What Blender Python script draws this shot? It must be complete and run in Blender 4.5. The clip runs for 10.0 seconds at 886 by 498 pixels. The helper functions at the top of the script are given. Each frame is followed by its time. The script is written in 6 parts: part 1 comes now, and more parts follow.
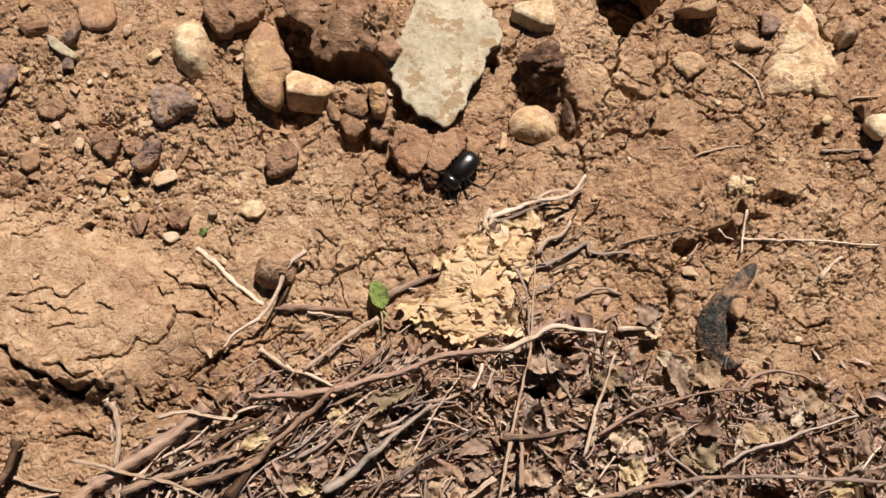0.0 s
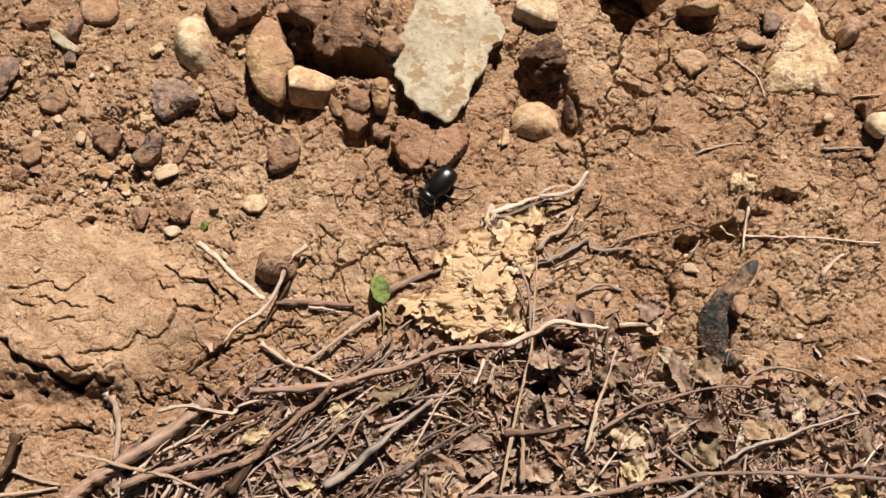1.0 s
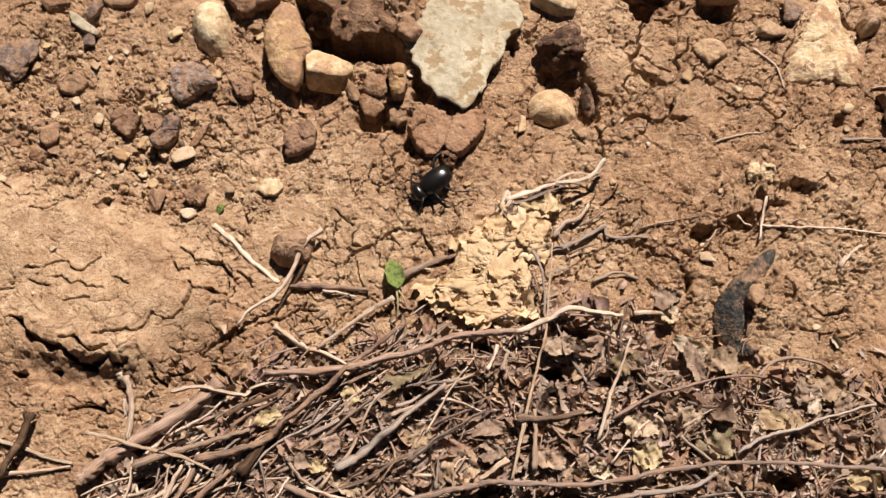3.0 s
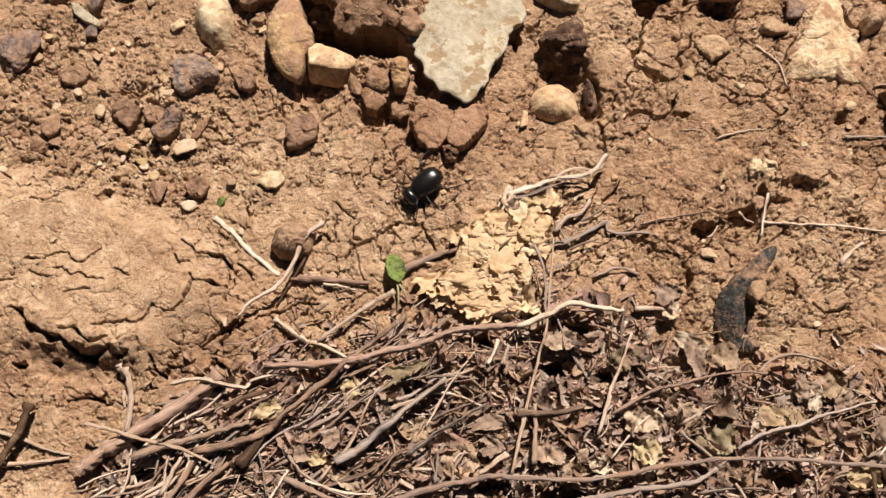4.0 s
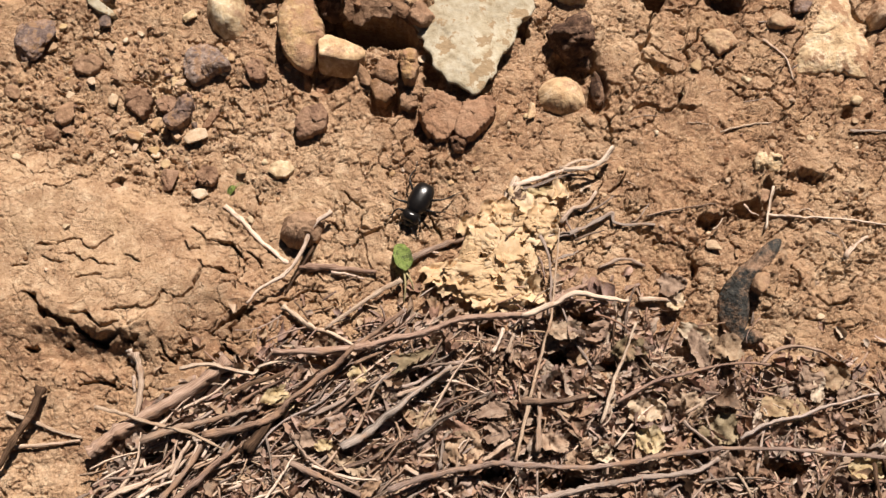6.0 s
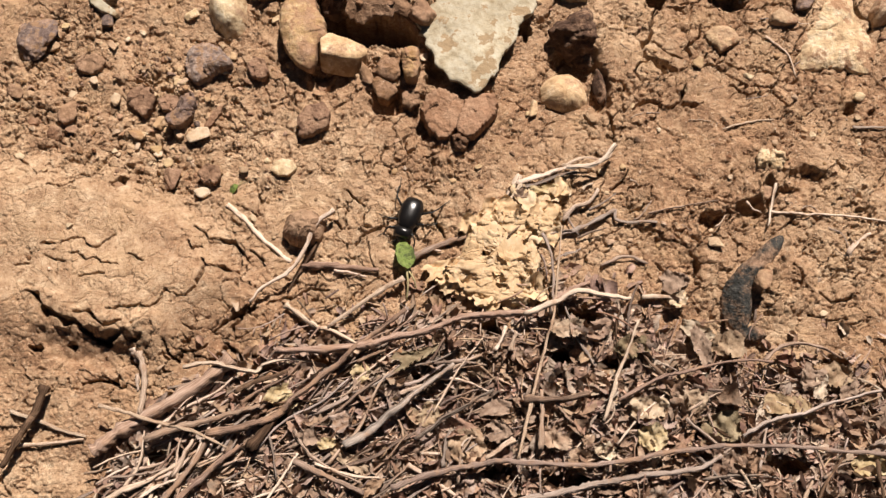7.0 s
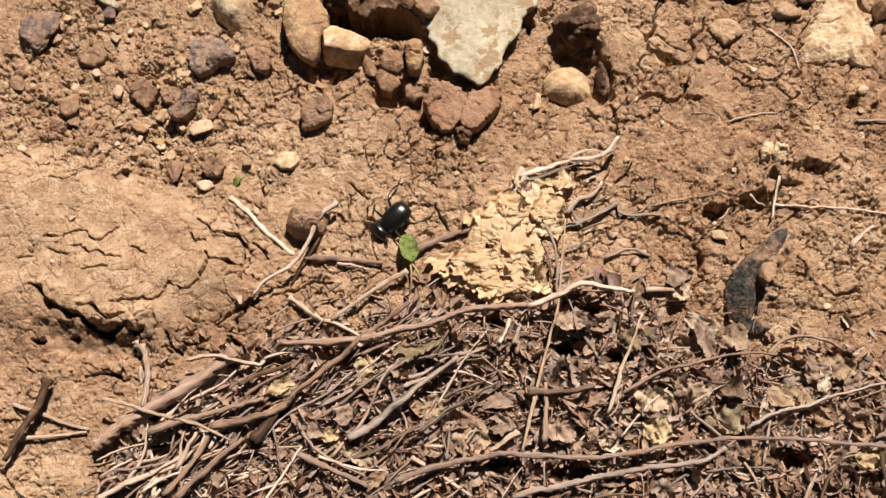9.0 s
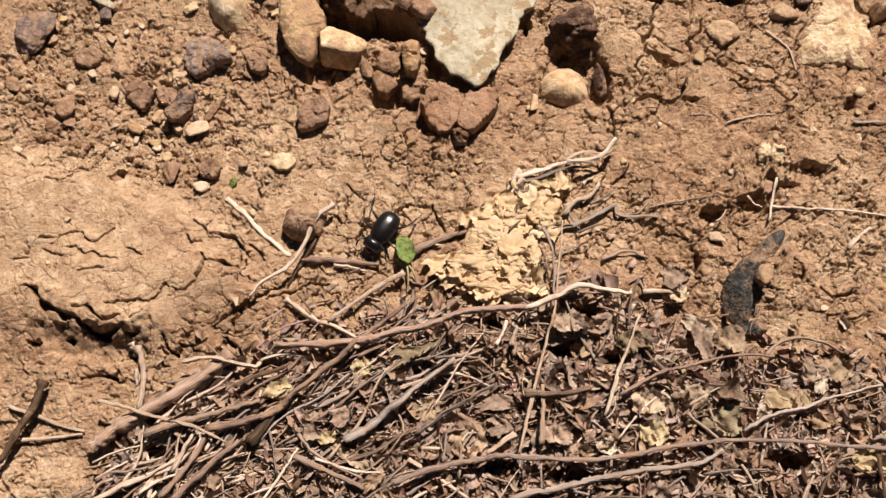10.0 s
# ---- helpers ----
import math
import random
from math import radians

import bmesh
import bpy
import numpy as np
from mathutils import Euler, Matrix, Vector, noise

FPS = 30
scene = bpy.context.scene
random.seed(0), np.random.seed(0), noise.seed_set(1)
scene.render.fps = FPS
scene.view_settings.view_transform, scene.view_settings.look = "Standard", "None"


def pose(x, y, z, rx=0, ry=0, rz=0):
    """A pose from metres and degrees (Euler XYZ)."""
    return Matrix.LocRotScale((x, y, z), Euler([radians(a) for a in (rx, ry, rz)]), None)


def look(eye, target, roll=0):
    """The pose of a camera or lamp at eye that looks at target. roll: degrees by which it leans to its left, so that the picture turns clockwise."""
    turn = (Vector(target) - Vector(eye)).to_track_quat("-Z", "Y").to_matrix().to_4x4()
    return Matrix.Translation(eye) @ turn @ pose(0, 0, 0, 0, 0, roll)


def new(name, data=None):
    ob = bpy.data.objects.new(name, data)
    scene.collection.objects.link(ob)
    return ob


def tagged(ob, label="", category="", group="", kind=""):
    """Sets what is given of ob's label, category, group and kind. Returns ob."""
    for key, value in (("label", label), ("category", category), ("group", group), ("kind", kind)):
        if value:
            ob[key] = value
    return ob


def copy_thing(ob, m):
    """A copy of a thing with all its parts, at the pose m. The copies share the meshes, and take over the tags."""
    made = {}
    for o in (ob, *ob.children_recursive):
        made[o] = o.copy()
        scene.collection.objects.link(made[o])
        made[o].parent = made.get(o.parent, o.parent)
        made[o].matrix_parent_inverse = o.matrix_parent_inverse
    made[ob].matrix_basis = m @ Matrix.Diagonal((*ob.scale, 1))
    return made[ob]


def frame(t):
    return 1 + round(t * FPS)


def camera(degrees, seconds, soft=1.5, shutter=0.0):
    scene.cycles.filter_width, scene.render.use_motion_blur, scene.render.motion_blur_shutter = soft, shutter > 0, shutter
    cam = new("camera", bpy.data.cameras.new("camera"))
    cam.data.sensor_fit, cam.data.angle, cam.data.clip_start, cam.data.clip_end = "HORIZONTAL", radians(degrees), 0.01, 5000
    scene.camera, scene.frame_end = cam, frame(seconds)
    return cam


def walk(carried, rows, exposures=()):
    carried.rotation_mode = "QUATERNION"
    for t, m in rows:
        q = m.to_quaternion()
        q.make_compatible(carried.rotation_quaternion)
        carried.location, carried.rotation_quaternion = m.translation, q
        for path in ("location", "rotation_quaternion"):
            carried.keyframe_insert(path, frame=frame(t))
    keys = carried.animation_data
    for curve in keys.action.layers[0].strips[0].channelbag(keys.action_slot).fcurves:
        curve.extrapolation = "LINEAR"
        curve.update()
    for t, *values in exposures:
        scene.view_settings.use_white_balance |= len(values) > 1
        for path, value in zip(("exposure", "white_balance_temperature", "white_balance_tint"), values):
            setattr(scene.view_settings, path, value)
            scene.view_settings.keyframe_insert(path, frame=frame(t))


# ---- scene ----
cam = camera(47.3, 10.0, soft=1.4)
PATH = [
    (0, (0.013, -0.135, 0.57), (0.007, 0.351, -1.37), -1.2),
    (0.5, (0.012, -0.137, 0.57), (0.011, 0.35, -1.37), -0.5),
    (1, (0.01, -0.141, 0.568), (0.011, 0.357, -1.369), -0.1),
    (1.5, (0.012, -0.146, 0.567), (-0.004, 0.366, -1.367), -1.6),
    (2, (0.01, -0.147, 0.568), (-0.012, 0.365, -1.366), -2.0),
    (2.5, (0.011, -0.149, 0.566), (-0.02, 0.359, -1.368), -3.0),
    (4, (0.009, -0.156, 0.562), (-0.018, 0.356, -1.371), -1.9),
    (4.5, (0.01, -0.156, 0.565), (-0.02, 0.344, -1.371), -2.3),
    (5, (0.012, -0.159, 0.564), (-0.026, 0.341, -1.372), -2.9),
    (5.5, (0.012, -0.162, 0.566), (-0.033, 0.346, -1.368), -3.3),
    (7, (0.013, -0.162, 0.567), (-0.045, 0.341, -1.369), -5.0),
    (7.5, (0.01, -0.161, 0.565), (-0.038, 0.34, -1.37), -3.8),
    (8, (0.01, -0.162, 0.567), (-0.042, 0.338, -1.369), -4.3),
    (8.5, (0.011, -0.164, 0.566), (-0.045, 0.335, -1.37), -4.7),
    (9, (0.009, -0.164, 0.566), (-0.042, 0.332, -1.37), -4.3),
    (9.5, (0.01, -0.163, 0.565), (-0.043, 0.329, -1.373), -4.5),
    (10, (0.009, -0.163, 0.565), (-0.036, 0.334, -1.372), -3.6),
]

walk(cam, [(t, look(eye, aim, roll)) for t, eye, aim, roll in PATH], [(0, 0.82), (1, 0.84), (2.5, 0.90), (4, 0.90), (10, 0.93)])

# ---- world and sun ----
SUN_AZ, SUN_EL = radians(18), radians(53)   # azimuth from +y towards +x
world = bpy.data.worlds.new("sky")
scene.world = world
world.use_nodes = True
wn = world.node_tree
sky = wn.nodes.new("ShaderNodeTexSky")
sky.sky_type = "NISHITA"
sky.sun_disc = False
sky.sun_elevation, sky.sun_rotation = SUN_EL, SUN_AZ
wn.links.new(sky.outputs[0], wn.nodes["Background"].inputs[0])
wn.nodes["Background"].inputs[1].default_value = 0.0078
sun = new("sun", bpy.data.lights.new("sun", "SUN"))
sun.data.energy, sun.data.angle, sun.data.color = 4.6, radians(0.5), (1.0, 0.896, 0.812)
sun.matrix_world = look((math.sin(SUN_AZ) * math.cos(SUN_EL), math.cos(SUN_AZ) * math.cos(SUN_EL), math.sin(SUN_EL)), (0, 0, 0))

RNG = np.random.default_rng(7)


# ---- materials ----
def ramp_node(nt, stops):
    r = nt.nodes.new("ShaderNodeValToRGB")
    while len(r.color_ramp.elements) < len(stops):
        r.color_ramp.elements.new(0.5)
    for e, (p, c) in zip(r.color_ramp.elements, stops):
        e.position, e.color = p, (*c, 1)
    return r


def noise_node(nt, co, scale, detail=5, rough=0.6):
    n = nt.nodes.new("ShaderNodeTexNoise")
    n.inputs["Scale"].default_value, n.inputs["Detail"].default_value, n.inputs["Roughness"].default_value = scale, detail, rough
    nt.links.new(co, n.inputs["Vector"])
    return n.outputs["Fac"]


def math_node(nt, op, a, b):
    n = nt.nodes.new("ShaderNodeMath")
    n.operation = op
    for i, v in enumerate((a, b)):
        if isinstance(v, (int, float)):
            n.inputs[i].default_value = v
        else:
            nt.links.new(v, n.inputs[i])
    return n.outputs[0]


def mix_node(nt, fac, a, b, blend="MIX"):
    n = nt.nodes.new("ShaderNodeMix")
    n.data_type, n.blend_type = "RGBA", blend
    for i, v in ((0, fac), (6, a), (7, b)):
        if isinstance(v, (int, float)):
            n.inputs[i].default_value = v
        elif isinstance(v, tuple):
            n.inputs[i].default_value = (*v, 1)
        else:
            nt.links.new(v, n.inputs[i])
    return n.outputs[2]


def material(name, stops, scale=150, rough=0.9, bump=0.4, fine=900, vary="", spread=0.35, spots=None, spot_at=0.52, stretch=None, gloss=0.25, thin=0.0, wood=False, dust=0.0, edge=0.09, hue=0.0):
    """Grain ramp, a slow change of value, bump at two sizes; vary: 'object' or 'island' shifts the whole ramp."""
    m = bpy.data.materials.new(name)
    m.use_nodes = True
    nt = m.node_tree
    b = nt.nodes["Principled BSDF"]
    co = nt.nodes.new("ShaderNodeTexCoord").outputs["Object"]
    if wood:
        at = nt.nodes.new("ShaderNodeAttribute")
        at.attribute_name = "bark"
        co = at.outputs["Vector"]
    if stretch:
        mp = nt.nodes.new("ShaderNodeMapping")
        mp.inputs["Scale"].default_value = stretch
        nt.links.new(co, mp.inputs["Vector"])
        co = mp.outputs[0]
    fac = noise_node(nt, co, scale)
    if vary:
        src = nt.nodes.new("ShaderNodeObjectInfo").outputs["Random"] if vary == "object" else nt.nodes.new("ShaderNodeNewGeometry").outputs["Random Per Island"]
        fac = math_node(nt, "ADD", fac, math_node(nt, "MULTIPLY", math_node(nt, "SUBTRACT", src, 0.5), spread * 2))
    r = ramp_node(nt, stops)
    nt.links.new(fac, r.inputs[0])
    col = r.outputs[0]
    slow = noise_node(nt, co, scale * 0.17, 3)
    h = nt.nodes.new("ShaderNodeHueSaturation")
    nt.links.new(col, h.inputs["Color"])
    nt.links.new(math_node(nt, "ADD", math_node(nt, "MULTIPLY", slow, 0.9), 0.55), h.inputs["Value"])
    if hue and vary:
        # each piece leans to ochre or to grey-purple, and is more or less bleached
        turn = math_node(nt, "FRACT", math_node(nt, "MULTIPLY", src, 71.3), 0)
        fade = math_node(nt, "FRACT", math_node(nt, "MULTIPLY", src, 137.9), 0)
        nt.links.new(math_node(nt, "ADD", math_node(nt, "MULTIPLY", turn, hue), 0.5 - 0.42 * hue), h.inputs["Hue"])
        nt.links.new(math_node(nt, "ADD", math_node(nt, "MULTIPLY", fade, 14 * hue), 1 - 7.5 * hue), h.inputs["Saturation"])
    col = h.outputs[0]
    if spots:
        sp = ramp_node(nt, [(spot_at, (0, 0, 0)), (spot_at + edge, (1, 1, 1))])
        nt.links.new(noise_node(nt, co, scale * 0.55, 8, 0.7), sp.inputs[0])
        col = mix_node(nt, sp.outputs[0], col, spots)
    if dust:
        # soil clinging in patches
        at = 0.62 - 0.3 * dust
        dr = ramp_node(nt, [(at - 0.06, (0, 0, 0)), (at + 0.07, (1, 1, 1))])
        nt.links.new(noise_node(nt, nt.nodes.new("ShaderNodeNewGeometry").outputs["Position"], 75, 9, 0.72), dr.inputs[0])
        earth = ramp_node(nt, [(0.3, (0.172, 0.101, 0.065)), (0.5, (0.284, 0.176, 0.112)), (0.7, (0.404, 0.275, 0.185))])
        nt.links.new(noise_node(nt, co, 420, 6, 0.65), earth.inputs[0])
        col = mix_node(nt, math_node(nt, "MULTIPLY", dr.outputs[0], 0.85), col, earth.outputs[0])
    nt.links.new(col, b.inputs["Base Color"])
    b.inputs["Roughness"].default_value = rough
    b.inputs["Specular IOR Level"].default_value = gloss
    if thin:
        tr, mx = nt.nodes.new("ShaderNodeBsdfTranslucent"), nt.nodes.new("ShaderNodeMixShader")
        nt.links.new(col, tr.inputs[0])
        mx.inputs[0].default_value = thin
        nt.links.new(b.outputs[0], mx.inputs[1])
        nt.links.new(tr.outputs[0], mx.inputs[2])
        nt.links.new(mx.outputs[0], nt.nodes["Material Output"].inputs[0])
    if bump:
        bp = nt.nodes.new("ShaderNodeBump")
        bp.inputs["Strength"].default_value, bp.inputs["Distance"].default_value = bump, 0.0013
        nt.links.new(math_node(nt, "ADD", noise_node(nt, co, fine, 4), noise_node(nt, co, fine * 0.3, 4)), bp.inputs["Height"])
        nt.links.new(bp.outputs[0], b.inputs["Normal"])
    return m


def soil_material():
    m = material("soil", [(0.28, (0.125, 0.062, 0.036)), (0.48, (0.265, 0.150, 0.085)), (0.68, (0.440, 0.290, 0.178))], 240, 0.95, 1.0, 1200, gloss=0.1)
    nt = m.node_tree
    b = nt.nodes["Principled BSDF"]
    co = [n for n in nt.nodes if n.type == "TEX_COORD"][0].outputs["Object"]
    old = b.inputs["Base Color"].links[0].from_socket
    at = nt.nodes.new("ShaderNodeAttribute")
    at.attribute_name = "crust"
    pale = ramp_node(nt, [(0.30, (0.215, 0.122, 0.070)), (0.45, (0.375, 0.244, 0.148)), (0.55, (0.465, 0.320, 0.202)), (0.68, (0.600, 0.456, 0.312))])
    nt.links.new(noise_node(nt, co, 130, 9, 0.75), pale.inputs[0])
    amount = math_node(nt, "MULTIPLY", at.outputs["Fac"], math_node(nt, "ADD", math_node(nt, "MULTIPLY", noise_node(nt, co, 60, 8, 0.7), 1.6), 0.25))
    c = nt.nodes.new("ShaderNodeClamp")
    nt.links.new(amount, c.inputs[0])
    col = mix_node(nt, c.outputs[0], old, pale.outputs[0])
    grit = ramp_node(nt, [(0.630, (0, 0, 0)), (0.69, (1, 1, 1))])
    nt.links.new(noise_node(nt, co, 700, 2, 0.5), grit.inputs[0])
    col = mix_node(nt, math_node(nt, "MULTIPLY", grit.outputs[0], 0.65), col, (0.560, 0.440, 0.315))
    # ochre dust in drifts, and scattered dark specks
    drift = ramp_node(nt, [(0.5, (0, 0, 0)), (0.68, (1, 1, 1))])
    nt.links.new(noise_node(nt, co, 48, 7, 0.7), drift.inputs[0])
    col = mix_node(nt, math_node(nt, "MULTIPLY", drift.outputs[0], 0.42), col, (0.440, 0.295, 0.168))
    speck = ramp_node(nt, [(0.32, (1, 1, 1)), (0.39, (0, 0, 0))])
    nt.links.new(noise_node(nt, co, 520, 4, 0.6), speck.inputs[0])
    col = mix_node(nt, math_node(nt, "MULTIPLY", speck.outputs[0], 0.6), col, (0.085, 0.042, 0.026))
    nt.links.new(col, b.inputs["Base Color"])
    return m


SOIL = soil_material()
CLOD = material("clod", [(0.3, (0.123, 0.066, 0.039)), (0.5, (0.227, 0.132, 0.079)), (0.72, (0.336, 0.207, 0.130))], 170, 0.95, 0.9, 600, "object", 0.12, gloss=0.1, dust=0.34, hue=0.012)
CRUMB = material("crumb", [(0.15, (0.146, 0.081, 0.047)), (0.5, (0.280, 0.169, 0.101)), (0.8, (0.413, 0.280, 0.181)), (0.97, (0.568, 0.464, 0.353))], 300, 0.95, 0.6, 1300, "island", 0.3, gloss=0.1, hue=0.018)
# dark clods; also colours pieces added where a hollow's shade should read black
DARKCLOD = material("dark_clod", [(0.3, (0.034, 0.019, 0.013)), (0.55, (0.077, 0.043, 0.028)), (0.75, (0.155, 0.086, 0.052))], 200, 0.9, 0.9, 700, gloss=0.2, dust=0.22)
LIME = material("limestone", [(0.28, (0.225, 0.175, 0.108)), (0.42, (0.330, 0.281, 0.194)), (0.6, (0.405, 0.363, 0.275))], 150, 0.9, 0.6, 420, spots=(0.270, 0.195, 0.115), spot_at=0.545, edge=0.02)
SANDY = material("sandy_stone", [(0.3, (0.328, 0.213, 0.120)), (0.45, (0.503, 0.367, 0.218)), (0.65, (0.659, 0.545, 0.386))], 130, 0.95, 0.9, 500, spots=(0.293, 0.171, 0.098), spot_at=0.51, dust=0.04)
CREAM = material("cream_stone", [(0.3, (0.292, 0.189, 0.103)), (0.46, (0.516, 0.400, 0.249)), (0.64, (0.654, 0.568, 0.421))], 130, 0.85, 0.45, 450, "object", 0.06, spots=(0.361, 0.237, 0.133), spot_at=0.51, dust=0.12)
TANSTONE = material("tan_stone", [(0.3, (0.231, 0.132, 0.068)), (0.5, (0.414, 0.275, 0.157)), (0.68, (0.578, 0.441, 0.284))], 130, 0.9, 0.7, 450, "object", 0.08, spots=(0.275, 0.159, 0.090), spot_at=0.46, dust=0.3, hue=0.014)
ROUNDSTONE = material("mottled_stone", [(0.3, (0.361, 0.228, 0.120)), (0.48, (0.553, 0.389, 0.226)), (0.66, (0.712, 0.570, 0.396))], 110, 0.85, 0.5, 450, spots=(0.370, 0.234, 0.125), spot_at=0.5, dust=0.12)
PEBBLE = material("pale_pebble", [(0.15, (0.310, 0.194, 0.107)), (0.5, (0.447, 0.318, 0.194)), (0.9, (0.602, 0.507, 0.378))], 200, 0.9, 0.5, 900, "object", 0.3, spots=(0.327, 0.202, 0.107), dust=0.12, hue=0.018)
GREYSTONE = material("grey_stone", [(0.3, (0.074, 0.046, 0.039)), (0.5, (0.162, 0.113, 0.095)), (0.72, (0.349, 0.267, 0.219))], 300, 0.9, 1.0, 400, "object", 0.08, spots=(0.215, 0.129, 0.073), spot_at=0.5, dust=0.22, hue=0.02)
SLATE = material("slate", [(0.3, (0.016, 0.016, 0.014)), (0.55, (0.040, 0.040, 0.037)), (0.8, (0.105, 0.095, 0.079))], 220, 0.75, 1.3, 420, gloss=0.15, dust=0.33)
BARK = material("bark", [(0.33, (0.067, 0.041, 0.031)), (0.46, (0.201, 0.132, 0.097)), (0.58, (0.285, 0.199, 0.151)), (0.7, (0.402, 0.302, 0.242))], 1.6, 0.9, 0.28, 5, "object", 0.10, wood=True, stretch=(4.0, 4.0, 0.5), dust=0.24,  gloss=0.1, hue=0.014)
PALEWOOD = material("pale_wood", [(0.33, (0.184, 0.122, 0.084)), (0.45, (0.405, 0.300, 0.221)), (0.58, (0.526, 0.413, 0.320)), (0.7, (0.661, 0.550, 0.457))], 1.6, 0.85, 0.25, 5, "object", 0.12, wood=True, dust=0.12, stretch=(4.0, 4.0, 0.5),  gloss=0.1, hue=0.012)
GREYWOOD = material("grey_wood", [(0.33, (0.083, 0.058, 0.046)), (0.45, (0.206, 0.152, 0.122)), (0.58, (0.294, 0.230, 0.192)), (0.7, (0.412, 0.345, 0.305))], 1.6, 0.85, 0.28, 5, "object", 0.12, wood=True, stretch=(4.0, 4.0, 0.5), dust=0.16,  gloss=0.1, hue=0.02)
DARKWOOD = material("dark_wood", [(0.28, (0.022, 0.013, 0.009)), (0.5, (0.065, 0.039, 0.024)), (0.7, (0.155, 0.095, 0.060))], 1.6, 0.9, 0.35, 5, "object", 0.10, wood=True, stretch=(4.0, 4.0, 0.5), dust=0.16,  gloss=0.1)
DRYLEAF = material("dry_leaf", [(0.05, (0.091, 0.056, 0.042)), (0.4, (0.245, 0.161, 0.119)), (0.7, (0.390, 0.278, 0.211)), (0.98, (0.578, 0.441, 0.339))], 160, 0.75, 0.5, 900, "object", 0.27, gloss=0.2, thin=0.15, dust=0.26, spots=(0.197, 0.127, 0.085), hue=0.036)
LITTER = material("litter_bits", [(0.05, (0.109, 0.067, 0.051)), (0.4, (0.286, 0.191, 0.143)), (0.7, (0.439, 0.318, 0.241)), (0.98, (0.628, 0.497, 0.391))], 160, 0.8, 0.5, 900, "island", 0.30, gloss=0.2, thin=0.15, dust=0.26, hue=0.034)
TANLEAF = material("tan_leaf", [(0.3, (0.182, 0.113, 0.069)), (0.5, (0.317, 0.221, 0.147)), (0.7, (0.432, 0.328, 0.233))], 170, 0.8, 0.5, 700, "object", 0.1, gloss=0.2, thin=0.15, dust=0.1, hue=0.02)
PALELEAF = material("pale_leaf", [(0.3, (0.330, 0.240, 0.165)), (0.5, (0.500, 0.400, 0.290)), (0.7, (0.620, 0.530, 0.415))], 170, 0.8, 0.4, 700, "object", 0.1, gloss=0.2, thin=0.2, hue=0.014)
YELLOWLEAF = material("yellow_leaf", [(0.3, (0.285, 0.198, 0.095)), (0.5, (0.418, 0.317, 0.173)), (0.7, (0.532, 0.432, 0.273))], 170, 0.8, 0.4, 700, "object", 0.1, gloss=0.2, thin=0.2)
GREYLEAF = material("grey_leaf", [(0.3, (0.107, 0.067, 0.047)), (0.5, (0.218, 0.150, 0.107)), (0.7, (0.339, 0.246, 0.182))], 170, 0.8, 0.5, 700, "object", 0.1, gloss=0.2, thin=0.15, dust=0.06)
OLIVELEAF = material("olive_leaf", [(0.3, (0.095, 0.070, 0.038)), (0.5, (0.190, 0.145, 0.085)), (0.7, (0.310, 0.250, 0.160))], 170, 0.8, 0.5, 700, "object", 0.1, gloss=0.2, thin=0.15, dust=0.1)
HUSK = material("husk", [(0.15, (0.474, 0.307, 0.163)), (0.5, (0.605, 0.438, 0.266)), (0.8, (0.655, 0.529, 0.370))], 200, 0.9, 0.3, 900, "object", 0.14, gloss=0.05, thin=0.2)
GREEN = material("green_leaf", [(0.25, (0.075, 0.119, 0.022)), (0.5, (0.173, 0.233, 0.053)), (0.75, (0.323, 0.361, 0.134))], 500, 0.6, 0.5, 700, thin=0.25, spots=(0.065, 0.088, 0.022), spot_at=0.49)
STEM = material("green_stem", [(0.3, (0.241, 0.206, 0.095)), (0.7, (0.387, 0.327, 0.189))], 300, 0.6, 0.2)
SHELL = material("wing_case", [(0.3, (0.004, 0.0036, 0.0035)), (0.7, (0.010, 0.008, 0.007))], 300, 0.28, 0.08, 1500, gloss=0.5)
CHITIN = material("chitin", [(0.3, (0.005, 0.0045, 0.004)), (0.7, (0.013, 0.011, 0.009))], 400, 0.38, 0.15, 1600, gloss=0.5)


# ---- noise on arrays ----
def rand2(ix, iy, seed):
    v = np.sin(ix * 127.1 + iy * 311.7 + seed * 74.7) * 43758.5453
    return v - np.floor(v)


def grain(x, y, size, seed):
    x, y = x / size, y / size
    ix, iy = np.floor(x), np.floor(y)
    fx, fy = x - ix, y - iy
    u, v = fx * fx * (3 - 2 * fx), fy * fy * (3 - 2 * fy)
    a, b = rand2(ix, iy, seed), rand2(ix + 1, iy, seed)
    c, d = rand2(ix, iy + 1, seed), rand2(ix + 1, iy + 1, seed)
    return (a + (b - a) * u) * (1 - v) + (c + (d - c) * u) * v - 0.5


def fbm(x, y, size, seed, octaves=4):
    total, gain = 0, 1.0
    for n in range(octaves):
        total = total + gain * grain(x + n * 1.37, y - n * 0.91, size / 2**n, seed + n)
        gain *= 0.55
    return total


def cells(x, y, size, seed):
    """Distance to the nearest and second-nearest cell point, and the nearest one's random number."""
    x, y = x / size, y / size
    ix, iy = np.floor(x), np.floor(y)
    f1, f2, tone = np.full(x.shape, 9.0), np.full(x.shape, 9.0), np.zeros(x.shape)
    for dx in (-1, 0, 1):
        for dy in (-1, 0, 1):
            cx, cy = ix + dx, iy + dy
            d = np.hypot(cx + rand2(cx, cy, seed) - x, cy + rand2(cx, cy, seed + 3) - y)
            near = d < f1
            f2 = np.where(near, f1, np.minimum(f2, d))
            tone = np.where(near, rand2(cx, cy, seed + 9), tone)
            f1 = np.where(near, d, f1)
    return f1, f2, tone


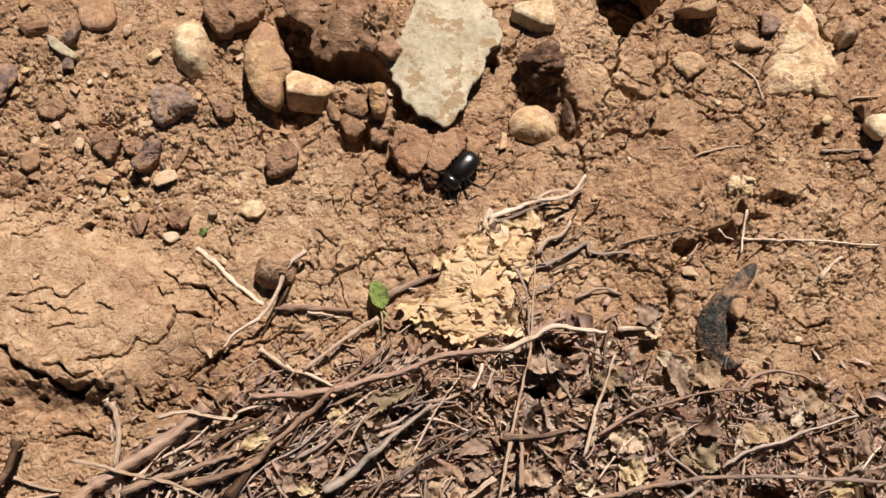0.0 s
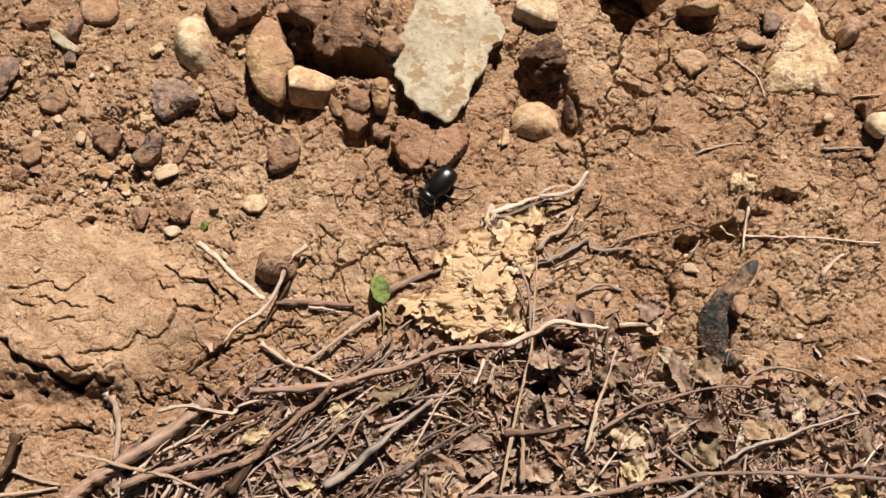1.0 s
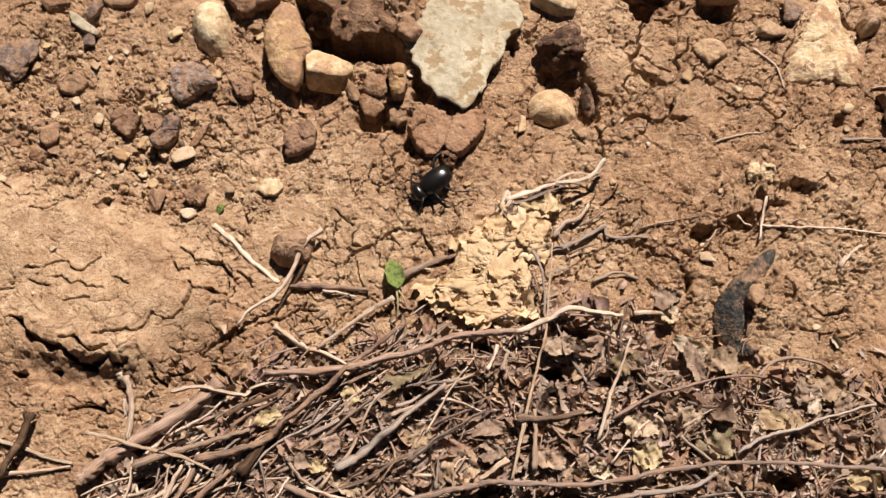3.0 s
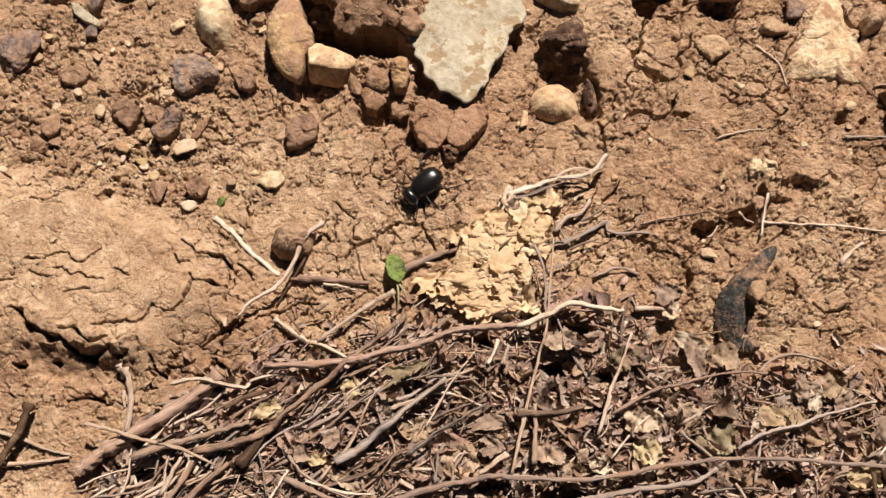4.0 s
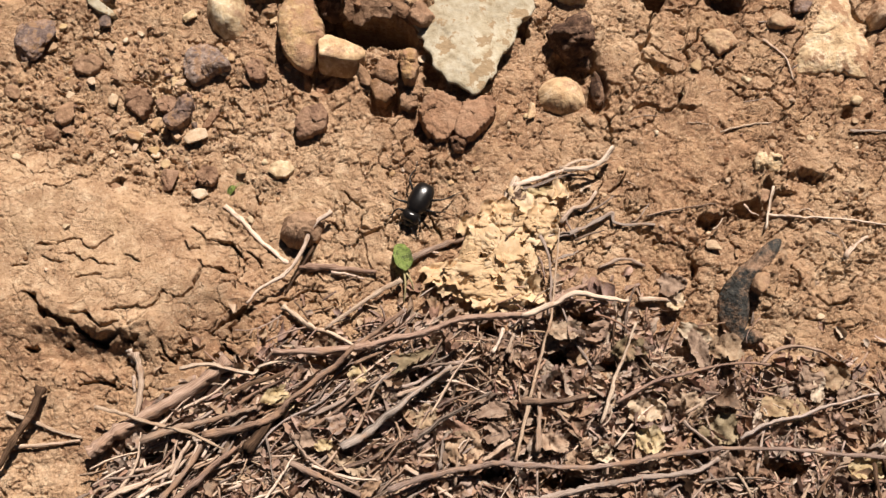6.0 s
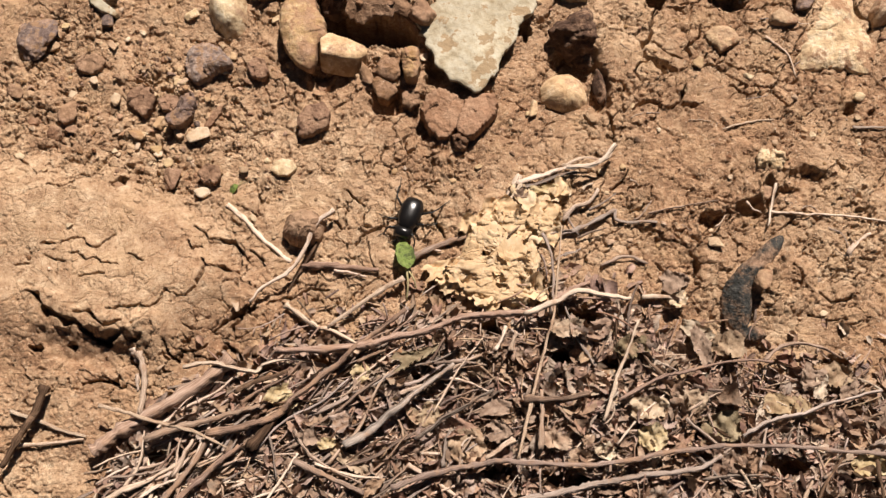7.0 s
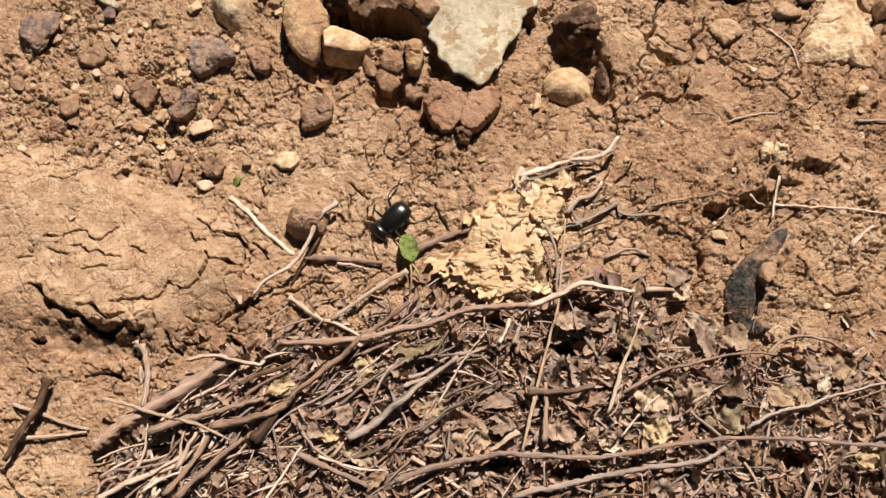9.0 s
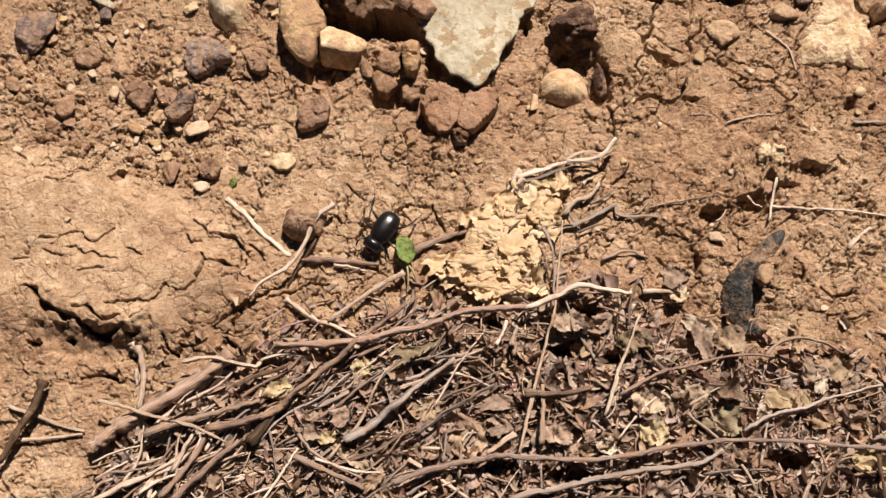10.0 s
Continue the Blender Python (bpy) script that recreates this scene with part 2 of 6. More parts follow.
def facets(x, y, size, seed, steep):
    """Broken flat faces, each at its own height and tilt."""
    u, v = x / size, y / size
    ix, iy = np.floor(u), np.floor(v)
    best, out = np.full(u.shape, 9.0), np.zeros(u.shape)
    for dx in (-1, 0, 1):
        for dy in (-1, 0, 1):
            cx, cy = ix + dx, iy + dy
            ox, oy = cx + rand2(cx, cy, seed) - u, cy + rand2(cx, cy, seed + 3) - v
            d = ox * ox + oy * oy
            here = rand2(cx, cy, seed + 9) + steep * ((rand2(cx, cy, seed + 12) - 0.5) * ox + (rand2(cx, cy, seed + 15) - 0.5) * oy)
            out = np.where(d < best, here, out)
            best = np.minimum(best, d)
    return out - 0.5


def step(v, a, b):
    t = np.clip((v - a) / (b - a), 0, 1)
    return t * t * (3 - 2 * t)


# ---- ground: one sheet, fine in the middle, wide to the horizon ----
def axis(lo, hi, d):
    mid = np.arange(lo, hi, d)
    out = [0.0]
    while out[-1] < 60:
        out.append(out[-1] + max(d * 2, out[-1] * 0.25))
    out = np.array(out[1:])
    return np.concatenate([lo - out[::-1], mid, hi + out])


GX, GY = axis(-0.285, 0.285, 0.00054), axis(-0.185, 0.185, 0.00054)
X, Y = np.meshgrid(GX, GY)
WX = X + 0.006 * fbm(X, Y, 0.02, 11, 3) + 0.0016 * fbm(X, Y, 0.005, 17, 2)
WY = Y + 0.006 * fbm(X, Y, 0.02, 23, 3) + 0.0016 * fbm(X, Y, 0.005, 29, 2)


JX, JY = 0.0022 * fbm(X, Y, 0.0035, 37, 3), 0.0022 * fbm(X, Y, 0.0035, 43, 3)   # jags


def billow(x, y, size, seed, octaves=4):
    """Rounded lumps with sharp creases between them."""
    total, gain = 0, 1.0
    for n in range(octaves):
        total = total + gain * np.abs(2 * grain(x + n * 1.7, y - n * 0.6, size / 2**n, seed + n))
        gain *= 0.5
    return total - 0.5


def blob(x, y, rx, ry, rot=0, hard=1.0):
    """1 inside an ellipse with an uneven edge, 0 outside."""
    c, s = math.cos(radians(rot)), math.sin(radians(rot))
    u, v = (WX - x) * c + (WY - y) * s, -(WX - x) * s + (WY - y) * c
    d = np.hypot(u / rx, v / ry)
    return step(-d, -1 - 0.5 / hard, -1 + 0.5 / hard)


def window(xs, ys, pad):
    i0, i1 = np.searchsorted(GX, (min(xs) - pad, max(xs) + pad))
    j0, j1 = np.searchsorted(GY, (min(ys) - pad, max(ys) + pad))
    return slice(j0, j1), slice(i0, i1)


def way_distance(points):
    """The part of the sheet near a bent line, its distance from that line, and how far along it lies, 0 to 1."""
    w = window([p[0] for p in points], [p[1] for p in points], 0.012)
    px, py = X[w] + (WX - X)[w] * 0.2 + 0.6 * JX[w], Y[w] + (WY - Y)[w] * 0.2 + 0.6 * JY[w]
    best, along = np.full(px.shape, 1.0), np.zeros(px.shape)
    n = len(points) - 1
    for i in range(n):
        (ax, ay), (bx, by) = points[i], points[i + 1]
        ux, uy = bx - ax, by - ay
        t = np.clip(((px - ax) * ux + (py - ay) * uy) / (ux * ux + uy * uy), 0, 1)
        d = np.hypot(px - ax - t * ux, py - ay - t * uy)
        along = np.where(d < best, (i + t) / n, along)
        best = np.minimum(best, d)
    return w, best, along


# edge of the leaf litter: x, y of its upper rim
RIM = [(-0.3089, -0.3120), (-0.2034, -0.1983), (-0.1856, -0.1533), (-0.1687, -0.1207), (-0.1264, -0.0897), (-0.0795, -0.0760), (-0.0320, -0.0637), (0.0159, -0.0539), (0.0480, -0.0468),
       (0.0994, -0.0456), (0.1305, -0.0690), (0.1614, -0.0840), (0.2065, -0.0800), (0.2583, -0.0900), (0.3315, -0.0900)]
RIMX, RIMY = [p[0] for p in RIM], [p[1] for p in RIM]
below = np.interp(X, RIMX, RIMY) - Y + 0.012 * fbm(X, Y, 0.03, 41, 3)   # depth into the litter
litter = step(below, -0.004, 0.02)
near = step(-np.maximum(np.abs(X) / 0.42, np.abs(Y) / 0.32), -1.0, -0.75)

plate = blob(-0.2205, -0.0248, 0.095, 0.047, -14, 2.2)
plate_low = blob(-0.1585, -0.0563, 0.070, 0.030, -8, 1.6)
crumbly = np.clip(blob(-0.1840, 0.0548, 0.085, 0.034, -18, 0.8) + blob(-0.2259, 0.1129, 0.07, 0.05, 0, 0.6) * 0.7
                  + blob(0.1947, 0.0617, 0.10, 0.055, -10, 0.7) * 0.2 + blob(-0.0098, 0.0374, 0.05, 0.016, 0, 0.8) * 0.4
                  + blob(0.2030, -0.0335, 0.06, 0.04, 0, 0.7) * 0.08 + 0.17, 0, 1)
crust = np.clip(blob(-0.2260, -0.0102, 0.078, 0.036, -14, 0.8) * 1.0 + plate * 0.35 + blob(-0.2116, 0.1054, 0.09, 0.05, 0, 0.5) * 0.5 + blob(-0.2260, 0.0002, 0.075, 0.027, -12, 0.6) * 0.5 + blob(-0.0457, -0.0048, 0.05, 0.022, 25, 0.6) * 1.0 + blob(0.2379, -0.0074, 0.045, 0.03, 0, 0.6) * 0.4
                + blob(0.1045, 0.1430, 0.020, 0.03, 20, 0.9) * 1.3 + blob(0.0874, 0.0593, 0.02, 0.02, 0, 0.6) * 0.5 + blob(-0.1054, 0.0140, 0.030, 0.022, 0, 0.6) * 1.0 + blob(-0.2276, -0.1546, 0.03, 0.018, 0, 0.7) * 1.0 + blob(0.2340, 0.1323, 0.021, 0.024, 10, 0.7) * 1.2 + blob(-0.0877, 0.0402, 0.042, 0.024, 10, 0.6) * 1.0 + blob(-0.1288, 0.0567, 0.045, 0.02, 0, 0.5) * 0.5
                + blob(0.0429, 0.0146, 0.04, 0.03, 20, 0.6) * 0.4 + blob(0.2193, 0.0028, 0.06, 0.04, 0, 0.5) * 0.25 + 0.15 + 0.6 * step(fbm(X, Y, 0.06, 77, 5), -0.12, 0.4), 0, 1) * (1 - 0.8 * litter)
crust = crust * (1 - 0.6 * blob(-0.1557, -0.0181, 0.030, 0.012, -38, 0.8)) * (1 - 0.5 * blob(-0.1490, 0.0177, 0.03, 0.012, -20, 0.7))
crust = crust * (1 - 0.6 * blob(0.2561, 0.0718, 0.035, 0.035, 0, 0.7))
crumbly = np.clip(crumbly + 0.3 * blob(0.2561, 0.0718, 0.035, 0.035, 0, 0.7), 0, 1)
crumbly = crumbly * (1 - 0.75 * plate) * (1 - 0.5 * plate_low)

h = 0.010 * fbm(X, Y, 0.16, 1, 3) + 0.0040 * fbm(X, Y, 0.035, 5, 3)
h = h + 0.009 * plate + 0.004 * plate_low
rough = (0.25 + 0.30 * crumbly) * (1 - 0.8 * plate)
h = h + 0.0016 * rough * billow(WX, WY, 0.019, 31, 3)
torn = (0.35 + 0.65 * step(fbm(X, Y, 0.03, 301, 3), -0.15, 0.2)) * (1 - 0.75 * plate)   # where the crust has broken up
h = h + 0.0034 * rough * torn * facets(WX + JX, WY + 1.25 * JY, 0.0085, 3, 1.6) + 0.0022 * rough * torn * facets(WX + JX, WY * 1.2 + JY, 0.0046, 47, 1.8) + 0.0006 * (0.2 + 0.6 * crumbly) * torn * facets(X + JX, Y + JY, 0.0021, 53, 1.8)
h = h + 0.0009 * fbm(X, Y, 0.005, 137, 4) * (0.3 + 0.7 * crumbly) + 0.0016 * (1 - 0.6 * plate) * fbm(X, Y, 0.012, 141, 2)
f1, f2, tone = cells(WX + JX, WY + JY, 0.0075, 91)
h = h - 0.0032 * (0.35 + 0.65 * rough) * (1 - litter) * step(-(f2 - f1), -0.13, -0.03) * step(fbm(X, Y, 0.011, 93, 2), 0.0, 0.18)
for size, sharp, deep in ((0.0075, 0.045, 0.0026), (0.0038, 0.07, 0.0016)):
    cut = np.abs(fbm(X + 0.6 * JX, Y * 1.15 + 0.6 * JY, size, int(size * 90000), 3))
    h = h - deep * (0.45 + 0.55 * crumbly) * (1 - 0.7 * plate) * (1 - litter) * step(-cut, -sharp, -0.2 * sharp) * step(fbm(X, Y, size * 2.2, int(size * 70000), 2), -0.05, 0.12)
# dried plates: each tilts a little and parts from the next along a crack
f1, f2, tone = cells(WX + JX, WY + JY, 0.034, 13)
here = step(fbm(X, Y, 0.05, 61, 2), -0.12, 0.12) * (1 - litter) * (1 - 0.6 * plate)
h = h + (tone - 0.5) * 0.0016 * here - 0.0035 * here * step(-(f2 - f1), -0.030, -0.008)
f1, f2, tone = cells(WX + JX, WY + JY, 0.013, 19)
here = np.clip(plate * 0.08 + (1 - 0.8 * plate) * step(fbm(X, Y, 0.04, 67, 2), -0.2, 0.1) * 0.9, 0, 1) * (1 - litter) * step(fbm(X, Y, 0.02, 167, 2), -0.14, 0.06)
h = h + (tone - 0.5) * 0.0009 * here - 0.0050 * here * step(-(f2 - f1), -0.055, -0.02)
f1, f2, tone = cells(WX + 0.5 * JX, WY + 0.5 * JY, 0.0135, 23)
h = h + (tone - 0.5) * 0.0003 * plate - 0.0017 * plate * step(-(f2 - f1), -0.042, -0.014) * step(fbm(X, Y, 0.03, 29, 2), -0.05, 0.12)
# small pits and torn lips, longer across than along
pits = (1 - 0.85 * plate) * (1 - litter) * (0.55 + 0.45 * crumbly)
h = h - 0.0026 * pits * torn * step(fbm(X * 0.7 + JX, Y * 1.3 + JY, 0.0062, 201, 3), 0.26, 0.36) - 0.0007 * pits * torn * step(fbm(X * 0.75, Y * 1.2, 0.0028, 211, 3), 0.22, 0.34)
f1, f2, tone = cells(WX + JX, WY + 1.3 * JY, 0.011, 37)
here = blob(0.1891, -0.0070, 0.085, 0.045, 0, 0.7) * (1 - litter) * step(fbm(X, Y, 0.016, 39, 2), -0.1, 0.1)
h = h + (tone - 0.5) * 0.0012 * here - 0.004 * here * step(-(f2 - f1), -0.07, -0.015)
h = h - 0.004 * step(below, 0.0, 0.03) + litter * (0.004 + 0.004 * fbm(X, Y, 0.03, 71, 3)) + 0.014 * step(X, 0.06, 0.2) * step(-Y, 0.09, 0.15)


def crack(points, wide=0.0012, deep=0.006):
    """Cuts a tapering jagged crack into the sheet."""
    w, d, s = way_distance(points)
    broad = (0.62 if wide < 0.0012 else 0.85) * wide * (0.3 + 0.6 * np.sin(np.pi * np.clip(s * 0.9 + 0.05, 0, 1))) * (0.75 + 1.3 * (grain(X[w], Y[w], 0.004, 83) + 0.25))
    h[w] -= 2.2 * deep * step(-d / np.maximum(broad, 0.00056), -1.0, -0.5)


def hollow(x, y, rx, ry, deep, rot=0, hard=1.5):
    r = max(rx, ry) * 1.8 + 0.006
    w = window([x - r, x + r], [y - r, y + r], 0)
    c, s = math.cos(radians(rot)), math.sin(radians(rot))
    ox, oy = WX[w] + JX[w] - x, WY[w] + JY[w] - y
    d = np.hypot((ox * c + oy * s) / rx, (-ox * s + oy * c) / ry)
    h[w] -= deep * step(-d, -1 - 0.5 / hard, -1 + 0.5 / hard)


# the lip under the pale crust plate
crack([(-0.2411, -0.0467), (-0.2354, -0.0499), (-0.2308, -0.0577), (-0.2228, -0.0608), (-0.2163, -0.0639), (-0.2086, -0.0651), (-0.2018, -0.0728)], 0.0026, 0.006)
crack([(-0.2025, -0.0728), (-0.1940, -0.0744), (-0.1873, -0.0718), (-0.1807, -0.0678)], 0.0032, 0.007)
crack([(-0.1811, -0.0726), (-0.1758, -0.0730), (-0.1722, -0.0697)], 0.0026, 0.006)
crack([(-0.2167, -0.0769), (-0.2121, -0.0769)], 0.0026, 0.006)
hollow(-0.1902, -0.0642, 0.016, 0.006, -0.0030, 10, 1.5)
hollow(-0.2216, -0.0570, 0.016, 0.006, -0.0025, -25, 1.5)
hollow(-0.2074, -0.0785, 0.030, 0.009, 0.0035, -12, 1.2)
hollow(-0.1733, -0.0643, 0.008, 0.010, -0.0025, 0, 1.2)
crack([(0.1236, 0.1447), (0.1208, 0.1372), (0.1197, 0.1297), (0.1186, 0.1204), (0.1146, 0.1168), (0.1146, 0.1094), (0.1193, 0.1075), (0.1231, 0.1027), (0.1267, 0.1056)], 0.0014, 0.007)
crack([(0.1193, 0.1075), (0.1110, 0.1050), (0.1087, 0.1003), (0.1119, 0.0948)], 0.0011, 0.006)
crack([(0.1186, 0.1204), (0.1272, 0.1148), (0.1311, 0.1111), (0.1371, 0.1092)], 0.0009, 0.005)
crack([(0.1305, 0.1442), (0.1374, 0.1434), (0.1406, 0.1396)], 0.0012, 0.006)
crack([(0.1386, 0.1457), (0.1480, 0.1471), (0.1528, 0.1520), (0.1569, 0.1508)], 0.0009, 0.005)
crack([(0.1501, 0.1313), (0.1483, 0.1238), (0.1427, 0.1172), (0.1375, 0.1158)], 0.001, 0.006)
crack([(0.1642, 0.1155), (0.1636, 0.1071), (0.1540, 0.1053), (0.1505, 0.1043)], 0.0009, 0.005)
crack([(0.1636, 0.1060), (0.1709, 0.1033), (0.1810, 0.1021), (0.1912, 0.1013)], 0.0009, 0.005)
crack([(0.1397, 0.0938), (0.1385, 0.0866), (0.1368, 0.0794)], 0.0013, 0.007)
crack([(0.1364, 0.0794), (0.1428, 0.0779), (0.1496, 0.0796)], 0.0014, 0.007)
crack([(0.1075, 0.0747), (0.1135, 0.0796), (0.1203, 0.0810), (0.1252, 0.0774), (0.1302, 0.0766), (0.1361, 0.0801)], 0.0016, 0.008)
crack([(0.2439, 0.1529), (0.2448, 0.1453), (0.2488, 0.1396), (0.2569, 0.1376)], 0.0015, 0.008)
crack([(0.0874, 0.0763), (0.0938, 0.0698), (0.0952, 0.0620), (0.0972, 0.0549)], 0.0015, 0.008)
crack([(0.0784, 0.0707), (0.0841, 0.0621)], 0.0009, 0.005)
crack([(0.1904, 0.0922), (0.1932, 0.0850), (0.1988, 0.0788)], 0.0009, 0.005)
crack([(0.1667, 0.0924), (0.1763, 0.0851), (0.1832, 0.0869)], 0.0009, 0.005)
crack([(-0.0550, -0.0135), (-0.0510, -0.0080), (-0.0447, -0.0038), (-0.0382, -0.0009), (-0.0303, 0.0054), (-0.0255, 0.0085), (-0.0173, 0.0084), (-0.0114, 0.0078)], 0.0012, 0.006)
crack([(-0.0115, 0.0092), (-0.0086, 0.0018), (-0.0045, -0.0029), (-0.0031, -0.0069)], 0.0014, 0.007)
crack([(-0.0620, 0.0208), (-0.0564, 0.0150), (-0.0509, 0.0104)], 0.0009, 0.005)
crack([(0.0951, 0.0576), (0.0970, 0.0512)], 0.0009, 0.005)
crack([(0.1040, 0.0367), (0.1006, 0.0304), (0.0940, 0.0243)], 0.0011, 0.006)
crack([(0.1027, 0.0194), (0.1043, 0.0139), (0.1121, 0.0121)], 0.001, 0.005)
crack([(0.1398, -0.0136), (0.1425, -0.0202), (0.1413, -0.0268), (0.1441, -0.0297)], 0.0018, 0.008)
crack([(0.1185, -0.0201), (0.1228, -0.0259)], 0.0012, 0.006)
crack([(0.2439, 0.0226), (0.2413, 0.0140), (0.2434, 0.0083)], 0.0012, 0.006)
crack([(-0.2255, -0.0176), (-0.2194, -0.0145), (-0.2135, -0.0147), (-0.2065, -0.0195), (-0.2027, -0.0187), (-0.1992, -0.0150), (-0.1938, -0.0115)], 0.0008, 0.004)
crack([(-0.2200, -0.0231), (-0.2145, -0.0230), (-0.2080, -0.0281), (-0.2051, -0.0258), (-0.2010, -0.0280), (-0.1965, -0.0302), (-0.1900, -0.0307)], 0.0008, 0.004)
crack([(-0.2249, -0.0176), (-0.2255, -0.0276), (-0.2243, -0.0400)], 0.0007, 0.004)
crack([(-0.2336, -0.0251), (-0.2288, -0.0276), (-0.2215, -0.0291)], 0.0007, 0.004)
crack([(-0.2112, -0.0397), (-0.2052, -0.0382), (-0.1958, -0.0364)], 0.0009, 0.004)
crack([(-0.2496, -0.0314), (-0.2400, -0.0305)], 0.0007, 0.004)
crack([(-0.2357, -0.0188), (-0.2255, -0.0176)], 0.0007, 0.004)
crack([(-0.1843, -0.0239), (-0.1810, -0.0252), (-0.1759, -0.0277)], 0.0008, 0.004)
crack([(-0.2372, 0.0173), (-0.2292, 0.0168), (-0.2237, 0.0203)], 0.0008, 0.004)
crack([(-0.1441, -0.0429), (-0.1417, -0.0376), (-0.1398, -0.0303), (-0.1419, -0.0251)], 0.0016, 0.006)
crack([(-0.1441, -0.0429), (-0.1488, -0.0482), (-0.1535, -0.0483), (-0.1570, -0.0458), (-0.1613, -0.0446), (-0.1639, -0.0502), (-0.1690, -0.0535), (-0.1770, -0.0537), (-0.1864, -0.0549), (-0.1920, -0.0567)], 0.0011, 0.005)
crack([(-0.1392, -0.0300), (-0.1345, -0.0289), (-0.1278, -0.0313), (-0.1207, -0.0318)], 0.0013, 0.006)
crack([(-0.1223, -0.0175), (-0.1208, -0.0274), (-0.1211, -0.0406)], 0.0009, 0.005)
crack([(-0.1397, -0.0118), (-0.1324, -0.0127), (-0.1260, -0.0122), (-0.1236, -0.0175), (-0.1194, -0.0207)], 0.0014, 0.006)
crack([(-0.1507, -0.0047), (-0.1450, -0.0073), (-0.1413, -0.0112)], 0.001, 0.005)
crack([(-0.1524, -0.0148), (-0.1488, -0.0188), (-0.1431, -0.0166)], 0.0008, 0.004)
crack([(-0.1619, -0.0729), (-0.1580, -0.0798), (-0.1528, -0.0844), (-0.1509, -0.0780)], 0.0012, 0.006)
crack([(-0.1508, -0.0789), (-0.1423, -0.0778), (-0.1362, -0.0745)], 0.0009, 0.004)
crack([(-0.2071, -0.0994), (-0.1973, -0.0954), (-0.1909, -0.0959), (-0.1858, -0.0995), (-0.1824, -0.0982)], 0.0012, 0.006)
crack([(-0.1674, -0.1085), (-0.1608, -0.1052), (-0.1548, -0.1013)], 0.0014, 0.006)
crack([(-0.1327, -0.0660), (-0.1252, -0.0600), (-0.1192, -0.0544), (-0.1132, -0.0500)], 0.0018, 0.008)
crack([(-0.1215, -0.0696), (-0.1227, -0.0632), (-0.1175, -0.0566), (-0.1108, -0.0509)], 0.0013, 0.007)
crack([(-0.1291, -0.0704), (-0.1239, -0.0754), (-0.1188, -0.0791), (-0.1092, -0.0802), (-0.1044, -0.0775)], 0.0012, 0.006)
crack([(-0.1349, -0.0834), (-0.1289, -0.0791), (-0.1245, -0.0735)], 0.0014, 0.006)
crack([(-0.1045, -0.0494), (-0.0957, -0.0460), (-0.0878, -0.0448), (-0.0800, -0.0403), (-0.0697, -0.0401)], 0.0013, 0.006)
crack([(-0.1174, -0.0163), (-0.1105, -0.0212), (-0.1078, -0.0261)], 0.001, 0.005)
crack([(-0.2346, 0.1137), (-0.2261, 0.1147), (-0.2115, 0.1134)], 0.0009, 0.005)
crack([(-0.2603, 0.1483), (-0.2534, 0.1494), (-0.2498, 0.1551)], 0.001, 0.005)
crack([(-0.2005, 0.0863), (-0.1864, 0.0880), (-0.1769, 0.0886)], 0.0013, 0.006)
crack([(-0.2543, 0.1220), (-0.2475, 0.1234), (-0.2426, 0.1297)], 0.0008, 0.004)
crack([(0.1966, -0.0201), (0.2009, -0.0282), (0.1983, -0.0348)], 0.0012, 0.006)
crack([(0.2117, -0.0345), (0.2177, -0.0393), (0.2305, -0.0373)], 0.001, 0.005)
crack([(0.2045, -0.0477), (0.2138, -0.0501), (0.2266, -0.0488)], 0.001, 0.005)
crack([(-0.2105, -0.0602), (-0.2029, -0.0587), (-0.1930, -0.0672), (-0.1827, -0.0619)], 0.0012, 0.005)
crack([(-0.2380, -0.0782), (-0.2317, -0.0798)], 0.0035, 0.010)
# a bank of soil above the deep hollow
hollow(-0.0483, 0.1564, 0.030, 0.018, -0.007, -8, 3.0)
hollow(-0.0264, 0.1434, 0.009, 0.010, -0.012, 0, 3.0)
hollow(0.0922, 0.1476, 0.018, 0.030, -0.005, 0, 1.0)
hollow(0.1922, -0.0334, 0.015, 0.016, -0.006, 20, 0.8)
hollow(0.1851, -0.0159, 0.013, 0.007, -0.009, 50, 0.9)
# deep places
hollow(0.2350, 0.0760, 0.0036, 0.0028, 0.012, 0, 3)
hollow(0.2500, 0.0780, 0.0022, 0.0022, 0.008, 0, 3)
hollow(0.1230, 0.1030, 0.003, 0.0026, 0.008, 0, 3)
hollow(0.1170, 0.1060, 0.002, 0.0016, 0.006, 0, 3)
hollow(0.1310, 0.1030, 0.002, 0.0016, 0.005, 0, 3)
hollow(-0.1980, 0.0220, 0.004, 0.0025, 0.008, 0, 3)
hollow(0.0520, 0.0670, 0.002, 0.001, 0.004, 0, 3)
hollow(0.0414, 0.1286, 0.0045, 0.0050, 0.02, 0, 4)
hollow(-0.0146, 0.0952, 0.005, 0.008, 0.012, 20, 2)
hollow(0.0113, 0.0582, 0.003, 0.003, 0.006, 0, 2)
hollow(-0.0535, 0.1250, 0.031, 0.012, 0.075, -12, 10)
hollow(-0.0814, 0.1422, 0.015, 0.008, 0.050, -62, 5)
hollow(-0.0505, 0.1259, 0.020, 0.009, 0.070, -4, 9)
hollow(0.1242, 0.1666, 0.018, 0.014, 0.07, 0, 6)
hollow(0.1231, 0.1555, 0.008, 0.010, 0.06, 0, 6)
hollow(0.0725, 0.1066, 0.014, 0.010, 0.012, 0, 1.5)
hollow(-0.0405, 0.0781, 0.012, 0.009, 0.012, 0, 1.5)
hollow(-0.0751, 0.0923, 0.014, 0.007, 0.010, 0, 1.5)
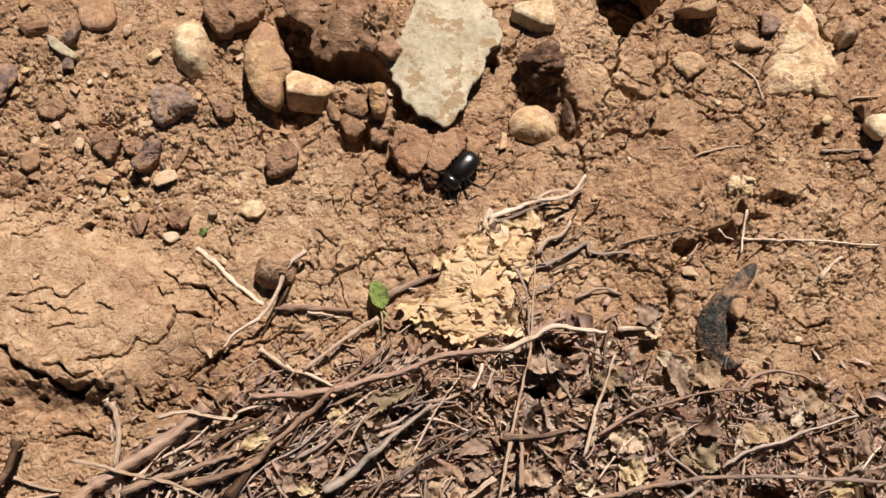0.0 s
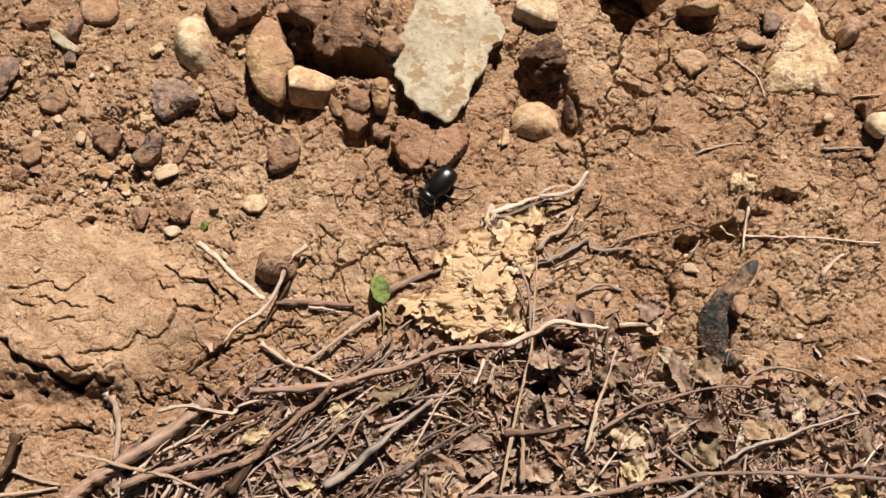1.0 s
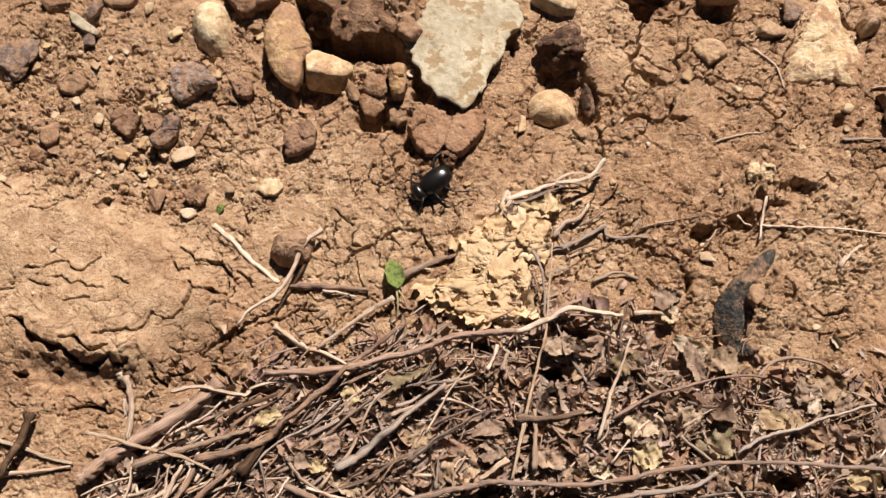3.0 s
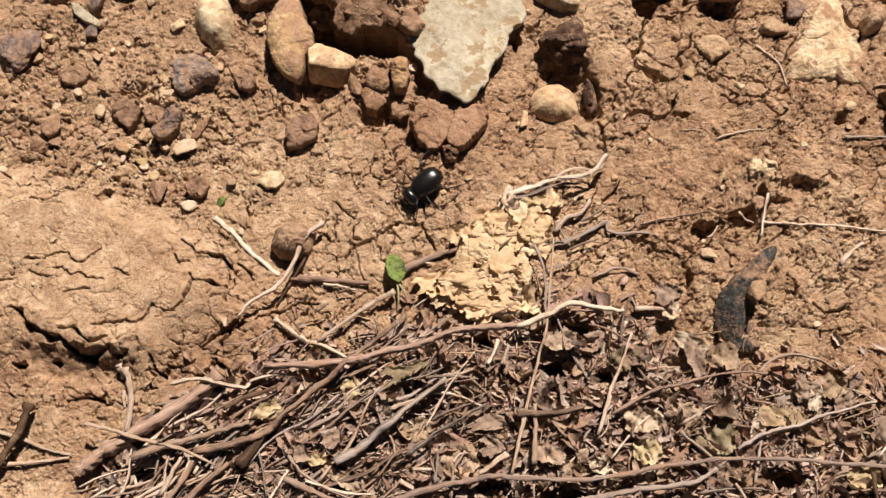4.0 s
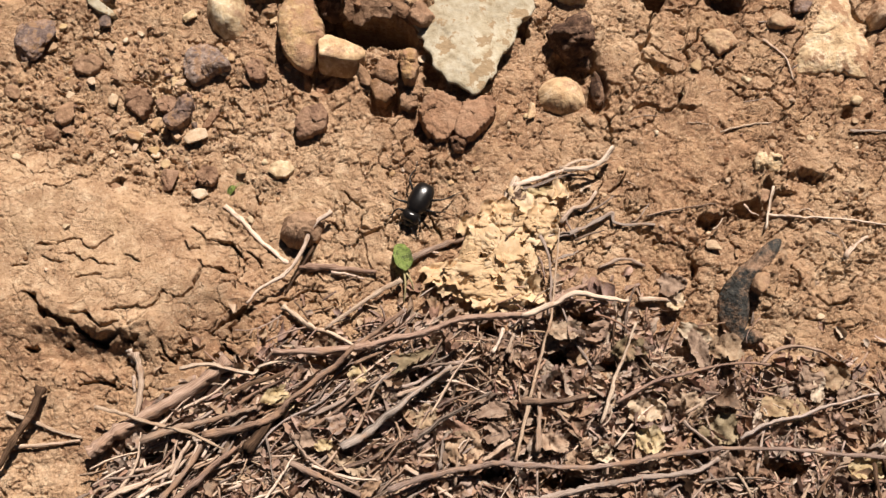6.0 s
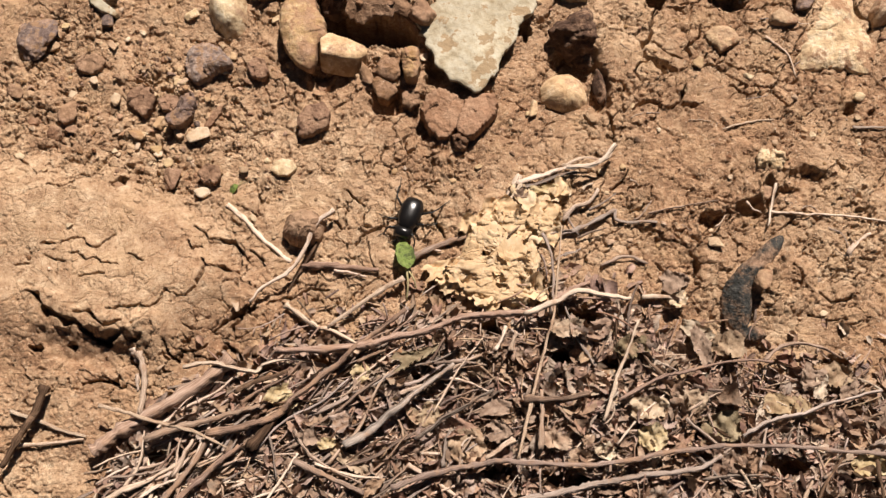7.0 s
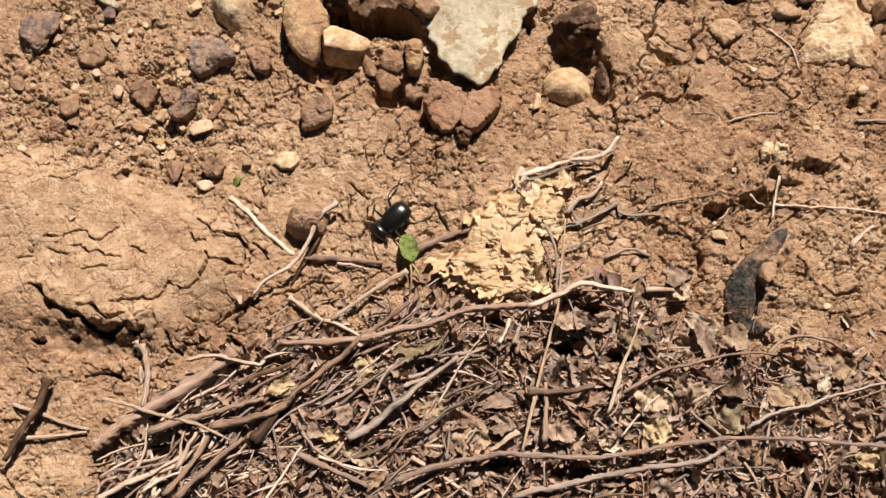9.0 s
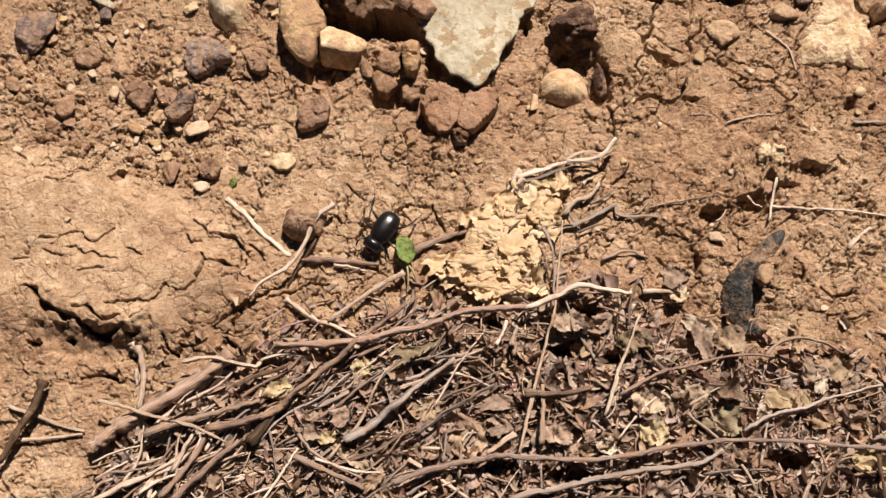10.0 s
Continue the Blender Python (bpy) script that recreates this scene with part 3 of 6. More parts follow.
hollow(0.0883, 0.0889, 0.006, 0.014, 0.012, 0, 1.5)
hollow(0.1750, 0.0158, 0.009, 0.007, 0.013, 0, 2.0)
hollow(0.1521, 0.0054, 0.006, 0.007, 0.011, 0, 2.0)
hollow(0.1883, 0.0239, 0.004, 0.008, 0.008, 0, 2.0)
hollow(0.2089, 0.0328, 0.011, 0.005, 0.007, 0, 1.2)
hollow(0.2018, 0.0237, 0.010, 0.003, 0.006, 15, 1.2)
hollow(0.1243, 0.1043, 0.005, 0.003, 0.007, 0, 1.5)
hollow(0.1659, 0.1496, 0.010, 0.007, 0.012, 0, 1.5)
hollow(0.2364, 0.0771, 0.005, 0.004, 0.008, 0, 1.5)
hollow(-0.0096, 0.0658, 0.014, 0.012, 0.006, 0, 1.2)
hollow(0.0242, -0.0619, 0.008, 0.005, 0.016, 0, 2.0)
hollow(0.0682, -0.0748, 0.009, 0.006, 0.014, 0, 2.0)
hollow(0.0766, -0.0526, 0.012, 0.006, 0.012, 0, 2.0)
hollow(-0.0359, -0.1207, 0.006, 0.004, 0.012, 0, 2.0)
# dark gaps between the leaves: x, y, half width, half depth
GAPS = (
    (0.1352, -0.1288, 0.0092, 0.0021),
    (0.1870, -0.1338, 0.0098, 0.0040),
    (0.0676, -0.1429, 0.0153, 0.0040),
    (0.0277, -0.1395, 0.0123, 0.0034),
    (0.0646, -0.0752, 0.0079, 0.0035),
    (0.0929, -0.0808, 0.0063, 0.0035),
    (0.0773, -0.0524, 0.0102, 0.0029),
    (0.0232, -0.0596, 0.0102, 0.0029),
    (0.2185, -0.0745, 0.0081, 0.0025),
    (-0.0435, -0.1201, 0.0093, 0.0034),
    (-0.0577, -0.0878, 0.0051, 0.0047),
    (-0.0745, -0.0819, 0.0082, 0.0029),
    (0.1402, -0.1175, 0.0062, 0.0034),
    (-0.0240, -0.0765, 0.0076, 0.0019),
    (-0.0850, -0.1150, 0.0088, 0.0025),
    (-0.1027, -0.0873, 0.0082, 0.0025),
    (-0.1629, -0.1217, 0.0044, 0.0038),
    (-0.1613, -0.1369, 0.0093, 0.0031),
    (-0.0172, -0.0883, 0.0044, 0.0044),
    (0.1750, -0.1296, 0.0043, 0.0031),
)
for gx, gy, gw, gd in GAPS:
    hollow(gx, gy, gw, gd, 0.015, 0, 2.5)
h = h * near
crust = crust * near + 0.35 * (1 - near)

GH = h


def ground_height(x, y):
    i = int(np.clip(np.searchsorted(GX, x) - 1, 0, len(GX) - 2))
    j = int(np.clip(np.searchsorted(GY, y) - 1, 0, len(GY) - 2))
    u, v = (x - GX[i]) / (GX[i + 1] - GX[i]), (y - GY[j]) / (GY[j + 1] - GY[j])
    return float((GH[j, i] * (1 - u) + GH[j, i + 1] * u) * (1 - v) + (GH[j + 1, i] * (1 - u) + GH[j + 1, i + 1] * u) * v)


def mean_height(x, y, r):
    return sum(ground_height(x + r * math.cos(a), y + r * math.sin(a)) for a in np.arange(0, 6.28, 0.785)) / 8


def mesh_from(name, verts, quads, mat, smooth=True):
    me = bpy.data.meshes.new(name)
    verts, quads = np.asarray(verts, np.float32), np.asarray(quads, np.int32)
    n, k = quads.shape
    me.vertices.add(len(verts))
    me.vertices.foreach_set("co", verts.ravel())
    me.loops.add(n * k)
    me.loops.foreach_set("vertex_index", quads.ravel())
    me.polygons.add(n)
    me.polygons.foreach_set("loop_start", np.arange(0, n * k, k, dtype=np.int32))
    me.update(calc_edges=True)
    me.polygons.foreach_set("use_smooth", np.full(n, smooth))
    me.materials.append(mat)
    return me


def build_ground():
    ny, nx = X.shape
    idx = np.arange(nx * ny).reshape(ny, nx)
    quads = np.stack([idx[:-1, :-1], idx[:-1, 1:], idx[1:, 1:], idx[1:, :-1]], -1).reshape(-1, 4)
    me = mesh_from("ground", np.stack([X, Y, h], -1).reshape(-1, 3), quads, SOIL)
    a = me.attributes.new("crust", "FLOAT", "POINT")
    a.data.foreach_set("value", crust.ravel().astype(np.float32))
    tagged(new("ground", me), "dry cracked reddish-brown soil with pale crust", "ground", kind="structure")


build_ground()


# ---- builders ----
def part(name, me, parent, label="", m=None):
    ob = new(name, me)
    ob.parent = parent
    if m is not None:
        ob.matrix_basis = m
    return tagged(ob, label)


SPHERES = {}


def sphere(sub):
    if sub not in SPHERES:
        bm = bmesh.new()
        bmesh.ops.create_icosphere(bm, subdivisions=sub, radius=1)
        bm.verts.ensure_lookup_table()
        SPHERES[sub] = (np.array([v.co[:] for v in bm.verts]), np.array([[v.index for v in f.verts] for f in bm.faces]))
        bm.free()
    return SPHERES[sub]


def lumps(d, size, seed, octaves=3):
    """Noise on directions, from three flat slices."""
    o = seed * 3.17
    return (fbm(d[:, 0] + o, d[:, 1] - o, size, seed, octaves) + fbm(d[:, 1] + o, d[:, 2] + o, size, seed + 5, octaves) + fbm(d[:, 2] - o, d[:, 0] + o, size, seed + 9, octaves)) / 1.8


def rock_shape(sx, sy, sz, seed, p=9, faces=13, rough=0.06, sub=4, sides=None, flat=0.75, craggy=0.0):
    """A stone cut by planes whose edges are worn; sides: (degrees, reach) pairs that give a plan outline."""
    d, tri = sphere(sub)
    g = np.random.default_rng(seed)
    if sides:
        normals = [(math.cos(radians(a)), math.sin(radians(a)), 0.25, r) for a, r in sides]
        normals += [(0.05, 0.0, 1, flat), (0, 0.05, -1, 0.8)]
    else:
        normals = []
        for _ in range(faces):
            v = g.normal(size=3)
            v /= np.linalg.norm(v)
            normals.append((*v, g.uniform(0.72, 1.0)))
        normals += [(0.1, 0, 1, flat)]
    inv = sum(np.maximum(0, (d @ np.array(n[:3])) / n[3]) ** p for n in normals) ** (1 / p)
    r = 1 / np.maximum(inv, 0.45)
    v = d * r[:, None]
    v = v * (1 + rough * lumps(d, 0.9, seed, 4) * 2.2)[:, None] + d * (rough * 0.8 * lumps(d, 0.22, seed + 31, 4))[:, None]
    if craggy:
        o = seed * 1.3
        crag = billow(d[:, 0] + o, d[:, 1] + d[:, 2] * 0.7, 0.6, seed + 3, 5) + billow(d[:, 1] - o, d[:, 2] - d[:, 0] * 0.7, 0.6, seed + 8, 5)
        v = v * (1 + craggy * 0.7 * crag)[:, None]
    size = v.max(0) - v.min(0)
    v = (v - (v.max(0) + v.min(0)) / 2) / size * (sx, sy, sz)
    return v, tri


COUNT = [0]


def seed_at(x, y):
    return int(abs(x * 7919.3 + y * 10473.7) * 10) % 9973


def rock(name, x, y, sx, sy, sz, mat, label, rot=0, sink=0.35, category="stone", group="", tilt=(0, 0), smooth=True, lift=0.0, **shape):
    v, tri = rock_shape(sx, sy, sz, seed_at(x, y), **shape)
    ob = new(name, mesh_from(name, v, tri, mat, smooth))
    base = mean_height(x, y, 0.35 * min(sx, sy))
    ob.matrix_basis = pose(x, y, base + lift + sz * (0.5 - sink), tilt[0], tilt[1], rot)
    return tagged(ob, label, category, group)


def spline(points, n):
    """n points on a smooth line through the given ones."""
    p = np.array([points[0], *points, points[-1]], float)
    p[0], p[-1] = 2 * p[1] - p[2], 2 * p[-2] - p[-3]
    out = []
    for s in np.linspace(0, len(points) - 1 - 1e-6, n):
        i = int(s)
        t = s - i
        a, b, c, d = p[i:i + 4]
        out.append(0.5 * (2 * b + (c - a) * t + (2 * a - 5 * b + 4 * c - d) * t * t + (3 * b - a - 3 * c + d) * t**3))
    return np.array(out)


BARK_CO = [None]   # where each vertex of the last tube lies round and along it


def tube(line, radius, sides=8, seed=0, knots=0.12, flat=1.0):
    """Vertices and triangles of a bent tube with closed ends."""
    n = len(line)
    g = np.random.default_rng(seed)
    way = np.gradient(line, axis=0)
    way /= np.linalg.norm(way, axis=1)[:, None] + 1e-9
    ref = np.array([0.3, 0.2, 1.0]) if abs(way[:, 2]).mean() < 0.8 else np.array([1.0, 0.2, 0])
    a = np.cross(way, ref)
    a /= np.linalg.norm(a, axis=1)[:, None] + 1e-9
    b = np.cross(way, a)
    ang = np.arange(sides) / sides * 2 * np.pi
    r = np.asarray(radius)[:, None] * (1 + knots * g.normal(size=(n, 1)) * 0.6 + knots * g.normal(size=(1, sides)) + (0.6 if flat == 1 else 1.1) * knots * g.normal(size=(n, sides)))
    v = line[:, None] + r[..., None] * (np.cos(ang)[None, :, None] * a[:, None] + np.sin(ang)[None, :, None] * b[:, None] * flat)
    v = v.reshape(-1, 3)
    run = np.concatenate([[0], np.cumsum(np.linalg.norm(np.diff(line, axis=0), axis=1))])
    BARK_CO[0] = np.concatenate([np.stack([np.cos(ang)[None] * np.ones((n, 1)) + seed, np.sin(ang)[None] * np.ones((n, 1)), run[:, None] * 90 * np.ones((1, sides))], -1).reshape(-1, 3), [[seed, 0, 0], [seed, 0, run[-1] * 90]]])
    tri = []
    for i in range(n - 1):
        for k in range(sides):
            q = (i * sides + k, i * sides + (k + 1) % sides, (i + 1) * sides + (k + 1) % sides, (i + 1) * sides + k)
            tri += [(q[0], q[2], q[1]), (q[0], q[3], q[2])]
    v = np.concatenate([v, line[:1], line[-1:]])
    for k in range(sides):
        tri += [(n * sides, k, (k + 1) % sides), (n * sides + 1, (n - 1) * sides + (k + 1) % sides, (n - 1) * sides + k)]
    return v, np.array(tri)


def rest(xy, r, lift=0.0, stiff=0.6):
    """Heights of a stiff stick that lies on the ground along xy."""
    g = np.array([mean_height(x, y, 0.002) for x, y in xy])
    low = np.interp(np.linspace(0, 1, len(g)), (0, 1), (g[: max(2, len(g) // 5)].mean(), g[-max(2, len(g) // 5):].mean()))
    soft = np.convolve(np.pad(g, 4, mode="edge"), np.ones(9) / 9, "valid")
    z = stiff * np.maximum(low, soft) + (1 - stiff) * soft
    return z + r * 0.7 + lift


def twig(name, points, thick, mat, label, lift=0.001, taper=0.6, group="", category="twig", wob=1.0, stiff=0.5, flat=1.0):
    COUNT[0] += 1
    length = sum(math.dist(a, b) for a, b in zip(points, points[1:]))
    n = int(np.clip(length / 0.0026, 9, 84))
    xy = spline(points, n)
    g = np.random.default_rng(COUNT[0])
    bend = np.cumsum(g.normal(size=(n, 2)), 0)
    bend = bend - np.linspace(0, 1, n)[:, None] * bend[-1]
    xy = xy + bend * 0.00030 * wob
    r = thick * 0.40 * np.linspace(1, taper, n)
    z = rest(xy, r, lift, stiff)
    line = np.column_stack([xy, z])
    mid = line.mean(0)
    v, tri = tube(line - mid, r * (1 + 0.22 * (g.random(n) > 0.93) + 0.2 * grain(np.arange(n) * 1.0, np.full(n, COUNT[0] * 1.7), 4.0, 5) + 0.2 * grain(np.arange(n) * 1.0, np.full(n, COUNT[0] * 2.3), 1.6, 8)), 11, COUNT[0], 0.21, flat)
    me = mesh_from(name, v, tri, mat)
    me.attributes.new("bark", "FLOAT_VECTOR", "POINT").data.foreach_set("vector", BARK_CO[0].astype(np.float32).ravel())
    ob = new(name, me)
    ob.location = mid
    return tagged(ob, label, category, group)


def flake_shape(long, wide, curl, seed, nu=6, nv=4, pointed=0.7, crumple=0.10):
    """A curled scrap of leaf: an uneven blade bent across and along."""
    g = np.random.default_rng(seed)
    u = np.linspace(-1, 1, nu)[:, None] * np.ones((1, nv))
    v = np.ones((nu, 1)) * np.linspace(-1, 1, nv)[None]
    lobes = sum(g.normal() * np.sin(k * 2.1 * u[:, :1] + g.uniform(0, 6.28)) / k for k in (1, 2, 3))
    w = np.sqrt(np.clip(1 - pointed * np.abs(u) ** 2.2, 0.05, 1)) * (1 + 0.16 * lobes + 0.07 * g.normal(size=(nu, 1)))
    x, y = u * long / 2 + g.normal(size=u.shape) * long * 0.02 + 0.12 * g.normal() * long * v * v, v * w * wide / 2 + g.normal(size=u.shape) * wide * 0.03
    a, b = curl * g.uniform(0.5, 1.5), curl * g.normal() * 0.7
    z = a * (v * w) ** 2 * wide + b * u**2 * long * 0.5 + g.normal() * 0.25 * curl * u * v * wide + g.normal(size=u.shape) * 0.03 * wide + crumple * wide * np.sin(g.uniform(2, 5) * u + g.uniform(0, 6)) * np.sin(g.uniform(2, 4) * v + g.uniform(0, 6)) + 0.5 * crumple * wide * np.sin(g.uniform(6, 9) * u + 4 * v)
    idx = np.arange(nu * nv).reshape(nu, nv)
    q = np.stack([idx[:-1, :-1], idx[1:, :-1], idx[1:, 1:], idx[:-1, 1:]], -1).reshape(-1, 4)
    return np.stack([x, y, z], -1).reshape(-1, 3), q


def turn_matrix(rx, ry, rz):
    return np.array(Euler((rx, ry, rz)).to_matrix())


# ---- large stones and clods ----
def star_reach(outline, ang):
    """How far a plan outline of (degrees, reach) corners lies from its middle, along each angle."""
    rows = sorted(outline)
    a = np.radians([r[0] for r in rows] + [rows[0][0] + 360])
    r = np.array([r[1] for r in rows] + [rows[0][1]])
    t = (ang - a[0]) % (2 * np.pi) + a[0]
    i = np.clip(np.searchsorted(a, t, side="right") - 1, 0, len(rows) - 1)
    px, py, qx, qy = r[i] * np.cos(a[i]), r[i] * np.sin(a[i]), r[i + 1] * np.cos(a[i + 1]), r[i + 1] * np.sin(a[i + 1])
    ex, ey = qx - px, qy - py
    return (px * ey - py * ex) / (np.cos(t) * ey - np.sin(t) * ex)


def stone(name, x, y, size, thick, outline, mat, label, dome=0.3, ragged=0.05, uneven=0.6, facet=0.0, skew=(0, 0), sink=0.3, tilt=(0, 0), category="stone", group="", base=None, soft=3, round_off=3.0, cup=0.0, foot=1.0):
    """A stone or clod seen from above: its plan outline, a domed or broken top, and sides that spread by skew towards the foot."""
    n, seed = 132, seed_at(x, y)
    ang = np.linspace(-np.pi, np.pi, n, endpoint=False)
    edge = star_reach(outline, ang)
    edge = np.convolve(np.concatenate([edge[-soft:], edge, edge[:soft]]), np.ones(2 * soft + 1) / (2 * soft + 1), "valid")
    ex, ey = np.cos(ang), np.sin(ang)
    edge = edge * (1 + ragged * (fbm(ex * 2 + seed, ey * 2, 0.5, seed, 2) + 0.9 * fbm(ex * 2 - seed, ey * 2 + 5, 0.16, seed + 2, 4)))
    rows = [(k / 22, 1 - dome * (k / 22) ** round_off) for k in range(1, 23)] + [(1.015, (1 - dome) * 0.88), (0.2 + 0.83 * foot**0.3, (1 - dome) * 0.65), (0.2 + 0.83 * foot**0.7, (1 - dome) * 0.35), (foot, 0.0), (0.95 * foot, -0.3)]
    verts = [np.zeros((1, 3))]
    for r, top in rows:
        px, py = ex * edge * r, ey * edge * r
        relief = uneven * (0.30 * fbm(px + seed, py, 0.9, seed + 4, 3) + 0.12 * fbm(px, py + seed, 0.3, seed + 6, 4))
        if facet:
            jx, jy = 0.25 * fbm(px + seed, py, 0.5, seed + 11, 3), 0.25 * fbm(px, py + seed, 0.5, seed + 13, 3)
            relief = relief + facet * facets(px + jx + seed, py + jy, 0.75, seed, 1.3)
        z = top + relief * min(1, max(0, top * 1.5)) - cup * (1 - min(r, 1) ** 2)
        low = 1 - top
        verts.append(np.column_stack([px + skew[0] * low, py + skew[1] * low, z]))
    verts = np.concatenate(verts) * (size, size, thick)
    verts[0, 2] = verts[1:n + 1, 2].mean()
    tris = [(0, 1 + k, 1 + (k + 1) % n) for k in range(n)]
    for i in range(len(rows) - 1):
        for k in range(n):
            a, b, c, d = 1 + i * n + k, 1 + i * n + (k + 1) % n, 1 + (i + 1) * n + (k + 1) % n, 1 + (i + 1) * n + k
            tris += [(a, d, c), (a, c, b)]
    ob = new(name, mesh_from(name, verts, tris, mat))
    ob.matrix_basis = pose(x, y, (mean_height(x, y, size * 0.6) if base is None else base) - thick * sink, tilt[0], tilt[1], 0)
    return tagged(ob, label, category, group)


stone("limestone_slab", 0.0117, 0.1283, 0.0479, 0.011, [(-173, 0.76), (-159, 0.72), (-147, 0.7), (-136, 0.79), (-126, 0.84), (-107, 0.91), (-89, 1.0), (-81, 0.91), (-71, 0.79), (-48, 0.58), (-33, 0.58), (-19, 0.56), (0, 0.59), (11, 0.74), (24, 0.83), (42, 0.83), (57, 0.9), (81, 0.86), (109, 0.86), (128, 0.69), (164, 0.58), (177, 0.7)], LIME,
      "large pale limestone slab with brown stains", dome=0.06, ragged=0.10, uneven=0.6, facet=0.09, sink=-0.05, tilt=(-4, 2), soft=1, round_off=14, foot=0.86)
stone("soil_clod", -0.0514, 0.1504, 0.0342, 0.014, [(-173, 0.73), (-152, 0.55), (-125, 0.74), (-108, 0.84), (-87, 0.7), (-55, 0.78), (-43, 0.99), (-13, 0.82), (33, 0.85), (87, 0.69), (138, 0.89), (158, 1.0), (176, 0.95)], CLOD,
      "broad crumbly brown clod overhanging a dark hollow", dome=0.25, ragged=0.16, uneven=1.3, facet=0.45, sink=0.1, category="clod", base=ground_height(-0.0500, 0.1786) + 0.002, soft=1, foot=0.7)
BANK = np.random.default_rng(81)
for n in range(34):
    cx, cy, cw = BANK.uniform(-0.0621, -0.0290), BANK.uniform(0.1341, 0.1583), BANK.uniform(0.0025, 0.006)
    v, tri = rock_shape(cw, cw * BANK.uniform(0.6, 1.0), cw * 0.6, 400 + n, p=45, faces=8, rough=0.05, sub=3, flat=0.6)
    crumb = new("soil_clod", mesh_from("soil_clod", v, tri, CLOD))
    crumb.matrix_basis = pose(cx, cy, ground_height(-0.0500, 0.1786) + 0.0125, 0, 0, BANK.uniform(0, 180))
    tagged(crumb, "small crumbly clod on a broad clod", "clod", "crumbs on the broad clod")
rock("soil_clod", -0.0224, 0.1314, 0.0156, 0.0234, 0.022, CLOD, "rough brown clod beside the pale slab", rot=40, sink=0.35, category="clod", rough=0.1, craggy=0.25)

# added clods hide the hollows' far walls; their near-black colour stands in for shade
rock("dark_clod", -0.0762, 0.1443, 0.0202, 0.0234, 0.022, DARKCLOD, "near-black clod added deep in a hollow to stand in for shade", rot=30, sink=0.1, category="clod", craggy=0.2)
rock("dark_clod", -0.0570, 0.1357, 0.0265, 0.0202, 0.022, DARKCLOD, "near-black clod added deep in a hollow to stand in for shade", rot=0, sink=0.1, category="clod", craggy=0.2)
rock("dark_clod", -0.0363, 0.1300, 0.0234, 0.0187, 0.022, DARKCLOD, "near-black clod added deep in a hollow to stand in for shade", rot=-20, sink=0.1, category="clod", craggy=0.2)
rock("dark_clod", 0.1297, 0.1756, 0.0374, 0.0202, 0.045, DARKCLOD, "near-black clod added deep in a hollow to stand in for shade", rot=-20, sink=0.1, category="clod", craggy=0.2)
stone("stone", -0.1418, 0.1368, 0.0197, 0.017, [(-151, 0.68), (-121, 0.77), (-94, 0.93), (-68, 1.0), (-41, 0.85), (-8, 0.66), (37, 0.68), (68, 0.86), (94, 0.98), (115, 0.95), (139, 0.83), (172, 0.68)], CREAM,
      "smooth cream oval stone half sunk in soil", dome=0.75, ragged=0.03, uneven=0.3, facet=0.06, sink=0.3, round_off=2.6)
stone("stone", -0.0936, 0.1206, 0.0288, 0.013, [(-178, 0.48), (-129, 0.56), (-100, 0.78), (-82, 1.0), (-70, 0.96), (-48, 0.5), (-25, 0.58), (23, 0.49), (60, 0.52), (72, 0.74), (86, 0.94), (99, 0.93), (113, 0.8), (142, 0.59)], TANSTONE,
      "long tan stone coated with soil", dome=0.35, ragged=0.05, uneven=0.8, facet=0.12, sink=0.0, round_off=3.6, base=0.001)
stone("stone", -0.0692, 0.1056, 0.0158, 0.012, [(-162, 0.80), (-130, 0.42), (-60, 0.46), (-29, 0.72), (-5, 1.0), (11, 0.89), (69, 0.5), (127, 0.84), (151, 1.0)], ROUNDSTONE,
      "yellowish blocky stone with worn edges", dome=0.1, ragged=0.03, uneven=0.2, facet=0.05, skew=(-0.03, -0.26), sink=-0.3, tilt=(-6, 5), round_off=7, soft=2)
stone("stone", -0.1167, 0.1590, 0.0201, 0.014, [(-169, 0.82), (-132, 0.81), (-103, 0.93), (-64, 0.69), (-26, 0.83), (5, 0.94), (39, 0.98), (124, 0.8), (158, 1.0)], CLOD,
      "flat dark reddish-brown stone in soil", dome=0.15, ragged=0.08, uneven=0.8, facet=0.2, sink=0.15, round_off=5)
stone("stone", -0.2013, 0.1607, 0.0141, 0.010, [(-150, 0.85), (-115, 0.92), (-57, 0.97), (-25, 0.95), (33, 0.86), (72, 0.9), (126, 1.0), (159, 0.9)], TANSTONE,
      "tan block of stone sunk in soil", dome=0.2, ragged=0.05, uneven=0.4, sink=0.4, round_off=5)
stone("stone", -0.1524, 0.1000, 0.0182, 0.013, [(-156, 0.76), (-128, 0.82), (-104, 0.81), (-64, 0.51), (-20, 0.72), (-4, 1.0), (13, 0.76), (59, 0.67), (94, 0.72), (127, 0.73), (160, 0.67)], GREYSTONE,
      "rough grey-purple pitted stone", dome=0.3, ragged=0.1, uneven=1.1, facet=0.22, sink=0.3)
stone("stone", -0.1641, 0.0679, 0.0137, 0.012, [(-149, 0.84), (-114, 0.87), (-83, 0.66), (-18, 0.46), (45, 0.73), (73, 1.0), (95, 0.74), (145, 0.3)], GREYSTONE,
      "small grey angular stone", dome=0.25, ragged=0.06, uneven=0.7, facet=0.3, sink=0.2)
rock("stone", -0.2580, 0.1114, 0.0270, 0.0300, 0.013, GREYSTONE, "rough grey-purple pitted stone", rot=0, sink=0.4, faces=11, rough=0.09, craggy=0.16, sub=5)
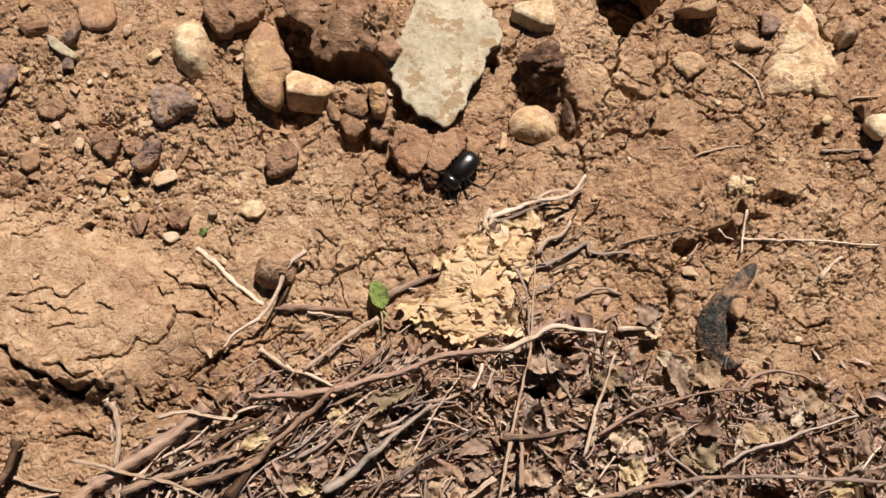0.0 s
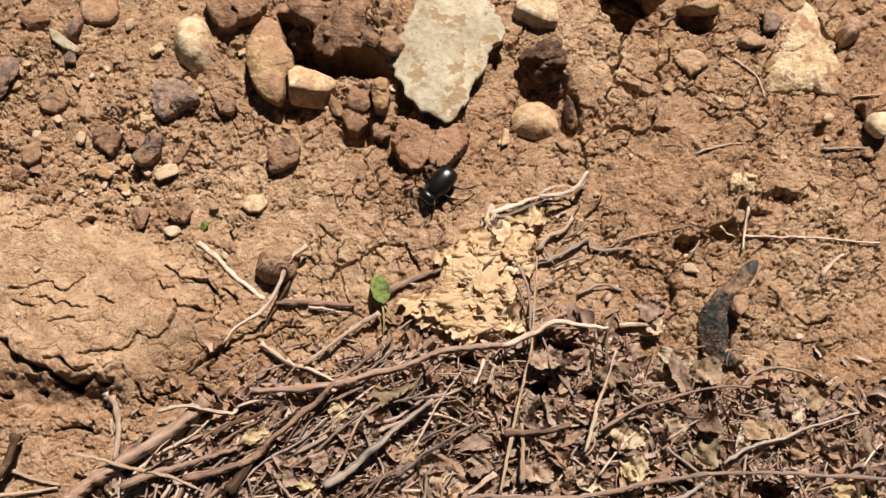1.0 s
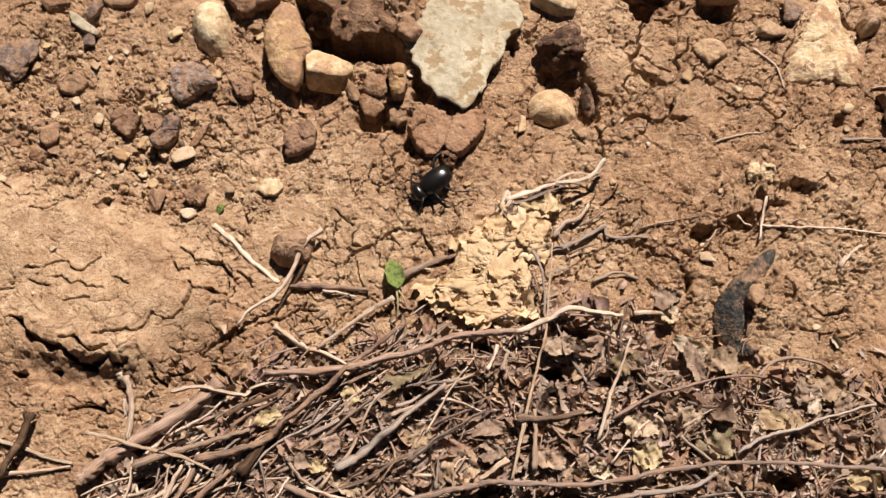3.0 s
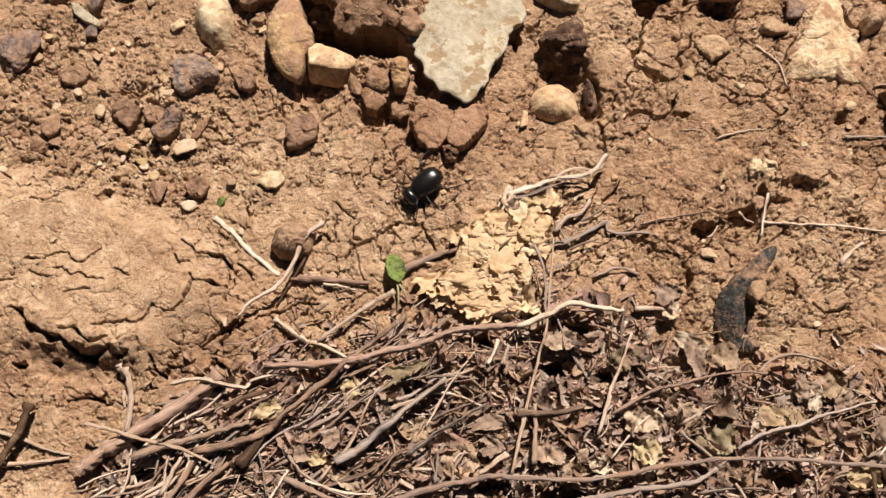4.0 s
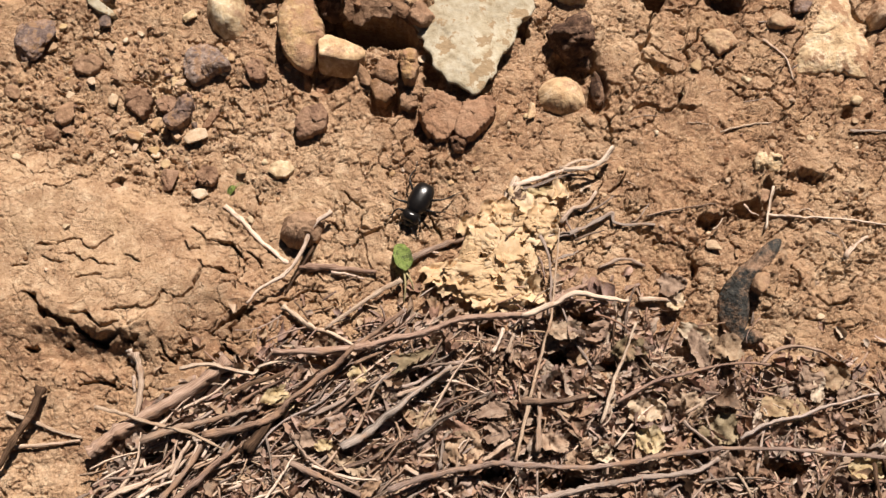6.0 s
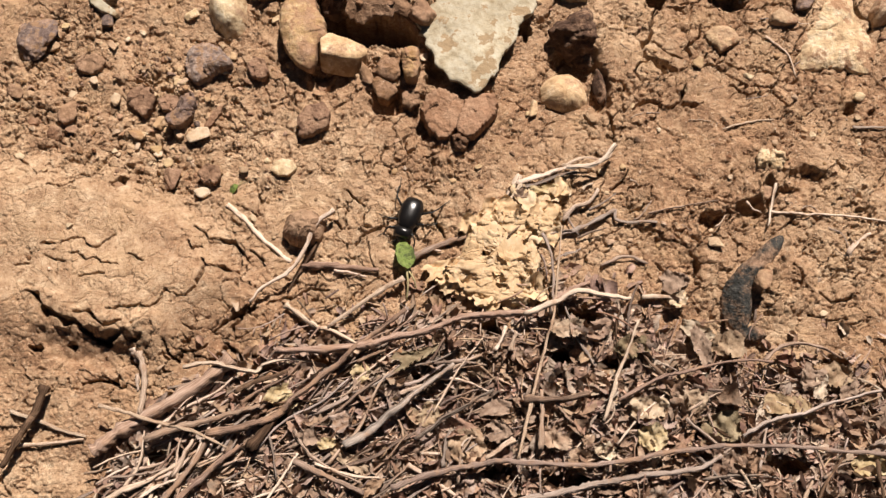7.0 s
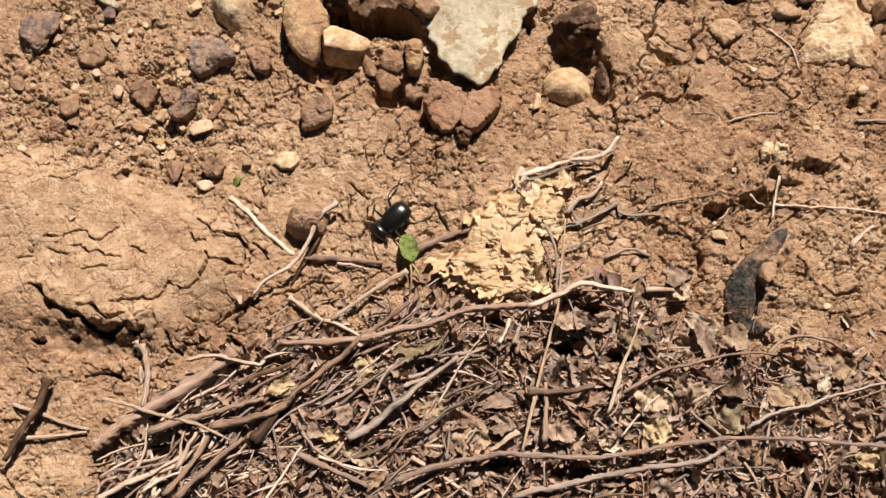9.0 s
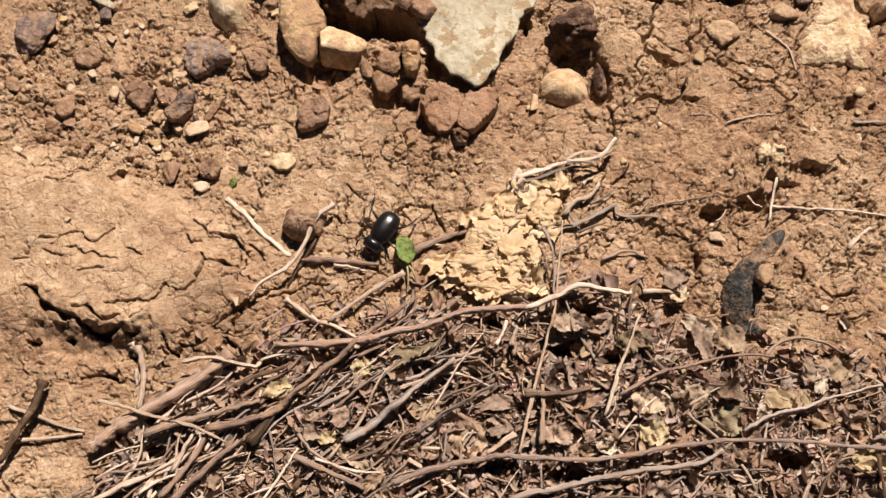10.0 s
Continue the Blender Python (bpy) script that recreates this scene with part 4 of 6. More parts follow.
stone("stone", 0.0708, 0.1557, 0.0169, 0.010, [(-155, 0.51), (-83, 0.5), (-41, 0.87), (2, 0.6), (52, 0.78), (97, 0.44), (150, 0.74), (175, 1.0)], CREAM,
      "angular pale yellow stone", dome=0.15, ragged=0.04, uneven=0.5, skew=(-0.1, -0.15), sink=0.05, round_off=6)
rock("dark_clod", 0.0706, 0.1236, 0.0300, 0.0315, 0.026, DARKCLOD, "dark crumbly brown clod on soil", rot=10, sink=0.25, category="clod", rough=0.14, craggy=0.32, sub=5, p=10, faces=9)
rock("dark_clod", 0.0778, 0.1105, 0.014, 0.012, 0.012, DARKCLOD, "dark crumbly chip of clod on soil", rot=-14, sink=0.2, category="clod", rough=0.1, craggy=0.3)

stone("stone", 0.0660, 0.0855, 0.0153, 0.013, [(-153, 0.93), (-118, 0.77), (-77, 0.8), (-45, 0.91), (-20, 1.0), (18, 0.85), (48, 0.83), (78, 0.82), (110, 0.81), (140, 0.87), (169, 0.96)], ROUNDSTONE,
      "smooth rounded tan and cream stone", dome=0.7, ragged=0.03, uneven=0.3, sink=0.25, round_off=2.6)
stone("soil_clod", -0.0070, 0.0683, 0.0163, 0.012, [(-179, 0.79), (-130, 0.81), (-100, 1.0), (-77, 1.0), (-51, 0.8), (-9, 0.72), (30, 0.92), (61, 0.87), (100, 0.96), (141, 0.85)], CLOD,
      "smooth brown clod split in two", dome=0.07, ragged=0.12, uneven=0.35, facet=0.3, sink=0.15, tilt=(-3, 3), category="clod", soft=1, round_off=9)
stone("soil_clod", 0.0140, 0.0671, 0.0166, 0.011, [(-146, 0.81), (-124, 0.97), (-102, 0.97), (-75, 0.61), (-23, 0.57), (14, 0.78), (49, 0.97), (83, 0.8), (129, 0.7), (178, 0.53)], CLOD,
      "smooth brown clod split in two", dome=0.07, ragged=0.12, uneven=0.35, facet=0.3, sink=0.15, tilt=(-3, -3), category="clod", soft=1, round_off=9)
stone("soil_clod", 0.0043, 0.0504, 0.0068, 0.009, [(-113, 0.82), (-57, 0.82), (20, 0.86), (87, 0.68), (146, 1.0)], CLOD, "small dark brown clod", sink=0.25, category="clod", facet=0.3)
stone("soil_clod", -0.0850, -0.0020, 0.0128, 0.017, [(-168, 0.98), (-132, 0.92), (-81, 0.83), (-30, 0.95), (11, 1.0), (54, 0.88), (102, 0.85), (150, 0.94)], CLOD,
      "rounded brown clod of soil", dome=0.55, ragged=0.06, uneven=0.7, facet=0.12, sink=0.12, category="clod", skew=(-0.1, -0.2))
stone("stone", 0.2329, 0.1264, 0.0375, 0.013, [(-169, 0.6), (-147, 0.82), (-130, 0.79), (-109, 0.58), (-72, 0.58), (-55, 0.84), (-36, 0.75), (0, 0.55), (37, 0.42), (67, 0.71), (78, 1.0), (90, 0.92), (110, 0.65), (146, 0.46)], SANDY,
      "pale sandy stone half buried in soil", dome=0.55, ragged=0.1, uneven=1.0, facet=0.1, sink=0.45, round_off=2.2)
rock("stone", 0.2112, 0.1480, 0.0148, 0.0148, 0.012, GREYSTONE, "grey stone shard in the soil", rot=30, sink=0.4, faces=8, p=14)
rock("stone", 0.1990, 0.1360, 0.0171, 0.0109, 0.010, TANSTONE, "tan stone shard in the soil", rot=10, sink=0.45, faces=8, p=14)
stone("stone", 0.2607, 0.1433, 0.0115, 0.016, [(-171, 0.68), (-117, 1.0), (-83, 0.71), (-30, 0.63), (35, 0.81), (74, 0.93), (117, 0.67)], TANSTONE,
      "smooth tan stone bedded in soil", dome=0.6, ragged=0.03, uneven=0.3, sink=0.2, round_off=2.6)
rock("stone", 0.1681, 0.1578, 0.0265, 0.0125, 0.022, TANSTONE, "tan stone over a dark gap", rot=0, sink=0.25, faces=10)
# added to cast shade into the hole; near-black so its own face reads as shade
rock("added_shade_stone", 0.1209, 0.1685, 0.0483, 0.0218, 0.052, DARKCLOD, "near-black stone added above a deep hole to shade it", rot=0, sink=0.2, faces=10)
rock("dark_clod", 0.0882, 0.0917, 0.0097, 0.0257, 0.017, DARKCLOD, "narrow black clod beside a crack", rot=8, sink=0.3, category="clod", craggy=0.3)
stone("stone", 0.1620, 0.1227, 0.0114, 0.009, [(-144, 0.68), (-93, 0.79), (-49, 0.7), (-7, 0.97), (28, 0.79), (80, 0.71), (140, 0.8), (178, 1.0)], TANSTONE,
      "flat pale brown stone with a hollow top", dome=0.4, ragged=0.1, uneven=0.6, sink=0.25, cup=0.3, round_off=4)
rock("stone", 0.2706, 0.0796, 0.0148, 0.0179, 0.018, CREAM, "smooth cream stone bedded in soil", rot=0, sink=0.25, faces=26, flat=0.95, p=6)
rock("soil_clod", 0.2659, 0.0908, 0.0106, 0.0103, 0.012, CLOD, "round brown clod on soil", sink=0.3, category="clod")
stone("soil_clod", 0.1820, 0.0439, 0.0067, 0.008, [(-129, 0.88), (-89, 1.0), (-27, 0.63), (54, 0.93), (98, 0.97), (171, 0.6)], SANDY, "flat pale earthy lump on soil", ragged=0.15, uneven=1.0, facet=0.2, sink=0.35, category="clod")
stone("soil_clod", 0.1901, 0.0437, 0.0069, 0.009, [(-117, 1.0), (-71, 0.96), (-8, 0.73), (52, 0.89), (96, 0.97), (150, 0.84)], SANDY, "flat pale earthy lump on soil", ragged=0.15, uneven=1.0, facet=0.2, sink=0.35, category="clod")
stone("slate_shard", 0.1680, -0.0313, 0.0372, 0.014, [(-151, 0.41), (-125, 0.57), (-107, 0.66), (-93, 0.73), (-84, 0.57), (-70, 0.34), (-36, 0.16), (32, 0.41), (45, 0.82), (50, 1.0), (57, 0.92), (66, 0.61), (92, 0.34), (159, 0.25)], SLATE,
      "dark dusty slate shard standing out of the soil", dome=0.45, ragged=0.05, uneven=0.3, facet=0.10, skew=(0.03, -0.05), sink=0.38, tilt=(8, -12), soft=1, round_off=2.0)
stone("slate_shard", 0.1723, -0.0597, 0.0078, 0.007, [(-150, 0.91), (-88, 0.54), (-11, 1.0), (24, 0.85), (98, 0.65), (178, 0.95)], SLATE, "black chip of slate in soil", facet=0.3, sink=0.3, soft=1)
rock("pebble", 0.1761, -0.0311, 0.0093, 0.0128, 0.009, TANSTONE, "tan pebble against dark slate", rot=-10, sink=0.3, category="pebble", lift=0.006)


# angular clods lying loose: x, y, reach, height, outline
def loose_clod(cx, cy, reach, tall, outline):
    stone("soil_clod", cx, cy, reach, tall, outline, CLOD, "angular brown clod of dry soil", base=-0.003 if -0.05 < cx < -0.02 else None, foot=0.85, dome=0.1, ragged=0.07, uneven=0.35, facet=0.22, skew=(-0.03, -0.10), sink=0.42, tilt=(tall * 700 - 6, (cx * 9000) % 11 - 5), category="clod", group="clods on the soil", soft=1, round_off=9)


loose_clod(-0.1893, 0.0751, 0.0120, 0.009, [(-155, 0.71), (-111, 0.64), (-79, 1.0), (-48, 0.73), (-6, 0.66), (40, 0.77), (82, 0.8), (124, 0.78), (169, 0.77)])
loose_clod(-0.1737, 0.0732, 0.0068, 0.008, [(-123, 0.88), (-65, 0.88), (-1, 0.92), (41, 0.96), (110, 0.84), (174, 1.0)])
loose_clod(-0.1460, 0.0658, 0.0092, 0.006, [(-129, 0.93), (-102, 0.71), (30, 0.52), (61, 1.0), (112, 0.37)])
loose_clod(-0.2223, 0.0966, 0.0097, 0.008, [(-178, 1.0), (-139, 0.8), (-87, 0.68), (-31, 0.82), (15, 0.96), (69, 0.75), (133, 0.71)])
loose_clod(-0.0831, 0.0635, 0.0132, 0.013, [(-128, 1.0), (-85, 0.67), (-27, 0.78), (16, 0.84), (56, 0.92), (122, 0.72), (176, 0.8)])
loose_clod(-0.0391, 0.0981, 0.0112, 0.013, [(-166, 1.0), (-127, 0.71), (-70, 0.85), (-32, 0.84), (35, 0.79), (77, 0.94), (137, 0.69)])
loose_clod(-0.0269, 0.0784, 0.0073, 0.011, [(-138, 0.94), (-90, 0.93), (-30, 0.9), (47, 0.93), (102, 1.0), (162, 0.79)])
loose_clod(-0.0424, 0.0848, 0.0098, 0.010, [(-119, 0.76), (-68, 0.88), (-11, 0.88), (36, 0.72), (116, 0.88), (150, 1.0)])
loose_clod(-0.1204, 0.0968, 0.0081, 0.011, [(-126, 0.81), (-68, 1.0), (-20, 0.9), (56, 0.83), (113, 1.0), (164, 0.89)])
loose_clod(-0.1445, 0.0286, 0.0071, 0.010, [(-128, 0.95), (-63, 0.96), (-14, 0.99), (47, 0.99), (119, 1.0), (179, 0.99)])
# clods of middling size: x, y, width, depth, turn
for cx, cy, cw, cd, rot in ((-0.2385, 0.1484, 0.0179, 0.0125, -10),
                            (-0.0530, 0.0930, 0.0081, 0.0148, 0),
                            (-0.0807, 0.0889, 0.0097, 0.0070, 20), (-0.1685, 0.0256, 0.0112, 0.0143, -10)):
    rock("soil_clod", cx, cy, cw, cd, 0.75 * min(cw, cd), CLOD, "angular brown clod of dry soil", rot=rot, sink=0.34, category="clod", group="clods on the soil", sub=4, faces=8, p=40, rough=0.06, craggy=0.12, flat=0.6)
for cx, cy, cw, cd, rot in ((-0.2395, 0.0513, 0.0097, 0.0093, 0), (-0.2000, 0.0209, 0.0097, 0.0078, 20), (-0.0828, 0.1476, 0.0093, 0.0125, 0),
                            (-0.2326, 0.0645, 0.0140, 0.0140, 30), (0.2634, 0.0648, 0.0093, 0.0078, 0), (0.1844, 0.0247, 0.0109, 0.0086, 0), (-0.0171, 0.1181, 0.0093, 0.0125, 0), (-0.0866, 0.1477, 0.0109, 0.0171, 20)):
    rock("soil_clod", cx, cy, cw, cd, 0.6 * min(cw, cd), CLOD, "angular brown clod of dry soil", rot=rot, sink=0.35, category="clod", group="clods on the soil", sub=4, faces=8, p=40, rough=0.06, craggy=0.1, flat=0.6)
stone("stone", -0.0265, 0.0977, 0.0113, 0.014, [(-150, 0.5), (-104, 0.92), (-73, 1.0), (-15, 0.51), (65, 0.88), (94, 0.9), (132, 0.79)], TANSTONE, "narrow tan stone between clods", dome=0.2, facet=0.15, sink=0.1)
stone("stone_shard", -0.2199, 0.1354, 0.0129, 0.006, [(-92, 0.33), (-41, 0.9), (-26, 0.97), (37, 0.19), (125, 0.66), (140, 1.0), (174, 0.55)], LIME, "white shard of stone on soil", dome=0.1, ragged=0.05, uneven=0.3, sink=0.0, soft=1, round_off=9)
rock("stone_shard", -0.2151, 0.1461, 0.0090, 0.0163, 0.010, GREYSTONE, "grey shard of stone on soil", rot=-8, sink=0.2, faces=8, p=14)
rock("stone_shard", -0.2155, 0.1256, 0.0072, 0.0093, 0.008, GREYSTONE, "grey shard of stone on soil", rot=10, sink=0.2, faces=8, p=14)

# ---- pebbles: x, y, width, depth ----
PEBBLES_WEST = [(-0.2054, 0.0746, 0.0065, 0.0086), (-0.1786, 0.0615, 0.0062, 0.0090), (-0.1676, 0.0868, 0.0081, 0.0062), (-0.2201, 0.0851, 0.0062, 0.0056), (-0.2105, 0.1081, 0.0062, 0.0051), (-0.2469, 0.1081, 0.0072, 0.0062), (-0.1122, 0.1304, 0.0056, 0.0053),
                (-0.1647, 0.1317, 0.0097, 0.0065), (-0.1506, 0.1630, 0.0065, 0.0044), (-0.2450, 0.1644, 0.0072, 0.0075), (-0.2414, 0.1213, 0.0056, 0.0044), (-0.1542, 0.0538, 0.0153, 0.0097), (-0.1481, 0.0171, 0.0090, 0.0069), (-0.1794, 0.0445, 0.0072, 0.0081),
                (-0.1716, 0.0364, 0.0056, 0.0065), (-0.1913, 0.0533, 0.0103, 0.0062), (-0.1663, 0.0540, 0.0069, 0.0069), (-0.1177, 0.0027, 0.0056, 0.0050), (-0.1403, 0.0951, 0.0053, 0.0040), (-0.0826, 0.0820, 0.0072, 0.0040), (-0.1825, 0.1487, 0.0056, 0.0093), (-0.1659, 0.0605, 0.0078, 0.0056)]
PEBBLES_EAST = [(-0.0423, 0.0880, 0.0087, 0.0087), (0.0472, 0.0745, 0.0075, 0.0112), (-0.0195, 0.1045, 0.0056, 0.0056), (0.0213, 0.0853, 0.0087, 0.0062), (0.1474, 0.1067, 0.0069, 0.0081), (0.2427, 0.0865, 0.0062, 0.0062), (0.2408, 0.0729, 0.0040, 0.0034),
                (0.1667, -0.0117, 0.0037, 0.0037), (0.1627, 0.0324, 0.0031, 0.0034), (0.1529, -0.0076, 0.0100, 0.0062), (0.0152, 0.0366, 0.0044, 0.0034), (-0.0318, 0.0215, 0.0037, 0.0031), (0.1066, 0.0766, 0.0034, 0.0028), (0.1771, 0.0976, 0.0062, 0.0053), (0.2084, 0.0637, 0.0034, 0.0031),
                (0.2130, 0.0611, 0.0047, 0.0037), (0.1760, 0.1504, 0.0034, 0.0034), (0.1304, 0.1573, 0.0028, 0.0028), (0.2126, -0.0468, 0.0047, 0.0040), (-0.2214, -0.0074, 0.0040, 0.0028), (-0.2041, 0.0425, 0.0040, 0.0037), (-0.1946, 0.1200, 0.0047, 0.0031)]
for row in (PEBBLES_WEST, PEBBLES_EAST):
    for px, py, pw, pd in row:
        rock("pebble", px, py, pw, pd, 0.6 * min(pw, pd), PEBBLE, "small pale pebble lying on soil", rot=(px * 9e4) % 60 - 30, sink=0.08, category="pebble", group="pebbles on the soil", sub=4, faces=8, p=22, rough=0.06, flat=0.65)
for px, py, pw, pd in ((-0.1771, 0.0623, 0.0043, 0.0072), (-0.1898, 0.0529, 0.0086, 0.0050), (-0.1792, 0.0431, 0.0064, 0.0064), (-0.1710, 0.0362, 0.0039, 0.0035), (-0.1679, 0.0560, 0.0050, 0.0046), (-0.1658, 0.0872, 0.0072, 0.0043), (-0.2193, 0.0852, 0.0044, 0.0044), (-0.2466, 0.1086, 0.0059, 0.0037), (-0.2091, 0.1086, 0.0044, 0.0037), (-0.2036, 0.0540, 0.0064, 0.0032), (-0.2595, 0.0369, 0.0057, 0.0043), (-0.2419, 0.0273, 0.0036, 0.0028), (-0.1585, 0.0394, 0.0043, 0.0032), (-0.1850, 0.0466, 0.0032, 0.0029), (-0.1948, 0.0428, 0.0043, 0.0028), (-0.1708, 0.0469, 0.0032, 0.0028), (-0.1826, 0.0366, 0.0035, 0.0028)):
    rock("pebble", px, py, pw, pd, 0.7 * min(pw, pd), PEBBLE, "pale worn pebble among clods", rot=(px * 9e4) % 40 - 20, sink=0.12, category="pebble", group="pebbles on the soil", sub=4, faces=9, p=18, rough=0.06, flat=0.7)
for cx, cy, cw, cd in ((-0.2303, 0.0545, 0.0083, 0.0056), (-0.2393, 0.0517, 0.0075, 0.0056), (-0.1689, 0.0256, 0.0089, 0.0118), (-0.1996, 0.0196, 0.0081, 0.0055), (-0.2294, 0.0969, 0.0130, 0.0084), (-0.1906, 0.0737, 0.0060, 0.0045), (-0.2543, 0.0594, 0.0098, 0.0060), (-0.2672, 0.0774, 0.0114, 0.0076)):
    rock("soil_clod", cx, cy, cw, cd, 0.6 * min(cw, cd), CLOD, "angular brown clod of dry soil", rot=(cx * 9e4) % 60 - 30, sink=0.28, category="clod", group="clods on the soil", sub=4, faces=7, p=45, rough=0.05, flat=0.55)
stone("pebble", -0.1007, 0.0331, 0.0082, 0.005, [(-165, 0.9), (-120, 0.7), (-50, 0.75), (0, 1.0), (40, 0.85), (100, 0.66), (150, 0.8)], CREAM, "flat pale tan pebble pressed in soil", dome=0.1, ragged=0.08, uneven=0.4, facet=0.1, sink=0.2, category="pebble", soft=1, round_off=8)
spot = np.random.default_rng(21)
for n in range(70):
    px, py = spot.uniform(-0.25, 0.25), spot.uniform(-0.02, 0.16)
    if np.interp(px, RIMX, RIMY) + 0.012 > py or (px < -0.13 and py < 0.035):
        continue
    pw = spot.uniform(0.002, 0.0045)
    rock("pebble", px, py, pw, pw * spot.uniform(0.7, 1.1), pw * 0.7, PEBBLE, "tiny pale pebble in the soil", rot=spot.uniform(0, 180), sink=0.3, category="pebble", group="pebbles on the soil", sub=2, faces=12, p=8)


for n in range(48):
    px, py = spot.normal(-0.185, 0.045), spot.normal(0.085, 0.022)
    if ((px + 0.02) / 0.06) ** 2 < 1:
        continue
    pw = spot.uniform(0.003, 0.0065)
    rock("stone_chip", px, py, pw, pw * spot.uniform(0.6, 1.0), pw * 0.55, (CLOD, TANSTONE, PEBBLE, CLOD, PEBBLE, GREYSTONE, TANSTONE)[n % 7], "small angular chip of stone or clod", rot=spot.uniform(0, 180), sink=0.2, category="stone chip", group="stone chips on the soil",
         sub=3, faces=8, p=45, rough=0.05, flat=0.6)


# ---- loose crumbs of soil, past counting ----
def build_crumbs(total):
    g = np.random.default_rng(5)
    kinds = [[(rock_shape(1, 1, 0.8, 900 + k, sub=sub, faces=8, p=40, rough=0.07)) for k in range(12)] for sub in (1, 2)]
    verts, tris, n, base = [], [], 0, 0
    while n < total:
        x, y = g.uniform(-0.275, 0.275), g.uniform(-0.16, 0.175)
        i, j = np.searchsorted(GX, x), np.searchsorted(GY, y)
        if g.random() > crumbly[j, i] ** 1.5 * (1 - 0.7 * litter[j, i]):
            continue
        s = 0.0007 + 0.0034 * g.random() ** 7
        v, tri = kinds[s > 0.0022][int(g.integers(12))]
        v = v * s @ turn_matrix(*g.uniform(0, 6.28, 3)).T + (x, y, ground_height(x, y) - s * 0.05)
        tris.append(tri + base)
        base += len(v)
        verts.append(v)
        n += 1
    ob = new("soil_crumbs", mesh_from("soil_crumbs", np.concatenate(verts), np.concatenate(tris), CRUMB, False))
    tagged(ob, "loose brown crumbs of soil", "soil crumbs", kind="stuff")


build_crumbs(3800)

# ---- sticks and twigs laid by hand ----
THICK = "thick brown stick with weathered bark"
PALE = "thin pale bleached twig"
BROWN = "rough brown dry twig"
twig("stick", [(-0.1196, -0.0831), (-0.1375, -0.0990), (-0.1633, -0.1156), (-0.1810, -0.1270), (-0.1921, -0.1362)], 0.0100, BARK, THICK + " lying on soil", lift=0.0075, taper=0.9, category="stick", wob=0.5)
twig("twig", [(-0.1750, -0.0788), (-0.1706, -0.0939), (-0.1705, -0.1153)], 0.0048, PALEWOOD, PALE + " on bare soil", taper=0.8)
twig("twig", [(-0.1789, -0.0765), (-0.1761, -0.0848)], 0.0034, PALEWOOD, "short pale splinter of wood on soil")
twig("twig", [(-0.1759, -0.0916), (-0.1745, -0.1013)], 0.0022, PALEWOOD, "short pale splinter of wood on soil")
twig("twig", [(-0.1896, -0.1108), (-0.1712, -0.1160), (-0.1528, -0.1209), (-0.1377, -0.1239), (-0.1179, -0.1318)], 0.0034, PALEWOOD, PALE + " across a stick", lift=0.016)
twig("stick", [(-0.2232, -0.1010), (-0.2272, -0.1150), (-0.2349, -0.1292), (-0.2434, -0.1460)], 0.0062, DARKWOOD, "dark brown stick raised above the soil", lift=0.0065, category="stick", wob=0.4)
twig("twig", [(-0.2449, -0.1147), (-0.2309, -0.1192), (-0.2124, -0.1252), (-0.1995, -0.1275)], 0.0037, PALEWOOD, PALE + " on bare soil")
twig("twig", [(-0.1458, -0.0884), (-0.1323, -0.0859), (-0.1200, -0.0886), (-0.1047, -0.0907), (-0.1003, -0.0857), (-0.0853, -0.0818), (-0.0677, -0.0845)], 0.0034, PALEWOOD, "wavy pale root lying on litter", lift=0.013)
twig("twig", [(-0.1544, -0.1194), (-0.1388, -0.1045), (-0.1272, -0.0950), (-0.1160, -0.0925)], 0.0037, GREYWOOD, BROWN, lift=0.003)
twig("stick", [(-0.1628, -0.1288), (-0.1379, -0.1195), (-0.1143, -0.1121), (-0.1017, -0.1088)], 0.0053, BARK, BROWN + " across a stick", lift=0.013, category="stick")
twig("stick", [(-0.1302, -0.1251), (-0.1050, -0.1180), (-0.0903, -0.1108), (-0.0831, -0.1020), (-0.0627, -0.0858), (-0.0507, -0.0753), (-0.0234, -0.0525)], 0.0048, BARK, "long brown dry stick in the litter", lift=0.014, category="stick", taper=0.5)
twig("stick", [(-0.1059, -0.1326), (-0.0989, -0.1210), (-0.0896, -0.1101)], 0.0065, DARKWOOD, "dark short stick in the litter", lift=0.012, category="stick")
twig("twig", [(-0.0933, -0.0496), (-0.0783, -0.0598), (-0.0694, -0.0632), (-0.0500, -0.0718)], 0.0034, PALEWOOD, PALE + " on the litter", lift=0.0040)
twig("stick", [(-0.0949, -0.0772), (-0.0523, -0.0745), (-0.0355, -0.0701), (-0.0095, -0.0653), (0.0089, -0.0577), (0.0366, -0.0538), (0.0521, -0.0498), (0.0655, -0.0409), (0.0788, -0.0355)], 0.0050, BARK, "long grey-brown branch along the litter's edge", lift=0.012, taper=0.6, category="stick")
twig("twig", [(0.0428, -0.0534), (0.0614, -0.0474), (0.0724, -0.0422), (0.0895, -0.0431), (0.1018, -0.0435)], 0.0037, PALEWOOD, "pale twig forking off a branch", lift=0.014)
twig("stick", [(-0.0542, -0.1289), (-0.0350, -0.1157), (-0.0171, -0.0996), (0.0045, -0.0826)], 0.0047, GREYWOOD, "tan split stick in the litter", lift=0.015, category="stick", taper=0.5)
twig("twig", [(-0.0162, -0.1243), (-0.0005, -0.1130), (0.0131, -0.1043), (0.0267, -0.0962)], 0.0031, GREYWOOD, BROWN + " in the litter", lift=0.015)
